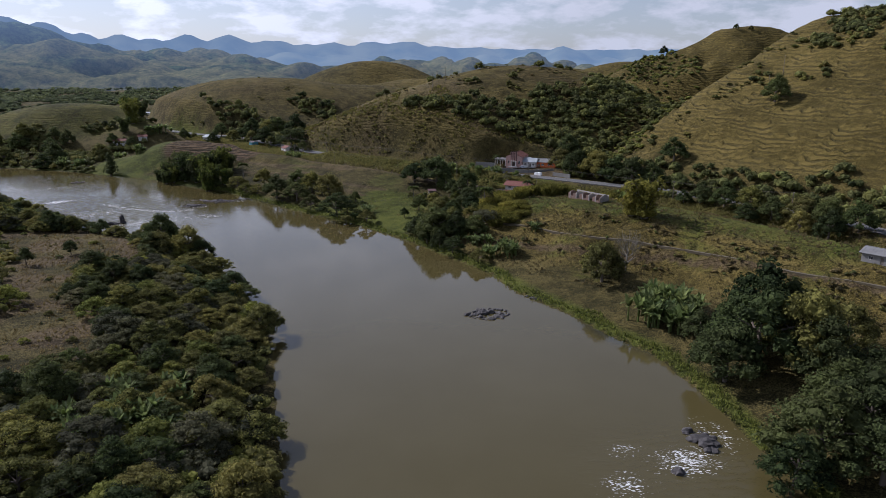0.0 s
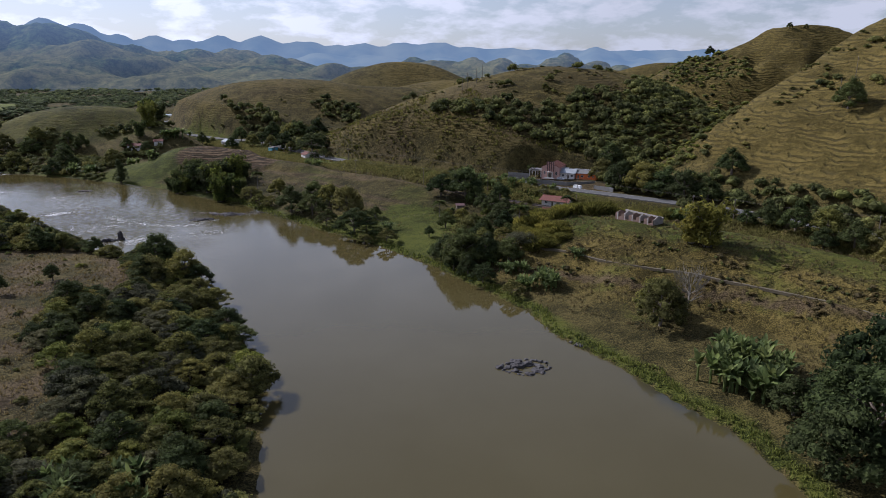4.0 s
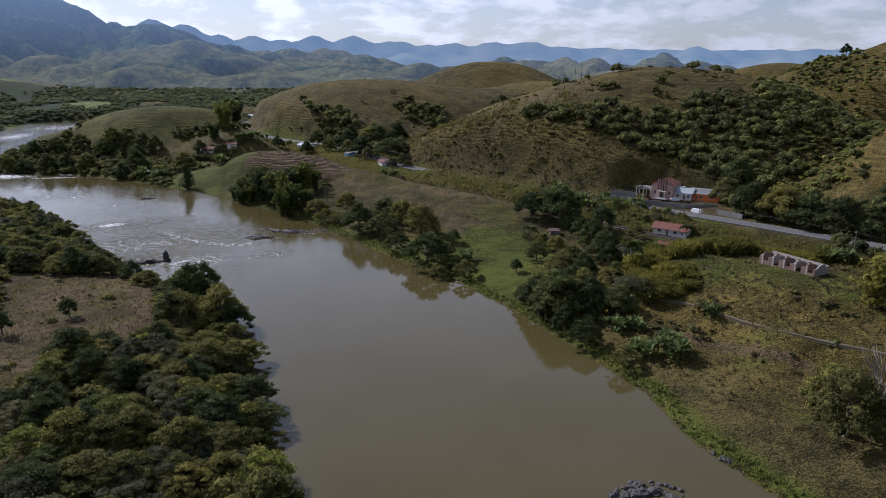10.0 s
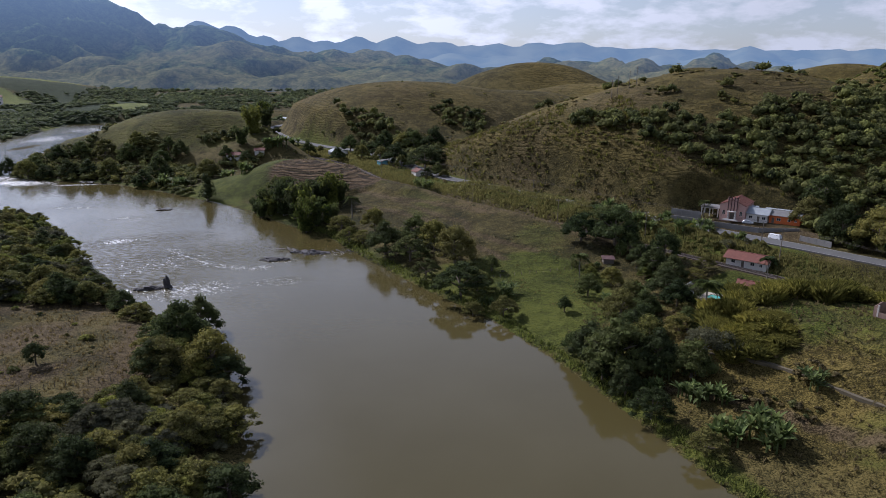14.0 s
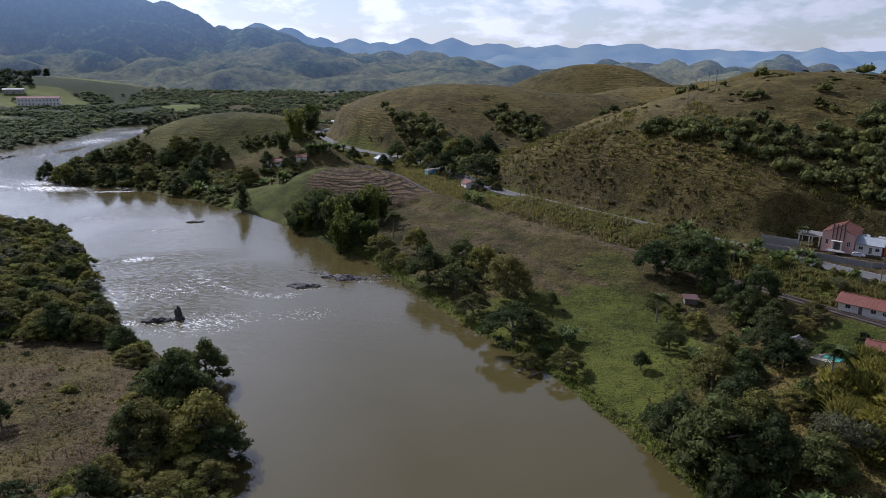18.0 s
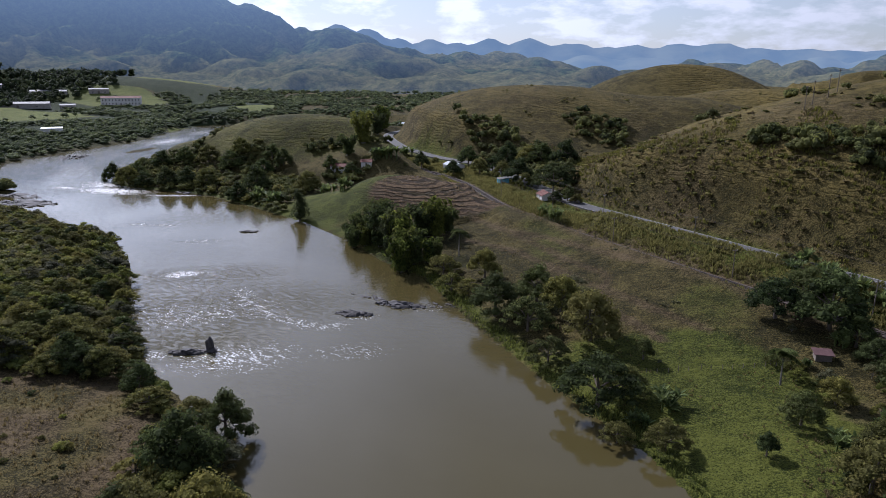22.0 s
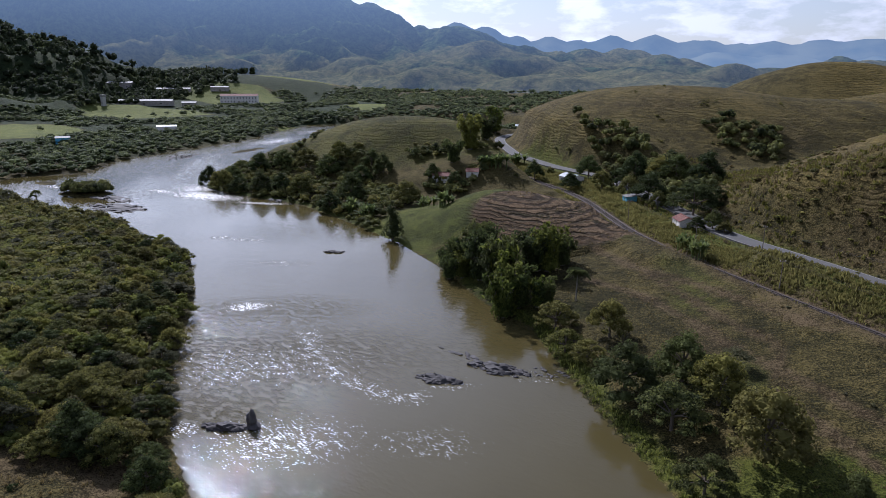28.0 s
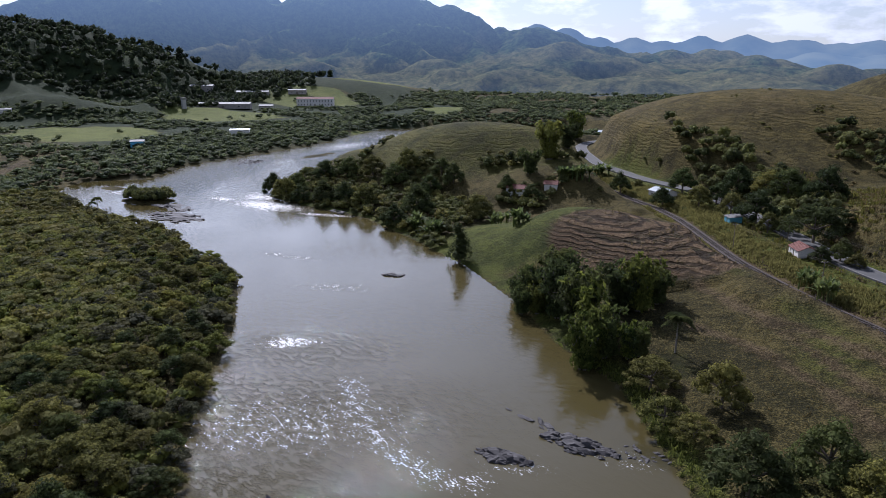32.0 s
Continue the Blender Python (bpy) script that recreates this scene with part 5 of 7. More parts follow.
kd = to_line(x, y, KNOLL)[0] + 2.2 * lumps(x, y, 17, 3.0)
face = ((kd > 14.5) & (kd < 19)) | ((kd > 25) & (kd < 30)) | ((kd > 34) & (kd < 38))
keep = face & (lumps(x, y, 9, 4) + 0.6 * lumps(x, y, 4, 7) > 0.25) & (to_river(x, y) > 6) & (rng.uniform(size=len(x)) < 0.75) & (to_line(x, y, RAIL)[0] > 12)
x, y = pick(x, y, keep)
half = rng.uniform(size=len(x)) < 0.6
copse("scarp_scrub", x[half], y[half], rng.uniform(1.0, 2.6, int(half.sum())), 0.7, leaf_dry, "dry brown scrub on the knoll's scarps", "scrub", 30, 0.13, 3)
copse("scarp_bushes", x[~half], y[~half], rng.uniform(0.8, 2.2, int((~half).sum())), 0.8, leaf_wood, "small dark bushes on the knoll's scarps", "scrub", 30, 0.13, 3)
x, y = scatter(-130, -10, 290, 470, 4)
keep = (to_river(x, y) > 6) & ~west_side(x, y) & (to_line(x, y, RAIL)[0] > 5) & (lumps(x, y, 12, 9) > 0.55) & (rng.uniform(size=len(x)) < 0.4)
x, y = pick(x, y, keep)
copse("meadow_bushes", x, y, rng.uniform(0.6, 1.6, len(x)), 0.7, leaf_grey, "small tussocks and bushes in the pasture", "scrub", 24, 0.14)

# thicket that fills the wooded bank between its trees
x, y = scatter(-345, 12, 60, 395, 4.1)
d = to_river(x, y)
keep = (d > 1.0) & (d < 75) & west_side(x, y) & (edge(x, y, CLEARING, 5) < 0.5) & (rng.uniform(size=len(x)) < 0.93)
x, y = pick(x, y, keep)
sortings = rng.uniform(size=len(x)) + 0.35 * lumps(x, y, 20, 8)
for name, low, high_, mat, label in (("bank_undergrowth", -9, 0.5, leaf_mid, "dense olive undergrowth between the bank's trees"), ("bank_brush", 0.5, 0.8, leaf_light, "yellow-green brush between the bank's trees"), ("bank_bramble", 0.8, 9, leaf_grey, "greyish bramble between the bank's trees")):
    here = (sortings >= low) & (sortings < high_)
    copse(name, x[here], y[here], rng.uniform(3.4, 6.6, int(here.sum())), 0.75, mat, label, "scrub", 110, 0.075)
# wooded islet in the bend
x, y = scatter(-430, -392, 405, 434, 2.6)
keep = oval(x, y, -411, 419, 13, 7.5, 25) < 1
x, y = pick(x, y, keep)
copse("islet_trees", x, y, rng.uniform(5, 8, len(x)), 1.1, leaf_wood, "dense round trees crowding a small river islet", "woodland", 130, 0.075)
# scrub of the wooded bank, farther up
x, y = scatter(-520, -150, 230, 392, 4.4)
d = to_river(x, y)
keep = (d > 0.6) & west_side(x, y) & (d > 26) & (y > 270 - 0.12 * (x + 150)) & (d < 150) & (to_line(x, y, SAND_TRACK)[0] > 5)
x, y = pick(x, y, keep)
half = rng.uniform(size=len(x)) < 0.6
copse("bank_scrub", x[half], y[half], rng.uniform(3.5, 9.5, int(half.sum())), 0.6, leaf_mid, "low olive scrub behind the river bank", "scrub", 130, 0.07)
copse("bank_thicket", x[~half], y[~half], rng.uniform(3, 8, int((~half).sum())), 0.55, leaf_light, "lighter yellowish scrub behind the river bank", "scrub", 130, 0.07)
x, y = scatter(-480, -320, 340, 400, 4.6)
d = to_river(x, y)
keep = (d > 0.6) & west_side(x, y) & (d <= 26)
x, y = pick(x, y, keep)
copse("bank_wood", x, y, rng.uniform(4, 7, len(x)), 0.85, leaf_mid, "trees along the far wooded bank", "woodland", 90, 0.085)
x, y = scatter(-260, -60, 60, 290, 6.0)
d = to_river(x, y)
keep = west_side(x, y) & (d > 40) & ~inside(x, y, CLEARING) & (rng.uniform(size=len(x)) < 0.5 + 0.3 * lumps(x, y, 15, 3))
x, y = pick(x, y, keep)
copse("inland_scrub", x, y, rng.uniform(2, 5, len(x)), 0.75, leaf_mid, "rough scrub behind the wooded bank's trees", "scrub", 80, 0.085)


def tufts(name, x, y, size, mat, label, blades=9):
    """Tussocks of upright blades as one stretch of growth."""
    z = np.maximum(height(x, y), 0)
    m = len(x)
    a, lean, h = rng.uniform(0, 6.28, (m, blades)), rng.uniform(0.1, 0.5, (m, blades)), rng.uniform(0.6, 1.2, (m, blades)) * size[:, None]
    base = np.stack([x[:, None] + rng.normal(size=(m, blades)) * 0.28 * size[:, None], y[:, None] + rng.normal(size=(m, blades)) * 0.28 * size[:, None], np.repeat(z[:, None], blades, 1) - 0.1], -1)
    out = np.stack([np.cos(a), np.sin(a), a * 0], -1)
    side = np.stack([-np.sin(a), np.cos(a), a * 0], -1) * (0.11 * size[:, None])[..., None]
    up = np.zeros_like(out)
    up[..., 2] = 1
    hh = h[..., None]
    v = np.stack([base - side, base + side, base + out * lean[..., None] * hh * 0.5 + up * hh * 0.75 + side, base + out * lean[..., None] * hh * 1.2 + up * hh], 2)
    n_ = m * blades
    return tagged(new(name, quick_mesh(name, v.reshape(-1, 3), np.arange(4 * n_).reshape(n_, 4), [mat])), label, "grass", kind="stuff")


x, y = scatter(-260, 160, 200, 620, 0.98)
rr, ro = to_line(x, y, RAIL), to_line(x, y, ROAD)
keep = (rr[0] > 3.5) & (ro[0] > 5.5) & (rr[0] + ro[0] < 40 + 8 * lumps(x, y, 12, 3)) & (rng.uniform(size=len(x)) < 0.95 + 0.3 * lumps(x, y, 9, 6))
x, y = pick(x, y, keep)
ro = to_line(x, y, ROAD)[0]
tufts("roadside_grass", x, y, rng.uniform(0.6, 1.25, len(x)) * (0.85 + 0.45 * lumps(x, y, 5, 4)) * (0.25 + 1.0 * smooth(ro, 7, 14)), leaf_feather, "tall yellow-green grass between railway and road", 13)
x, y = scatter(-150, 120, 380, 600, 1.7)
ro, rr = to_line(x, y, ROAD)[0], to_line(x, y, RAIL)[0]
keep = (ro > 6) & (rr > ro + 10) & (ro < 46 + 24 * lumps(x, y, 26, 2)) & (lumps(x, y, 9, 3) + 0.5 * lumps(x, y, 4, 5) > -0.35) & (oval(x, y, 50, 396, 32, 11, -23) > 1.35) & (rng.uniform(size=len(x)) < 0.8)
x, y = pick(x, y, keep)
half = rng.uniform(size=len(x)) < 0.55
tufts("slope_grass", x[half], y[half], rng.uniform(0.8, 1.9, int(half.sum())), leaf_cane, "tall yellow-green grass on the slope above the road", 9)
tufts("slope_straw", x[~half], y[~half], rng.uniform(0.7, 1.6, int((~half).sum())), leaf_dry, "dry straw grass on the slope above the road", 9)
x, y = scatter(-130, 80, 60, 400, 1.3)
d = to_river(x, y)
keep = (d > 0.1) & (d < 4 + 2.5 * lumps(x, y, 8, 4)) & ~west_side(x, y)
x, y = pick(x, y, keep)
tufts("bank_weeds", x, y, rng.uniform(0.5, 1.2, len(x)), leaf_light, "low bright green weeds along the water's edge")
x, y = scatter(-60, 190, 130, 310, 1.7)
keep = (to_river(x, y) > 5) & (to_line(x, y, KNOLL)[0] < 60) & (lumps(x, y, 11, 2) > -0.25) & ~west_side(x, y) & (rng.uniform(size=len(x)) < 0.6)
x, y = pick(x, y, keep)
tufts("knoll_grass", x, y, rng.uniform(0.4, 1.0, len(x)), leaf_dry, "dry tussocks on the knoll's slope")
x, y = scatter(-190, 30, 285, 480, 1.9)
keep = (to_river(x, y) > 5) & ~west_side(x, y) & (to_line(x, y, RAIL)[0] > 3) & (lumps(x, y, 10, 5) + 0.5 * lumps(x, y, 4, 2) > 0.0) & (rng.uniform(size=len(x)) < 0.55)
x, y = pick(x, y, keep)
tufts("pasture_grass", x, y, rng.uniform(0.3, 0.65, len(x)), leaf_dry, "rough grass tussocks over the river pasture", 7)
x, y = scatter(-190, -60, 110, 290, 1.3)
keep = inside(x, y, CLEARING) & (lumps(x, y, 9, 7) > -0.4) & (rng.uniform(size=len(x)) < 0.6)
x, y = pick(x, y, keep)
tufts("clearing_grass", x, y, rng.uniform(0.3, 0.8, len(x)), leaf_dry, "dry tussocks in the clearing", 9)
for k in range(130):
    px, py = rng.uniform(-172, -80), rng.uniform(126, 276)
    if bool(inside(np.array([px]), np.array([py]), CLEARING)[0]):
        plant("shrub", px, py, rng.uniform(1.0, 3.4), "scrub of the wooded bank", 0.8)
for x, y, wide in ((215, 690, 10), (222, 688, 7), (272, 664, 6), (284, 660, 5), (196, 694, 4)):
    plant("broad_tree", x, y, wide, "lone trees on the skyline", 1.1)

# garden round the red-roofed house, and weeds on the pasture
BUILT = ((38, 345, 11), (25.5, 311, 10), (33, 303, 8), (17.5, 320, 4), (-5, 344, 5), (22, 300, 7))
for k in range(70):
    px, py = rng.uniform(-16, 50), rng.uniform(296, 362)
    clear = all(math.hypot(px - a, py - b_) > r_ for a, b_, r_ in BUILT)
    if clear and to_line(px, py, RAIL)[0] > 6 and to_line(px, py, ROAD)[0] > 14 and to_river(np.array(px), np.array(py)) > 6 and not inside(np.array(px), np.array(py), LAWN) and not inside(np.array(px), np.array(py), MEADOW):
        plant(("shrub", "bank_tree", "shrub", "banana_clump", "grey_bush")[k % 5], px, py, rng.uniform(2.5, 6.0), "garden shrubs", 0.95)
for px, py, wide in ((-402, 389, 5.0), (-396, 384, 4.2), (-409, 392, 4.6)):
    plant("palm_tree", px, py, wide, "palms of the river bend")
for px, py, wide in ((-392, 380, 7), (-378, 383, 6), (-420, 384, 8), (-446, 388, 7), (-405, 376, 6)):
    plant("bare_tree" if wide == 6 else "grey_bush", px, py, wide, "thin trees of the river bend")

# ---- built things ----
asphalt_m = plain("asphalt", (0.08, 0.077, 0.073), 0.9, 0.8, 0.2)
line_m = plain("road_paint", (0.33, 0.31, 0.26), 0.8, 1.0, 0.2)
ballast_m = plain("ballast", (0.058, 0.042, 0.032), 0.95, 2.0, 0.35, bump=0.1)
steel_m = plain("rail_steel", (0.055, 0.042, 0.034), 0.8, 3.0, 0.3)
sleeper_m = plain("sleeper_wood", (0.066, 0.050, 0.037), 0.9, 4.0, 0.3)
white_m = plain("white_plaster", (0.66, 0.62, 0.57), 0.85, 0.8, 0.14)
pink_m = plain("pink_plaster", (0.50, 0.31, 0.26), 0.85, 0.8, 0.14)
blue_m = plain("blue_plaster", (0.10, 0.14, 0.20), 0.85, 0.8, 0.15)
orange_m = plain("orange_plaster", (0.62, 0.15, 0.035), 0.85, 0.8, 0.12)
grey_m = plain("grey_render", (0.20, 0.19, 0.175), 0.9, 0.9, 0.2)
turquoise_m = plain("turquoise_paint", (0.10, 0.32, 0.40), 0.8, 0.9, 0.15)
metal_roof_m = plain("metal_roof", (0.33, 0.35, 0.36), 0.6, 1.2, 0.18, metal=0.3)
old_roof_m = plain("weathered_sheet", (0.17, 0.165, 0.155), 0.7, 1.2, 0.25)
tile_m = plain("clay_tile", (0.15, 0.052, 0.034), 0.85, 2.5, 0.3, bump=0.05)
brick_m = plain("old_brick", (0.15, 0.095, 0.072), 0.9, 2.0, 0.35)
stain_m = plain("stained_plaster", (0.30, 0.27, 0.24), 0.9, 1.5, 0.38)
dark_m = plain("dark_fin", (0.085, 0.04, 0.038), 0.8, 2.0, 0.3)
wood_m = plain("weathered_wood", (0.14, 0.115, 0.09), 0.9, 4.0, 0.3)
concrete_m = plain("concrete", (0.40, 0.385, 0.36), 0.9, 1.0, 0.2)
tyre_m = plain("tyre_rubber", (0.02, 0.02, 0.02), 0.9, 4.0, 0.2)
rim_m = plain("wheel_metal", (0.5, 0.5, 0.5), 0.4, 4.0, 0.1, metal=0.8)
car_white_m = plain("white_paint", (0.75, 0.75, 0.74), 0.3, 1.0, 0.05)
car_grey_m = plain("silver_paint", (0.42, 0.43, 0.45), 0.3, 1.0, 0.06, metal=0.4)
glass_m, n, l, b = material("window_glass", 0.08)
b.inputs["Base Color"].default_value = (0.03, 0.035, 0.04, 1)
b.inputs["Specular IOR Level"].default_value = 0.6
pool_m, n, l, b = material("pool_water", 0.06)
b.inputs["Base Color"].default_value = (0.06, 0.33, 0.24, 1)
bump_node(n, l, noise_node(n, l, 1.5, 3, vector=place_node(n)), 0.2, 0.05, b)

BOX_F = np.array([(0, 3, 2, 1), (4, 5, 6, 7), (0, 1, 5, 4), (1, 2, 6, 5), (2, 3, 7, 6), (3, 0, 4, 7)])


def block(x0, x1, y0, y1, z0, z1):
    return np.array([(x0, y0, z0), (x1, y0, z0), (x1, y1, z0), (x0, y1, z0), (x0, y0, z1), (x1, y0, z1), (x1, y1, z1), (x0, y1, z1)], float), BOX_F


def solid(name, pieces, mat, parent, label="", at=None):
    return part(name, quick_mesh(name, *joined(*pieces), [mat]), parent, label, at)


def welded(pieces):
    """Blocks that share whole faces, as one closed shape."""
    v, f = joined(*pieces)
    u, back = np.unique(np.round(v, 4), axis=0, return_inverse=True)
    f = np.asarray(back).ravel()[f]
    keys = [tuple(sorted(q)) for q in f.tolist()]
    seen = {}
    for q in keys:
        seen[q] = seen.get(q, 0) + 1
    return [(u, np.array([q for q, key in zip(f.tolist(), keys) if seen[key] == 1]))]


def wall_pieces(x0, x1, y0, y1, z0, z1, holes=()):
    """A wall as blocks that leave its openings (x0, x1, z0, z1) free."""
    xs = sorted({x0, x1, *[h[0] for h in holes], *[h[1] for h in holes]})
    zs = sorted({z0, z1, *[h[2] for h in holes], *[h[3] for h in holes]})
    out = []
    for a, b_ in zip(xs, xs[1:]):
        for c_, d_ in zip(zs, zs[1:]):
            if not any(h[0] <= a and b_ <= h[1] and h[2] <= c_ and d_ <= h[3] for h in holes):
                out.append(block(a, b_, y0, y1, c_, d_))
    return welded(out)


def gable(x0, x1, y0, y1, z, top, along="x"):
    """The triangle of wall under a roof."""
    if along == "x":
        ym = (y0 + y1) / 2
        out = []
        for x in (x0, x1):
            s = 0.22 if x == x0 else -0.22
            out.append((np.array([(x, y0, z), (x, y1, z), (x, ym, top), (x, ym, top), (x + s, y0, z), (x + s, y1, z), (x + s, ym, top), (x + s, ym, top)]), BOX_F))
        return out
    xm = (x0 + x1) / 2
    out = []
    for y in (y0, y1):
        s = 0.22 if y == y0 else -0.22
        out.append((np.array([(x0, y, z), (x1, y, z), (xm, y, top), (xm, y, top), (x0, y + s, z), (x1, y + s, z), (xm, y + s, top), (xm, y + s, top)]), BOX_F))
    return out


def roof_slope(a, b_, c_, d_, thick=0.14, ribs=0):
    """A slab with the four given upper corners; ribs run down the slope from a-b to d-c."""
    a, b_, c_, d_ = (np.asarray(v, float) for v in (a, b_, c_, d_))
    nrm = np.cross(b_ - a, d_ - a)
    nrm /= np.linalg.norm(nrm)
    if nrm[2] < 0:
        nrm = -nrm
    line = [(0.0, 0.0)]
    for k in range(ribs):
        line += [((k + 0.25) / ribs, 0.0), ((k + 0.26) / ribs, 0.05), ((k + 0.74) / ribs, 0.05), ((k + 0.75) / ribs, 0.0)]
    line.append((1.0, 0.0))
    m_ = len(line)
    top, low = (np.array([p + (q - p) * u + nrm * h for u, h in line]) for p, q in ((a, b_), (d_, c_)))
    v = np.concatenate([top, low, top - nrm * thick, low - nrm * thick])
    i = np.arange(m_ - 1)
    f = [np.stack([i + p, i + q, i + q + 1, i + p + 1], -1) for p, q in ((0, m_), (3 * m_, 2 * m_), (2 * m_, 0), (m_, 3 * m_))]
    f.append(np.array([(0, 2 * m_, 3 * m_, m_), (m_ - 1, 2 * m_ - 1, 4 * m_ - 1, 3 * m_ - 1)]))
    return [(v, np.concatenate(f))]


def house(name, label, x, y, z, turn, wide, deep, high, roof, wall_mat, roof_mat, doors=(), windows=(), pitch=0.28, eave=0.45, category="house", group="", ridge="x", side_windows=()):
    """A house whose front faces -y before turning: walls with real openings, a two-sided or single-pitch roof, doors and windows."""
    ob = thing(name, label, category, group, pose(x, y, z, 0, 0, turn))
    w, t = wide / 2, 0.22
    holes = [(u - a / 2, u + a / 2, 0.0, h) for u, a, h in doors] + [(u - a / 2, u + a / 2, s, s + h) for u, a, s, h in windows]
    solid("front_wall", wall_pieces(-w, w, 0, t, -1.5, high, holes), wall_mat, ob)
    rise_ = (deep if ridge == "x" else wide) / 2 * pitch
    solid("back_wall", wall_pieces(-w, w, deep - t, deep, -1.5, high), wall_mat, ob)
    for sgn in (-1, 1):
        a, b_ = (-w, -w + t) if sgn < 0 else (w - t, w)
        solid("side_wall", [(v, q) for v, q in wall_pieces(a, b_, t, deep - t, -1.5, high)], wall_mat, ob)
    if roof == "gable":
        for one in gable(-w + 0.01, w - 0.01, 0.01, deep - 0.01, high, high + rise_, ridge):
            solid("gable_wall", [one], wall_mat, ob)
        top = high + rise_ + 0.16
        low = high + 0.16 - eave * pitch
        n_ = int((wide if ridge == "x" else deep) / 0.9)
        if ridge == "x":
            solid("roof_slope", roof_slope((-w - eave, deep / 2, top), (w + eave, deep / 2, top), (w + eave, -eave, low), (-w - eave, -eave, low), 0.14, n_), roof_mat, ob)
            solid("roof_slope", roof_slope((-w - eave, deep / 2, top), (w + eave, deep / 2, top), (w + eave, deep + eave, low), (-w - eave, deep + eave, low), 0.14, n_), roof_mat, ob)
            solid("ridge_cap", [block(-w - eave, w + eave, deep / 2 - 0.18, deep / 2 + 0.18, top - 0.05, top + 0.1)], roof_mat, ob)
        else:
            for sgn in (-1, 1):
                solid("roof_slope", roof_slope((0, -eave, top), (0, deep + eave, top), (sgn * (w + eave), deep + eave, low), (sgn * (w + eave), -eave, low), 0.14, n_), roof_mat, ob)
            solid("ridge_cap", [block(-0.18, 0.18, -eave, deep + eave, top - 0.05, top + 0.1)], roof_mat, ob)
    else:
        up = deep * pitch
        solid("roof_slope", roof_slope((-w - eave, deep + eave, high + up + 0.2), (w + eave, deep + eave, high + up + 0.2), (w + eave, -eave, high + 0.2), (-w - eave, -eave, high + 0.2), 0.12, int(wide / 0.9)), roof_mat, ob)
        for s, k in ((-w + 0.01, 0.2), (w - 0.01, -0.2)):
            solid("gable_wall", [(np.array([(s, 0.01, high), (s, deep - 0.01, high), (s, deep - 0.01, high + up), (s, 0.01, high + 0.01), (s + k, 0.01, high), (s + k, deep - 0.01, high), (s + k, deep - 0.01, high + up), (s + k, 0.01, high + 0.01)]), BOX_F)], wall_mat, ob)
    for u, a, h in doors:
        solid("door", [block(u - a / 2, u + a / 2, 0.1, 0.16, 0.0, h)], wood_m, ob)
    for u, a, s, h in windows:
        wd_ = solid("window", [block(u - a / 2, u + a / 2, 0.02, 0.12, s, s + 0.07), block(u - a / 2, u + a / 2, 0.02, 0.12, s + h - 0.07, s + h), block(u - a / 2, u - a / 2 + 0.07, 0.02, 0.12, s, s + h),
                               block(u + a / 2 - 0.07, u + a / 2, 0.02, 0.12, s, s + h), block(u - 0.03, u + 0.03, 0.02, 0.12, s, s + h)], white_m, ob)
        solid("pane", [block(u - a / 2 + 0.06, u + a / 2 - 0.06, 0.06, 0.09, s + 0.06, s + h - 0.06)], glass_m, wd_)
    return ob


# road, railway
def strip(name, line, off0, off1, lift, mat, step=4.0, z_of=None):
    """A ribbon along a line of points, between two sideways offsets."""
    pts = []
    for p, q in zip(line, line[1:]):
        n_ = max(1, int(math.dist(p[:2], q[:2]) / step))
        pts += [[p[i] + (q[i] - p[i]) * k / n_ for i in range(3)] for k in range(n_)]
    pts.append(list(line[-1]))
    pts = np.array(pts)
    for _ in range(4):
        pts[1:-1] = (pts[:-2] + 2 * pts[1:-1] + pts[2:]) / 4
    ahead = np.gradient(pts[:, :2], axis=0)
    ahead /= np.linalg.norm(ahead, axis=1, keepdims=True)
    side = np.stack([ahead[:, 1], -ahead[:, 0], 0 * ahead[:, 0]], -1)
    a, b_ = pts + side * off0, pts + side * off1
    up = np.array([0, 0, lift])
    down = np.array([0, 0, -0.6])
    n_ = len(pts)
    v = np.concatenate([a + up, b_ + up, a + down, b_ + down])
    i = np.arange(n_ - 1)
    f = np.concatenate([np.stack([i, i + n_, i + n_ + 1, i + 1], -1), np.stack([i, i + 1, i + 1 + 2 * n_, i + 2 * n_], -1), np.stack([i + n_, i + 3 * n_, i + 1 + 3 * n_, i + n_ + 1], -1)])
    return quick_mesh(name, v, f, [mat], smooth=False), pts, side


mesh, road_pts, road_side = strip("road", ROAD, -4.0, 4.0, 0.45, asphalt_m)
road = tagged(new("road", mesh), "grey asphalt country road", "road", kind="structure")
for off in (-3.6, 3.6):
    mesh, _, _ = strip("edge_line", ROAD, off - 0.06, off + 0.06, 0.48, line_m)
    part("edge_line", mesh, road)
mesh, rail_pts, rail_side = strip("ballast", RAIL, -1.9, 1.9, 0.35, ballast_m)
railway = tagged(new("railway", mesh), "single railway track on reddish ballast", "railway", kind="structure")
for off in (-0.55, 0.55):
    mesh, _, _ = strip("rail", RAIL, off - 0.05, off + 0.05, 0.62, steel_m)
    part("rail", mesh, railway)
sl = []
for p, s in zip(rail_pts, rail_side):
    a = np.array([-s[1], s[0], 0])
    for k in range(4):
        c = p + a * k * 1.0 + (0, 0, 0.36)
        sl.append((np.array([c - s * 1.05 - a * 0.12, c + s * 1.05 - a * 0.12, c + s * 1.05 + a * 0.12, c - s * 1.05 + a * 0.12]), c))
v = np.concatenate([np.concatenate([q, q + (0, 0, 0.13)]) for q, _ in sl])
f = np.concatenate([BOX_F + 8 * k for k in range(len(sl))])
tagged(part("sleepers", quick_mesh("sleepers", v, f, [sleeper_m]), railway), kind="stuff")

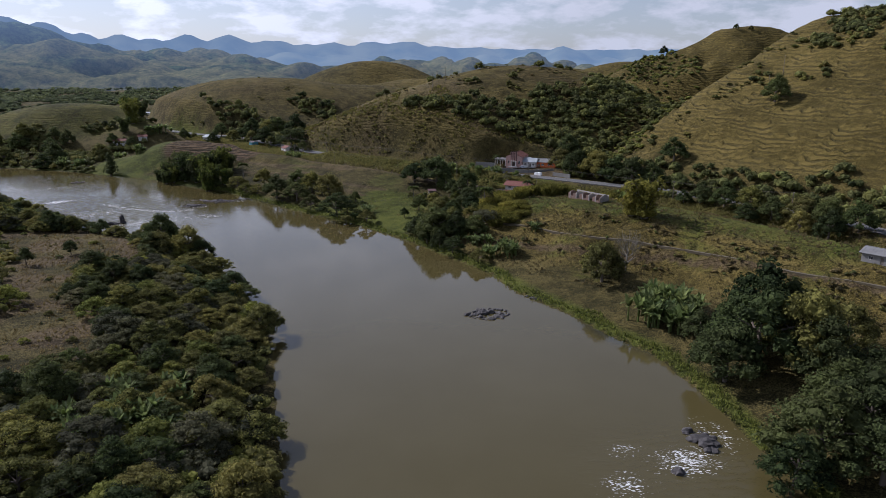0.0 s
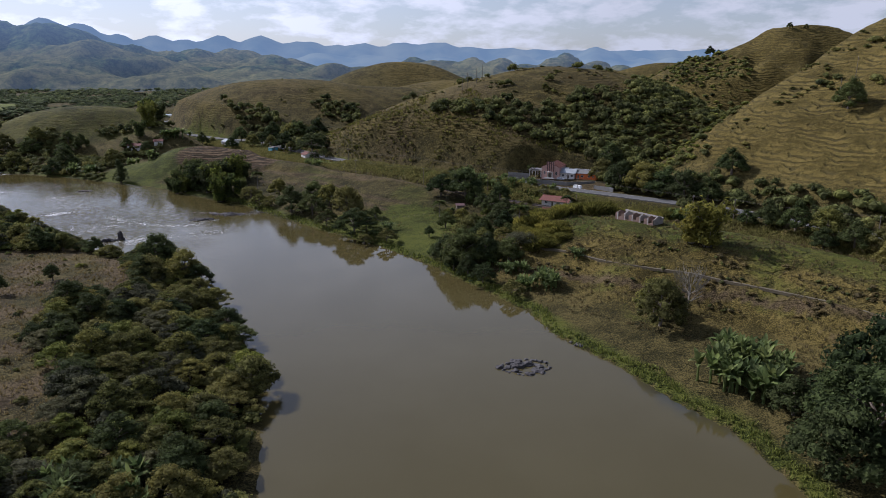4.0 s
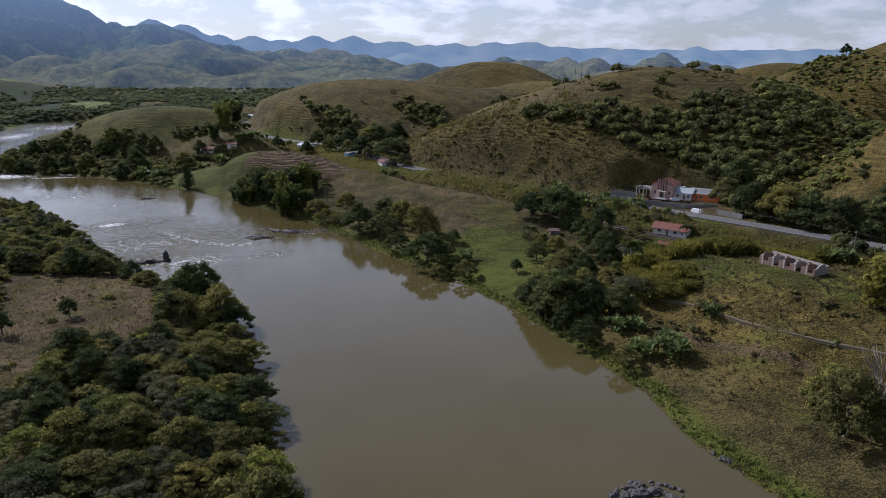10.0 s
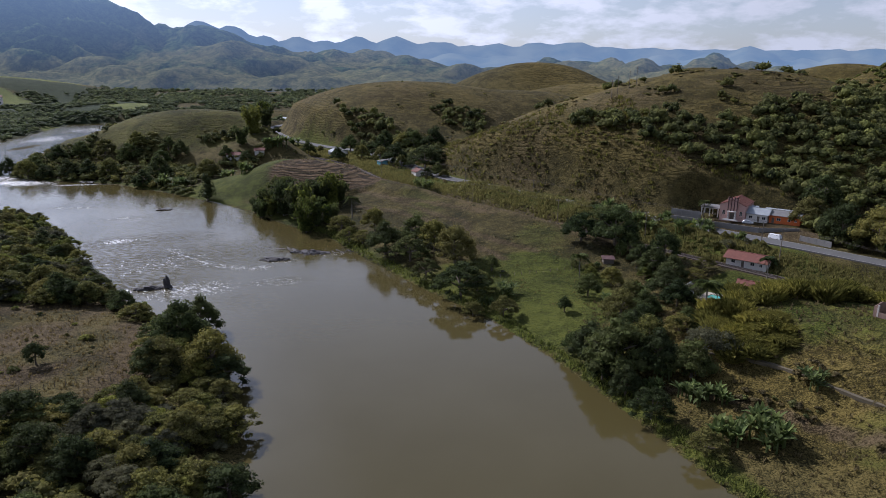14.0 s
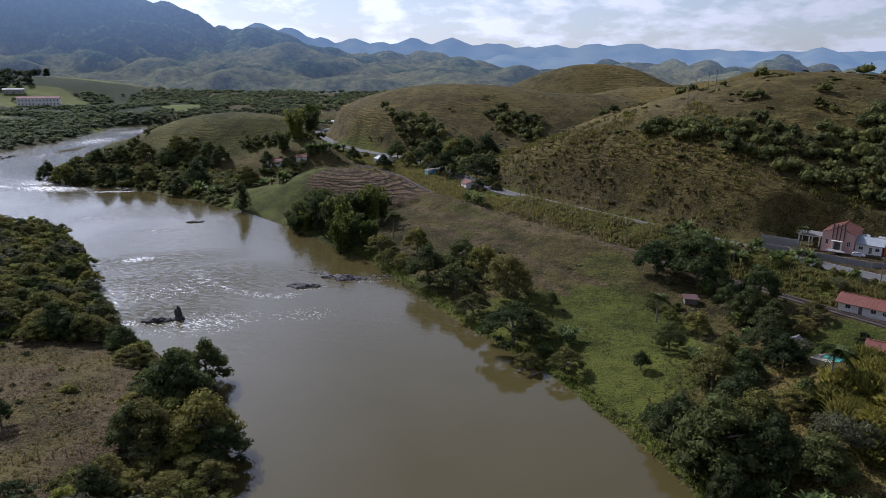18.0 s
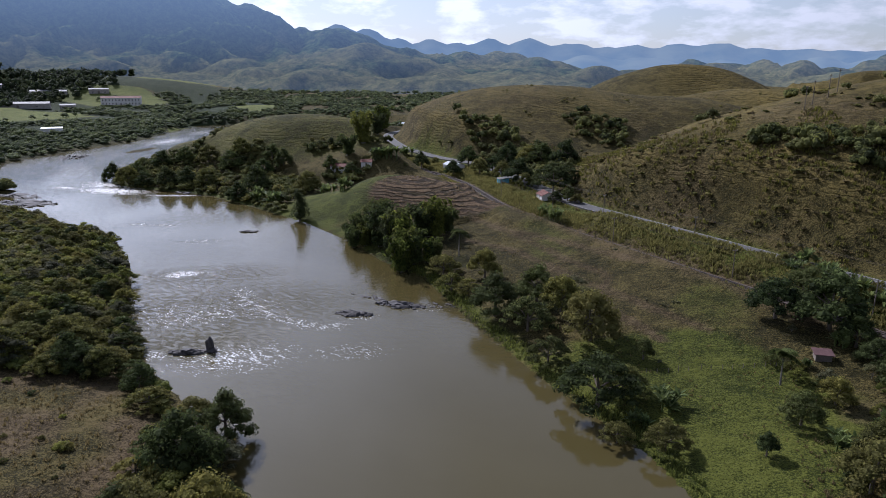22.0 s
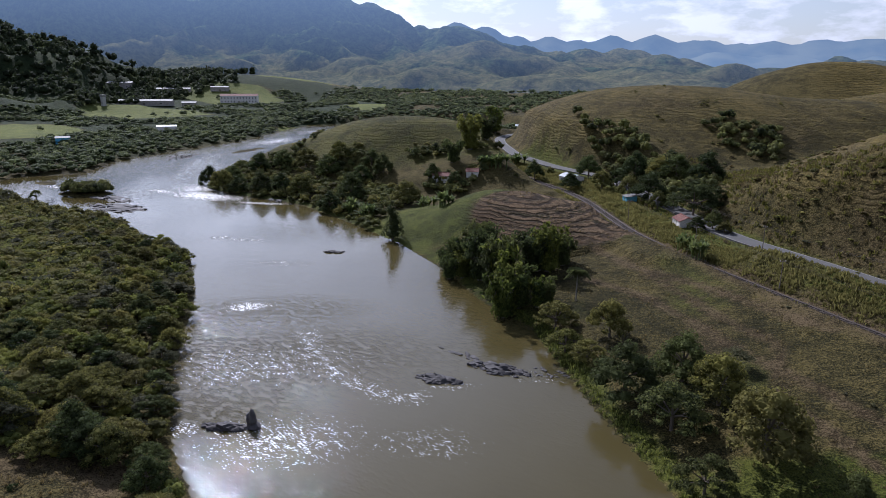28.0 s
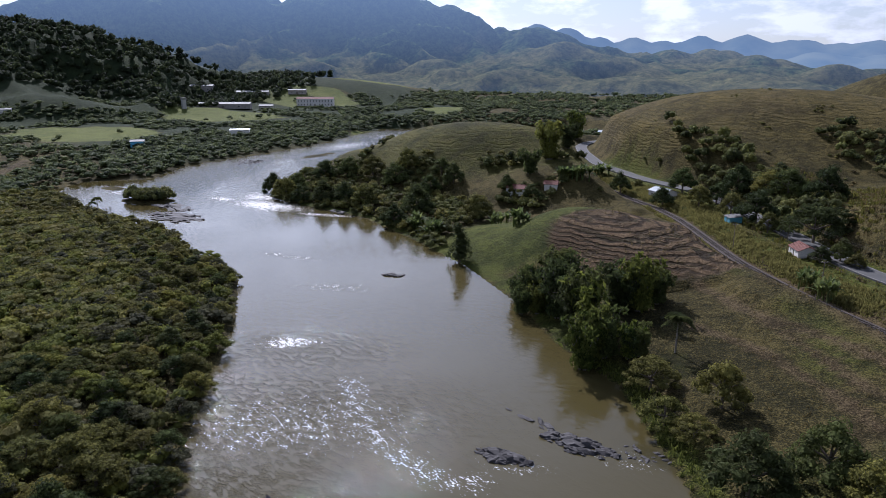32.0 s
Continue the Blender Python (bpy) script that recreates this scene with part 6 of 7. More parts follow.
path_m = plain("trodden_earth", (0.10, 0.08, 0.046), 0.95, 1.5, 0.25, bump=0.04)
WAY = [(14, 272), (22, 268), (29, 264), (36, 257), (44, 249), (57, 239), (66, 232), (75, 224), (88, 212), (99, 201), (111, 191), (121, 181), (140, 160)]
WAY = [(a[0] + (b_[0] - a[0]) * k / 4, a[1] + (b_[1] - a[1]) * k / 4) for a, b_ in zip(WAY, WAY[1:]) for k in range(4)]
mesh, _, _ = strip("footpath", [(x, y, rise(x, y)) for x, y in WAY], -0.5, 0.5, 0.2, path_m, 3.0)
tagged(new("footpath", mesh), "pale trodden footpath across the knoll", "path", kind="structure")

# chapel and its neighbours on their terrace
TURN, PAD = -23.0, 12.3
cu, cv = Vector((0.92, -0.39, 0)), Vector((0.39, 0.92, 0))


def on_pad(u, v, z=0.0):
    q = Vector((41.7, 397.5, PAD + z)) + cu * u + cv * v
    return q.x, q.y, q.z


chapel = house("chapel", "pink plastered chapel with dark upright fins and tiled roof", *on_pad(0, 0), TURN, 9.6, 13, 5.6, "gable", pink_m, tile_m, doors=[(0, 1.7, 2.6)],
               windows=[(-3.2, 1.0, 1.6, 1.7), (3.2, 1.0, 1.6, 1.7)], pitch=0.42, eave=0.25, category="chapel", ridge="y")
for k in range(4):
    solid("fin", [block(-1.75 + k * 1.1, -1.45 + k * 1.1, -0.55, 0.25, 3.3, 8.9)], dark_m, chapel, "dark upright concrete fin")
solid("facade_panel", [block(-2.1, 2.1, -0.22, -0.02, 3.2, 8.3)], pink_m, chapel)
solid("portal", [block(-1.5, -1.1, -1.3, -0.02, 0, 3.1), block(1.1, 1.5, -1.3, -0.02, 0, 3.1), block(-1.7, 1.7, -1.5, -0.02, 3.1, 3.3)], white_m, chapel, "white entrance porch")
for k in range(3):
    solid("step", [block(-2.4 - 0.3 * k, 2.4 + 0.3 * k, -1.8 - 0.35 * k, -1.4 - 0.35 * k, -0.2, 0.36 - 0.17 * k)], concrete_m, chapel)
house("house", "small house with blue and white walls and grey sheet roof", *on_pad(8.8, 1.5), TURN, 7.6, 8, 3.0, "gable", white_m, metal_roof_m, doors=[(0.6, 0.9, 2.1)], windows=[(-2.2, 1.3, 1.0, 1.1), (2.5, 1.2, 1.0, 1.1)], pitch=0.4, eave=0.6, group="chapel terrace houses")
blue = house("house", "blue-walled lean-to beside the chapel with a sheet roof", *on_pad(6.0, 4.0), TURN, 2.2, 6, 3.6, "shed", blue_m, metal_roof_m, windows=[(0, 0.9, 1.2, 0.9)], pitch=0.12, group="chapel terrace houses")
house("house", "bright orange house with a weathered grey roof", *on_pad(18.4, 3.0), TURN, 10.8, 8, 3.0, "gable", orange_m, old_roof_m, doors=[(-4.0, 0.9, 2.1)], windows=[(-2.0, 1.5, 1.0, 1.1), (1.6, 1.1, 1.1, 1.0), (3.9, 0.9, 1.2, 0.8)], pitch=0.34, eave=0.5, group="chapel terrace houses")
house("house", "long white annex behind the orange house", *on_pad(15.0, 9.8), TURN, 10, 5, 3.2, "shed", white_m, metal_roof_m, pitch=0.1, group="chapel terrace houses")
porch = thing("porch", "white arched porch with sheet roof beside the chapel", "porch", "", pose(*on_pad(-9.2, 2.5), 0, 0, TURN))
for a in (-3.2, 0, 3.2):
    for c in (0, 4.6):
        solid("post", [block(a - 0.18, a + 0.18, c, c + 0.36, -0.5, 2.8)], white_m, porch)
solid("beam", [block(-3.5, 3.5, 0, 0.36, 2.8, 3.2), block(-3.5, 3.5, 4.6, 4.96, 2.8, 3.2)], white_m, porch)
solid("roof_slope", roof_slope((-3.8, 5.3, 3.7), (3.8, 5.3, 3.7), (3.8, -0.4, 3.3), (-3.8, -0.4, 3.3), 0.12, 8), old_roof_m, porch)
house("house", "open dark shed under the trees behind the terrace", *on_pad(27, 14), TURN, 10, 6, 2.8, "gable", grey_m, old_roof_m, doors=[(-2, 2.4, 2.4), (2, 2.4, 2.4)], pitch=0.3)


def garden_wall(label, a, b_, z0, z1, high, mat, bays=8):
    """A masonry wall of panels between piers."""
    ob = thing("garden_wall", label, "wall", "garden walls")
    a, b_ = np.array(a, float), np.array(b_, float)
    d = (b_ - a) / np.linalg.norm(b_ - a)
    s = np.array([-d[1], d[0]])
    for k in range(bays):
        p, q = a + (b_ - a) * k / bays, a + (b_ - a) * (k + 1) / bays
        zp, zq = z0 + (z1 - z0) * k / bays, z0 + (z1 - z0) * (k + 1) / bays
        c = [(*(p - s * 0.09), zp - 1), (*(q - s * 0.09), zq - 1), (*(q + s * 0.09), zq - 1), (*(p + s * 0.09), zp - 1)]
        t = [(*(p - s * 0.09), zp + high), (*(q - s * 0.09), zq + high), (*(q + s * 0.09), zq + high), (*(p + s * 0.09), zp + high)]
        solid("panel", [(np.array(c + t), BOX_F)], mat, ob)
        r = p + d * 0.12
        solid("pier", [(np.array([(*(r + d * i * 0.16 + s * j * 0.16), zz) for zz in (zp - 1, zp + high + 0.12) for i, j in ((-1, -1), (1, -1), (1, 1), (-1, 1))]), BOX_F)], mat, ob)
    return ob


garden_wall("grey rendered wall beside the chapel yard", on_pad(-24, 1)[:2], on_pad(-11.5, -1)[:2], PAD - 0.6, PAD - 0.2, 1.8, grey_m, 6)
garden_wall("long grey retaining wall above the road", on_pad(-24, -5.5)[:2], on_pad(12, -9.5)[:2], 10.2, 10.4, 1.9, grey_m, 14)
garden_wall("grey retaining wall rising to the orange house", on_pad(12, -9.5)[:2], on_pad(25, -4)[:2], 10.4, 11.0, 1.9, grey_m, 6)
garden_wall("pale wall along the road beyond the van", (61, 374), (69, 366), 10.6, 10.8, 1.9, grey_m, 4)


def wheel(parent, x, y, r):
    a = np.linspace(0, 2 * math.pi, 15)[:-1]
    ring = [np.stack([r * k * np.cos(a), 0 * a + w, r * k * np.sin(a)], -1) for k, w in ((0.55, -0.1), (1, -0.1), (1, 0.1), (0.55, 0.1))]
    v = np.concatenate(ring)
    i = np.arange(14)
    f = np.concatenate([np.stack([i + 14 * k, (i + 1) % 14 + 14 * k, (i + 1) % 14 + 14 * (k + 1), i + 14 * (k + 1)], -1) for k in range(3)])
    ty = part("wheel", quick_mesh("wheel", v, f, [tyre_m]), parent, "", pose(x, y, r))
    rv = np.concatenate([np.stack([r * 0.56 * np.cos(a), 0 * a - 0.07, r * 0.56 * np.sin(a)], -1), np.stack([r * 0.56 * np.cos(a), 0 * a + 0.07, r * 0.56 * np.sin(a)], -1)])
    rf = [(k, (k + 1) % 14, 14 + (k + 1) % 14, 14 + k) for k in range(14)] + [(0, k, k + 1, k + 1) for k in range(1, 13)] + [(14, 14 + k, 15 + k, 15 + k) for k in range(1, 13)]
    part("rim", quick_mesh("rim", rv, np.array(rf), [rim_m]), ty)


def vehicle(name, label, m, outline, glass, wide, mat, wheels, r):
    """A car or van: a body drawn as its side outline, narrowed above the waist, with panes, bumpers and wheels."""
    ob = thing(name, label, name, "", m)
    o = np.array(outline)
    n_ = len(o)
    waist = 0.55 * o[:, 1].max()
    half = np.where(o[:, 1] > waist, wide / 2 * 0.86, wide / 2)
    v = np.concatenate([np.stack([o[:, 0], -half, o[:, 1]], -1), np.stack([o[:, 0], half, o[:, 1]], -1)])
    bm = bmesh.new()
    bv = [bm.verts.new(p) for p in v]
    bm.faces.new(bv[:n_])
    bm.faces.new(bv[n_:][::-1])
    for k in range(n_):
        j = (k + 1) % n_
        bm.faces.new((bv[j], bv[k], bv[n_ + k], bv[n_ + j]))
    bmesh.ops.bevel(bm, geom=bm.edges[:], offset=0.05, segments=1, affect="EDGES")
    part("body", (bm, mat), ob)
    for g in glass:
        for sgn in (-1, 1):
            y = sgn * (wide / 2 * 0.86 + 0.012)
            part("side_window", quick_mesh("side_window", [(x, y, z) for x, z in g] + [(x, y - sgn * 0.03, z) for x, z in g], np.array([(0, 1, 2, 3), (4, 5, 6, 7), (0, 1, 5, 4), (1, 2, 6, 5), (2, 3, 7, 6), (3, 0, 4, 7)]), [glass_m]), ob)
    for x in (o[:, 0].min() - 0.06, o[:, 0].max() - 0.04):
        solid("bumper", [block(x, x + 0.1, -wide * 0.46, wide * 0.46, 0.35, 0.55)], grey_m, ob)
    for x in wheels:
        for sgn in (-1, 1):
            wheel(ob, x, sgn * (wide / 2 - 0.08), r)
    return ob


VX, VY = 53.0, 375.0
vehicle("van", "white rounded van parked beside the road", pose(VX, VY, 10.35, 0, 0, -40), [(-2.2, 0.45), (2.2, 0.45), (2.3, 1.0), (2.1, 1.25), (1.75, 1.95), (-1.9, 1.97), (-2.2, 1.3)],
        [[(-1.8, 1.3), (-0.75, 1.3), (-0.75, 1.8), (-1.75, 1.8)], [(-0.6, 1.3), (0.45, 1.3), (0.45, 1.8), (-0.6, 1.8)], [(0.6, 1.3), (1.85, 1.3), (1.6, 1.8), (0.6, 1.8)]], 1.75, car_white_m, (-1.35, 1.35), 0.34)
vehicle("car", "silver hatchback parked in the chapel yard", pose(*on_pad(7.2, -5.2, 0.1), 0, 0, -20), [(-1.9, 0.35), (1.9, 0.35), (1.95, 0.75), (1.1, 0.92), (0.45, 1.42), (-1.2, 1.45), (-1.85, 0.95)],
        [[(-1.4, 0.95), (-0.35, 0.95), (-0.35, 1.36), (-1.1, 1.36)], [(-0.25, 0.95), (0.85, 0.95), (0.42, 1.36), (-0.25, 1.36)]], 1.65, car_grey_m, (-1.2, 1.2), 0.3)

# house with the red roof, garden and pool
house("house", "white garden house with a long red clay-tile roof", 38, 344, rise(38, 344) + 0.2, -28, 12.5, 7, 2.7, "gable", white_m, tile_m, doors=[(-1, 0.9, 2.1)], windows=[(-4, 1.3, 1, 1.1), (2, 1.3, 1, 1.1), (4.6, 0.9, 1, 1.0)], pitch=0.4, eave=0.9)
house("garden_hut", "tiny white garden hut with pitched roof", 17.5, 320, rise(17.5, 320), -30, 2.6, 2.8, 2.4, "gable", white_m, old_roof_m, doors=[(0, 0.8, 1.9)], pitch=0.6, category="hut", ridge="y")
house("shed", "low open farm shed with dark roof at the meadow's edge", -5, 344, rise(-5, 344), 10, 3.4, 2.6, 1.5, "shed", wood_m, dark_m, doors=[(-0.6, 1.4, 1.3)], pitch=0.15, category="shed")
PZ = rise(25.5, 311) + 0.3
pool = thing("swimming_pool", "small turquoise swimming pool with a pale paved deck", "pool", "", pose(25.5, 311.5, PZ, 0, 0, -30))
solid("deck", [block(-5, -3.2, -3.4, 3.4, -1.6, 0), block(3.2, 5, -3.4, 3.4, -1.6, 0), block(-3.2, 3.2, -3.4, -1.9, -1.6, 0), block(-3.2, 3.2, 1.9, 3.4, -1.6, 0)], plain("beige_paving", (0.36, 0.31, 0.24), 0.9, 2.0, 0.2), pool)
solid("basin", [block(-3.2, 3.2, -1.9, 1.9, -1.6, -1.2)], turquoise_m, pool)
solid("water", [block(-3.19, 3.19, -1.89, 1.89, -1.19, -0.15)], pool_m, pool, "clear turquoise water")
house("pool_house", "pool house with red clay-tile roof and white posts", 32.5, 301.5, rise(32.5, 301.5), -20, 9, 5, 2.5, "gable", white_m, tile_m, doors=[(-2.5, 2.0, 2.1), (0.5, 2.0, 2.1)], pitch=0.4, eave=0.7, category="house")

# roofless ruin on the knoll
ruin = thing("ruin", "roofless ruined brick and plaster building in grass", "ruin", "", pose(56.4, 281.0, 17.3, 0, 0, math.degrees(math.atan2(-14.6, 11.4))))
L_, D_, H_ = 16.5, 5.6, 2.4
solid("front_wall", wall_pieces(0, L_, -D_, -D_ + 0.25, -1.5, H_ - 0.5, [(k * 3.3 + 1.0, k * 3.3 + 2.7, 0.1 if k % 2 else 0.7, H_ - 0.5) for k in range(5)]), brick_m, ruin)
solid("back_wall", wall_pieces(0, L_, -0.25, 0, -1.5, H_, [(k * 3.3 + 1.2, k * 3.3 + 2.3, 0.9, 2.0) for k in range(5)]), stain_m, ruin)
for k in range(6):
    x = min(k * 3.3, L_ - 0.25)
    solid("cross_wall", [block(x, x + 0.25, -D_ + 0.25, -0.25, -1.5, H_ - 0.6), (np.array([(x, -D_ + 0.25, H_ - 0.6), (x + 0.25, -D_ + 0.25, H_ - 0.6), (x + 0.25, -0.25, H_ - 0.6), (x, -0.25, H_ - 0.6),
          (x, -D_ / 2 - 0.3, H_ + (0.6 if k == 5 else 0.1)), (x + 0.25, -D_ / 2 - 0.3, H_ + (0.6 if k == 5 else 0.1)), (x + 0.25, -D_ / 2 + 0.9, H_ + (0.6 if k == 5 else -0.2)), (x, -D_ / 2 + 0.9, H_ + (0.6 if k == 5 else -0.2))]), BOX_F)], stain_m if k % 2 else brick_m, ruin)
for k in range(5):
    solid("pillar", [block(k * 3.3 + 1.0 - 0.18, k * 3.3 + 1.0 + 0.18, -D_ - 0.05, -D_ + 0.3, -0.5, H_ - 0.2)], stain_m, ruin)

# houses along the road
FAR = "houses along the far road"
house("house", "house with pale blue-grey sheet roof by the road", -190, 556, rise(-190, 556), -30, 11, 8, 3.0, "gable", white_m, metal_roof_m, doors=[(1, 0.9, 2.1)], windows=[(-3, 1.2, 1, 1), (4, 1.2, 1, 1)], pitch=0.35, group=FAR)
house("house", "white cottage with red tile roof beside the road", -113, 486, rise(-113, 486), -55, 7.5, 6, 2.6, "gable", white_m, tile_m, doors=[(0, 0.9, 2.1)], windows=[(-2.4, 1.0, 1, 1)], pitch=0.45, group=FAR)
house("house", "turquoise hut among roadside trees", -146, 522, rise(-146, 522), -50, 5, 5, 2.5, "shed", turquoise_m, old_roof_m, doors=[(0, 0.9, 2.0)], pitch=0.12, group=FAR)
house("house", "red-roofed white house among the headland's trees", -242, 514, rise(-242, 514), 10, 9, 6, 2.7, "gable", white_m, tile_m, doors=[(0, 0.9, 2.1)], windows=[(-3, 1.1, 1, 1), (3, 1.1, 1, 1)], pitch=0.4, group=FAR)
house("house", "small white house with tile roof behind banana plants", -228, 523, rise(-228, 523), 25, 6, 6, 2.7, "gable", white_m, tile_m, doors=[(0, 0.9, 2.1)], pitch=0.4, group=FAR)
house("barn", "long low barn with white sheet roof", -330, 785, rise(-330, 785), 8, 34, 9, 3.6, "shed", white_m, metal_roof_m, doors=[(-10, 3, 3), (6, 3, 3)], pitch=0.08, category="barn", group="valley barns")
house("barn", "long low barn with grey-white sheet roof in a field", -385, 800, rise(-385, 800), 8, 30, 9, 3.2, "shed", white_m, metal_roof_m, doors=[(-8, 3, 3), (8, 3, 3)], pitch=0.08, category="barn", group="valley barns")
house("house", "lone white house on the saddle between hills", -113, 921, rise(-113, 921), 0, 9, 8, 4, "gable", white_m, tile_m, windows=[(-2, 1.2, 1, 1.2), (2, 1.2, 1, 1.2)], group=FAR)
house("house", "grey sheet-roofed house beyond the knoll", 127, 189, rise(127, 189), -50, 11, 8, 2.8, "gable", grey_m, old_roof_m, doors=[(0, 0.9, 2.1)], windows=[(-3, 1.2, 1, 1)], pitch=0.25, eave=0.7)
house("house", "sky-blue house among the valley trees", -594, 506, rise(-594, 506), 55, 10, 8, 5, "gable", plain("sky_blue_paint", (0.12, 0.42, 0.62), 0.8, 1.0, 0.12), old_roof_m, doors=[(0, 1, 2.1)], windows=[(-3, 1.2, 1, 1.2), (3, 1.2, 1, 1.2)], group="valley farm")
house("shed", "pale-roofed shed among the valley trees", -612, 612, rise(-612, 612) + 1.5, 50, 17, 7, 3.5, "shed", white_m, metal_roof_m, doors=[(0, 3, 2.6)], pitch=0.1, category="shed", group="valley farm")
house("house", "white farmhouse at the field's edge", -900, 515, rise(-900, 515), 70, 14, 9, 5, "gable", white_m, old_roof_m, windows=[(-4, 1.4, 1.2, 1.5), (0, 1.4, 1.2, 1.5), (4, 1.4, 1.2, 1.5)], group="valley farm")
mansion = house("mansion", "large white two-storey farm mansion with rows of windows", -812, 868, rise(-812, 868), 42, 50, 16, 10, "gable", white_m, tile_m, doors=[(0, 2, 3)],
                windows=[(-22.5 + 4.1 * k, 1.5, 6.2, 2.2) for k in range(12)] + [(-22.5 + 4.1 * k, 1.5, 1.4, 2.2) for k in range(12) if k not in (5, 6)], pitch=0.3, category="mansion")
for x, y, w_, d_, h_, lab in ((-930, 850, 46, 12, 6, "long white farm building with grey roof"), (-985, 800, 36, 12, 7, "white stable block with grey roof"), (-868, 760, 70, 14, 5, "long dark-roofed stable in the fields"), (-830, 800, 18, 10, 5, "small farm building with pale roof"), (-890, 900, 26, 10, 6, "white outbuilding near the mansion")):
    house("farm_building", lab, x, y, rise(x, y), 45, w_, d_, h_, "gable", stain_m, old_roof_m, doors=[(0, 3, 3)], windows=[(-w_ * 0.3, 2, 1.2, 1.5), (w_ * 0.3, 2, 1.2, 1.5)], pitch=0.3, category="farm building", group="valley farm")
tower = thing("water_tower", "small grey tower standing in the fields", "tower", "", pose(-862, 702, rise(-862, 702)))
solid("shaft", [block(-2.2, 2.2, -2.2, 2.2, -1, 11)], concrete_m, tower)
solid("cap", [block(-2.8, 2.8, -2.8, 2.8, 11, 13.5)], grey_m, tower)


# poles and lines
def pole(x, y, z, high, turn, label="weathered utility pole with crossarm", arm=1.8, group="utility poles"):
    ob = thing("utility_pole", label, "utility pole", group, pose(x, y, z, 0, 0, turn))
    part("shaft", quick_mesh("shaft", *tube([(0, 0, -1), (0, 0, high)], [0.17, 0.11], 7), [wood_m]), ob)
    solid("crossarm", [block(-arm / 2, arm / 2, -0.07, 0.07, high - 0.6, high - 0.45)], wood_m, ob)
    for k in (-0.9, 0, 0.9):
        solid("insulator", [block(k * arm / 2 - 0.06, k * arm / 2 + 0.06, -0.06, 0.06, high - 0.45, high - 0.2)], concrete_m, ob)


def wires(label, tops, sag):
    ob = thing("power_line", label, "power line")
    for p, q in zip(tops, tops[1:]):
        p, q = np.array(p, float), np.array(q, float)
        s = np.array([-(q - p)[1], (q - p)[0], 0])
        s /= np.linalg.norm(s)
        for off in (-0.8, 0.8):
            part("wire", quick_mesh("wire", *tube([p + (q - p) * u + s * off - (0, 0, sag * 4 * u * (1 - u)) for u in np.linspace(0, 1, 7)], [0.022] * 7, 3), [steel_m]), ob)


RAIL_POLES = [(-133, 489), (-98, 454), (-68, 429), (-26, 398), (8, 374)]
for x, y in RAIL_POLES:
    pole(x, y, rise(x, y), 9.5, 40, group="railway poles")
wires("thin wires slung between the railway poles", [(x, y, rise(x, y) + 9.2) for x, y in RAIL_POLES], 0.8)
ROAD_POLES = [(-119, 503), (-78, 461), (-40, 432), (46, 363), (92, 317), (105, 306), (140, 268)]
for x, y in ROAD_POLES:
    pole(x, y, rise(x, y), 9.0, 45, "dark wooden roadside utility pole", 1.6, "roadside poles")
pole(48.5, 347, rise(48.5, 347), 11, 45, "tall dark pole beside the level crossing", 1.8, "roadside poles")
wires("wires slung along the roadside poles", [(x, y, rise(x, y) + 8.7) for x, y in ROAD_POLES], 0.9)
HILL_POLES = [(-7, 490), (-4, 497), (2, 506), (6, 516)]
for x, y in HILL_POLES:
    pole(x, y, rise(x, y), 9.5, 60, "tall twin pylon pole on the hill's shoulder", 2.2, "hill pylons")
for x, y in ((172, 370), (186, 385)):
    pole(x, y, rise(x, y), 10.5, 60, "slim pole standing on the tawny slope", 1.2, "slope poles")


def fence(label, a, b_, count, high=1.2):
    ob = thing("fence", label, "fence", "field fences")
    tops = []
    for k in range(count):
        u = k / (count - 1)
        x, y = a[0] + (b_[0] - a[0]) * u + rng.uniform(-0.2, 0.2), a[1] + (b_[1] - a[1]) * u + rng.uniform(-0.2, 0.2)
        z, h = rise(x, y), high * rng.uniform(0.85, 1.15)
        part("post", quick_mesh("post", *tube([(x, y, z - 0.3), (x + rng.uniform(-0.08, 0.08), y, z + h)], [0.09, 0.07], 5), [wood_m]), ob)
        tops.append((x, y, z + h))
    for drop in (0.15, 0.55):
        part("wire", quick_mesh("wire", *tube([(x, y, z - drop) for x, y, z in tops], [0.015] * len(tops), 3), [steel_m]), ob)


fence("wooden posts with wire across the green meadow", (-46, 325), (-8, 342), 18)
fence("rough post and wire fence across the clearing", (-136, 212), (-110, 231), 16, 1.4)
fence("line of posts beside the railway pasture", (-95, 430), (-25, 382), 22)
post_ob = thing("post", "single weathered post on the knoll", "post", "", pose(74, 252, rise(74, 252)))
part("shaft", quick_mesh("shaft", *tube([(0, 0, -0.5), (0, 0, 2.2)], [0.14, 0.11], 6), [wood_m]), post_ob)

# rocks in the river
rock_m = plain("river_rock", (0.045, 0.039, 0.036), 0.8, 1.2, 0.5, bump=0.08)
ROCKS = []
for k in range(6):
    bm = bmesh.new()
    bmesh.ops.create_icosphere(bm, subdivisions=2, radius=1.0)
    for v in bm.verts:
        q = v.co * 1.7 + Vector((k * 9.1, 0, 0))
        v.co *= 1 + 0.42 * noise.noise(q) + 0.34 * noise.noise(q * 2.7)
        if k % 2:
            v.co.z = round(v.co.z * 3) / 3 * 0.6 + v.co.z * 0.4
    mesh = bpy.data.meshes.new("rock")
    bm.to_mesh(mesh)
    bm.free()
    mesh.materials.append(rock_m)
    ROCKS.append(mesh)


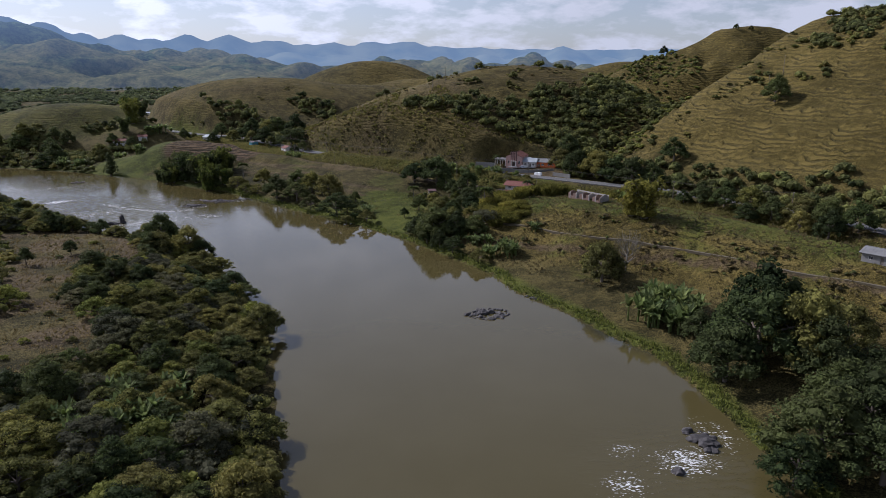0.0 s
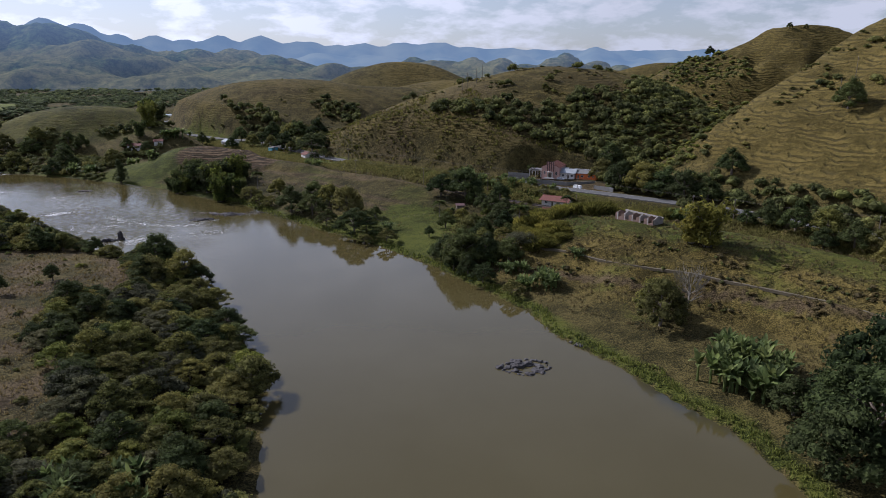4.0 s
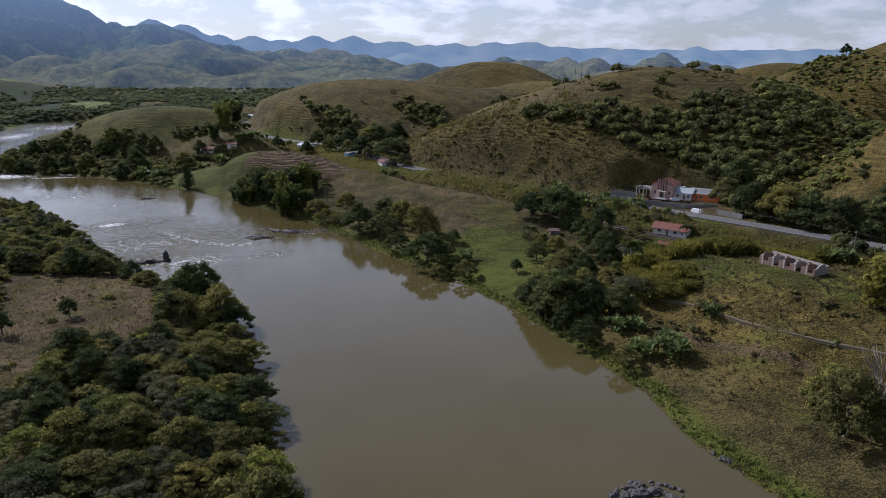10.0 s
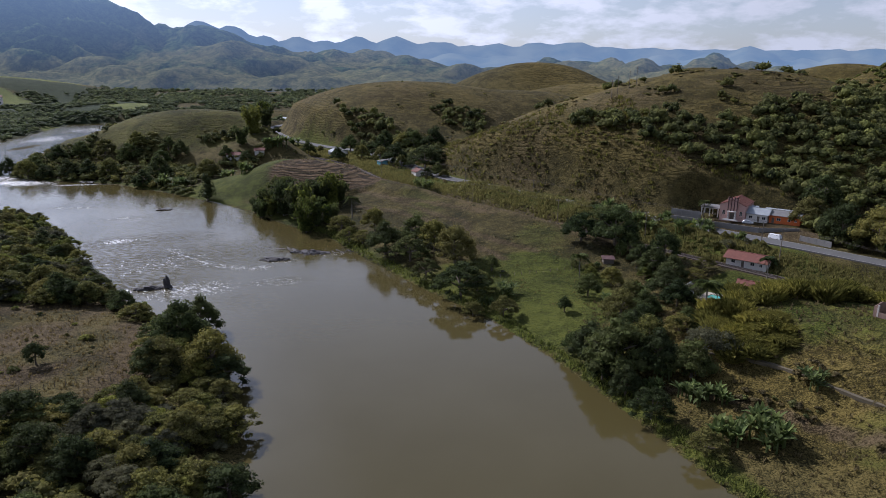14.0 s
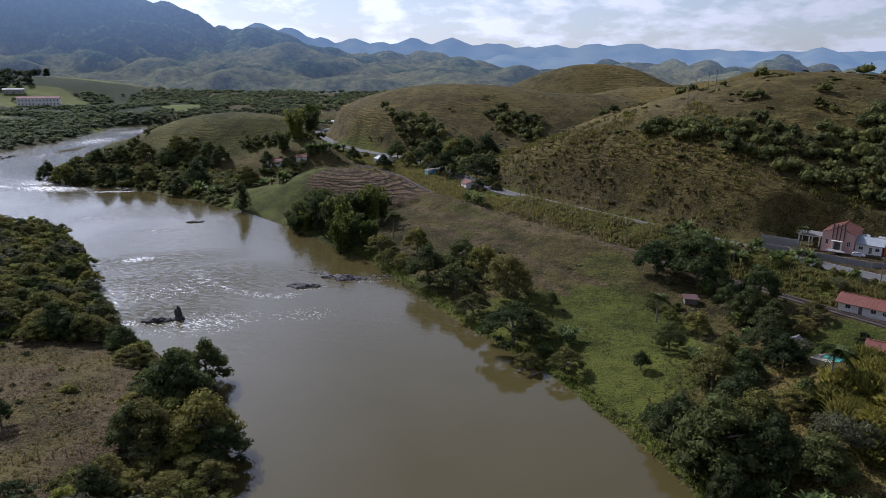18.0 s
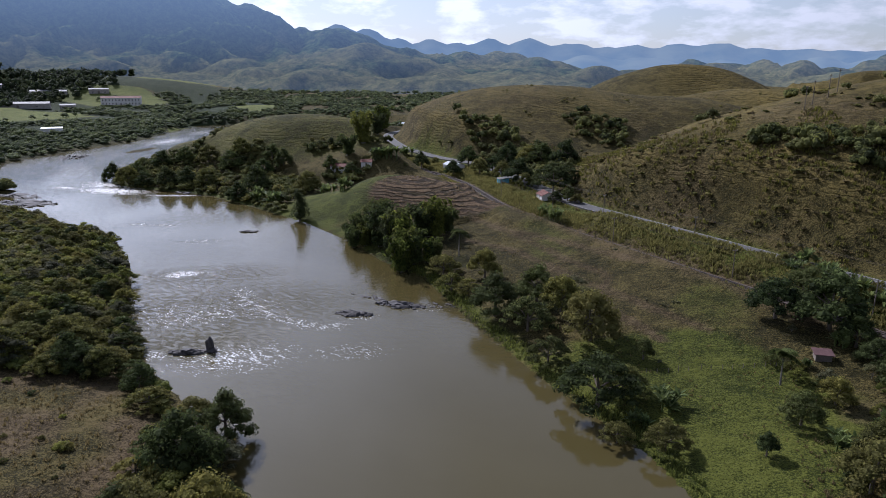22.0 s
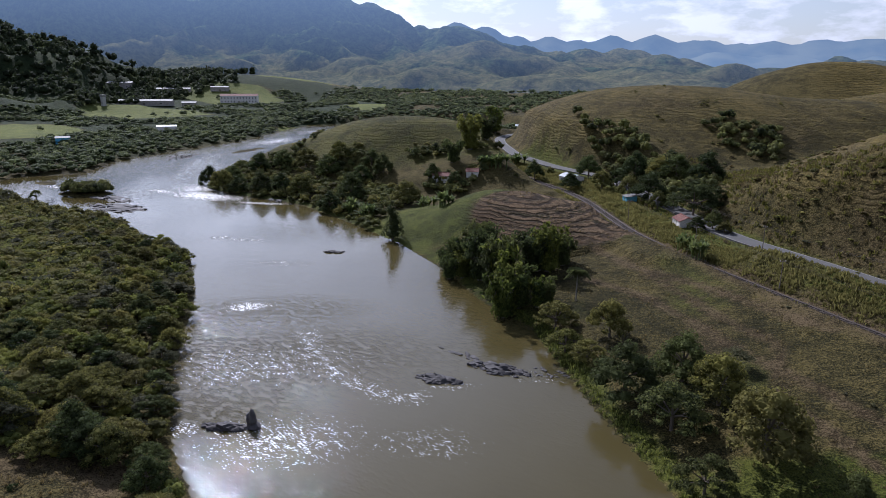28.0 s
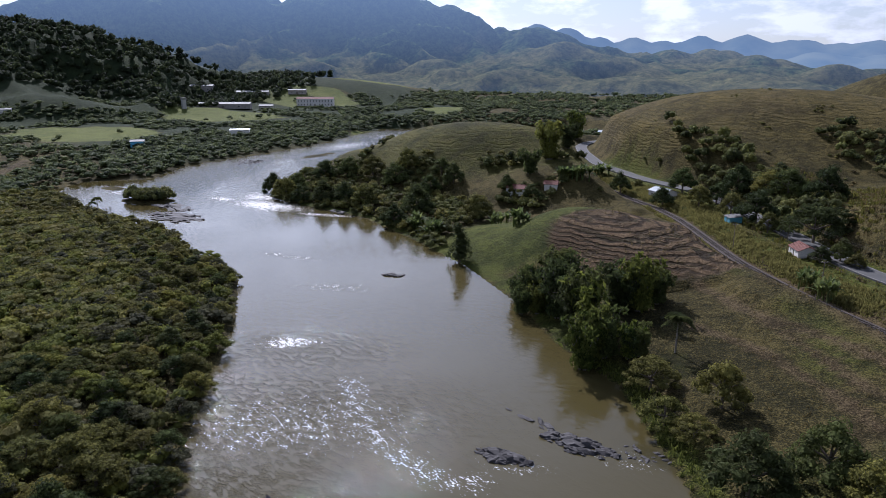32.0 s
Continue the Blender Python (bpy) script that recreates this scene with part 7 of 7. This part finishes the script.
def rocks(name, label, cx, cy, spread_x, spread_y, turn, count, small, large, long=1.6, flat=0.45, group="river rocks", lie=None, sink=0.25):
    """A ledge or pile of stones lying in the water, each stone a part."""
    ob = thing(name, label, "rocks", group, pose(cx, cy, 0, 0, 0, turn))
    for k in range(count):
        a, d = rng.uniform(0, 6.28), math.sqrt(rng.uniform())
        s = small + (large - small) * rng.uniform() ** 2.2 * (1.2 - d * 0.7)
        m = pose(math.cos(a) * d * spread_x, math.sin(a) * d * spread_y, s * flat * (0.35 - sink), rng.uniform(-12, 12), rng.uniform(-12, 12), (lie if lie is not None else rng.uniform(0, 360)) + rng.uniform(-18, 18))
        part("rock", ROCKS[int(rng.integers(6))], ob, "", m @ Matrix.Diagonal((s * long, s, s * flat * rng.uniform(0.8, 1.5), 1)))
    return ob


rocks("rock_pile", "low pile of dark broken stones in midstream", 13.3, 186, 6.4, 4.6, 15, 70, 0.3, 1.25, 1.3, 0.6)
rocks("rock_pile", "dark stones breaking the rapids near the bank", 51, 117, 2.6, 5.0, 20, 26, 0.35, 1.5, 1.3, 0.6)
rocks("boulder", "pinkish boulder in white water", 42.5, 107, 0.9, 0.5, 0, 5, 0.6, 1.9, 1.2, 0.7)
rocks("rock_pile", "small stones at the grassy bank's edge", 29, 200, 3.2, 1.0, -40, 16, 0.3, 0.9, 1.4, 0.6)
rocks("rock_ledge", "dark slanted rock ledge in the stream", -125.5, 338.5, 5.4, 2.0, 12, 60, 0.3, 1.3, 1.7, 0.6, lie=10)
rocks("rock_ledge", "long broken rock ledge reaching to the bank", -117, 351, 7.5, 3.0, 5, 80, 0.3, 1.3, 1.8, 0.6, lie=5)
rocks("rock_ledge", "scattered low rocks just above the water", -127, 352, 9, 2.5, -10, 12, 0.25, 0.9, 2.6, 0.4, lie=-10)
rocks("rock_ledge", "low wet rocks between ledge and bank", -106, 356, 5, 2.6, 10, 16, 0.25, 0.7, 2.0, 0.4)
rocks("rock_ledge", "dark flat ledge with an upright stone", -148.5, 297.5, 4.6, 1.3, 28, 44, 0.3, 1.4, 1.6, 0.65, lie=0)
stand = thing("standing_stone", "upright dark stone standing in the stream", "rock", "river rocks", pose(-144.3, 300.2, 0))
part("rock", ROCKS[2], stand, "", pose(0, 0, 1.6) @ Matrix.Diagonal((1.0, 0.9, 2.4, 1)))
part("rock", ROCKS[4], stand, "", pose(0.3, 0.2, 0.3) @ Matrix.Diagonal((1.4, 1.2, 0.8, 1)))
rocks("rock_ledge", "small dark rocks breaking the surface upstream", -219, 407, 3.6, 0.8, 25, 9, 0.4, 1.6, 2.0, 0.4)
rocks("rock_shelf", "broad shelf of flat pinkish rocks in the river bend", -362, 407, 17, 8, 10, 80, 0.6, 2.8, 2.4, 0.3, lie=5)
rocks("rock_shelf", "flat rocks near the wooded islet", -385, 418, 17, 6, 0, 46, 0.5, 2.2, 2.4, 0.3, lie=0)
rocks("rock_ledge", "dark rocks below the headland rapids", -310, 465, 9, 2.0, 0, 26, 0.4, 1.6, 1.8, 0.5)
rocks("rock_ledge", "low rocks across the upper channel", -498, 545, 10, 18, 20, 40, 0.5, 1.8, 1.8, 0.35)
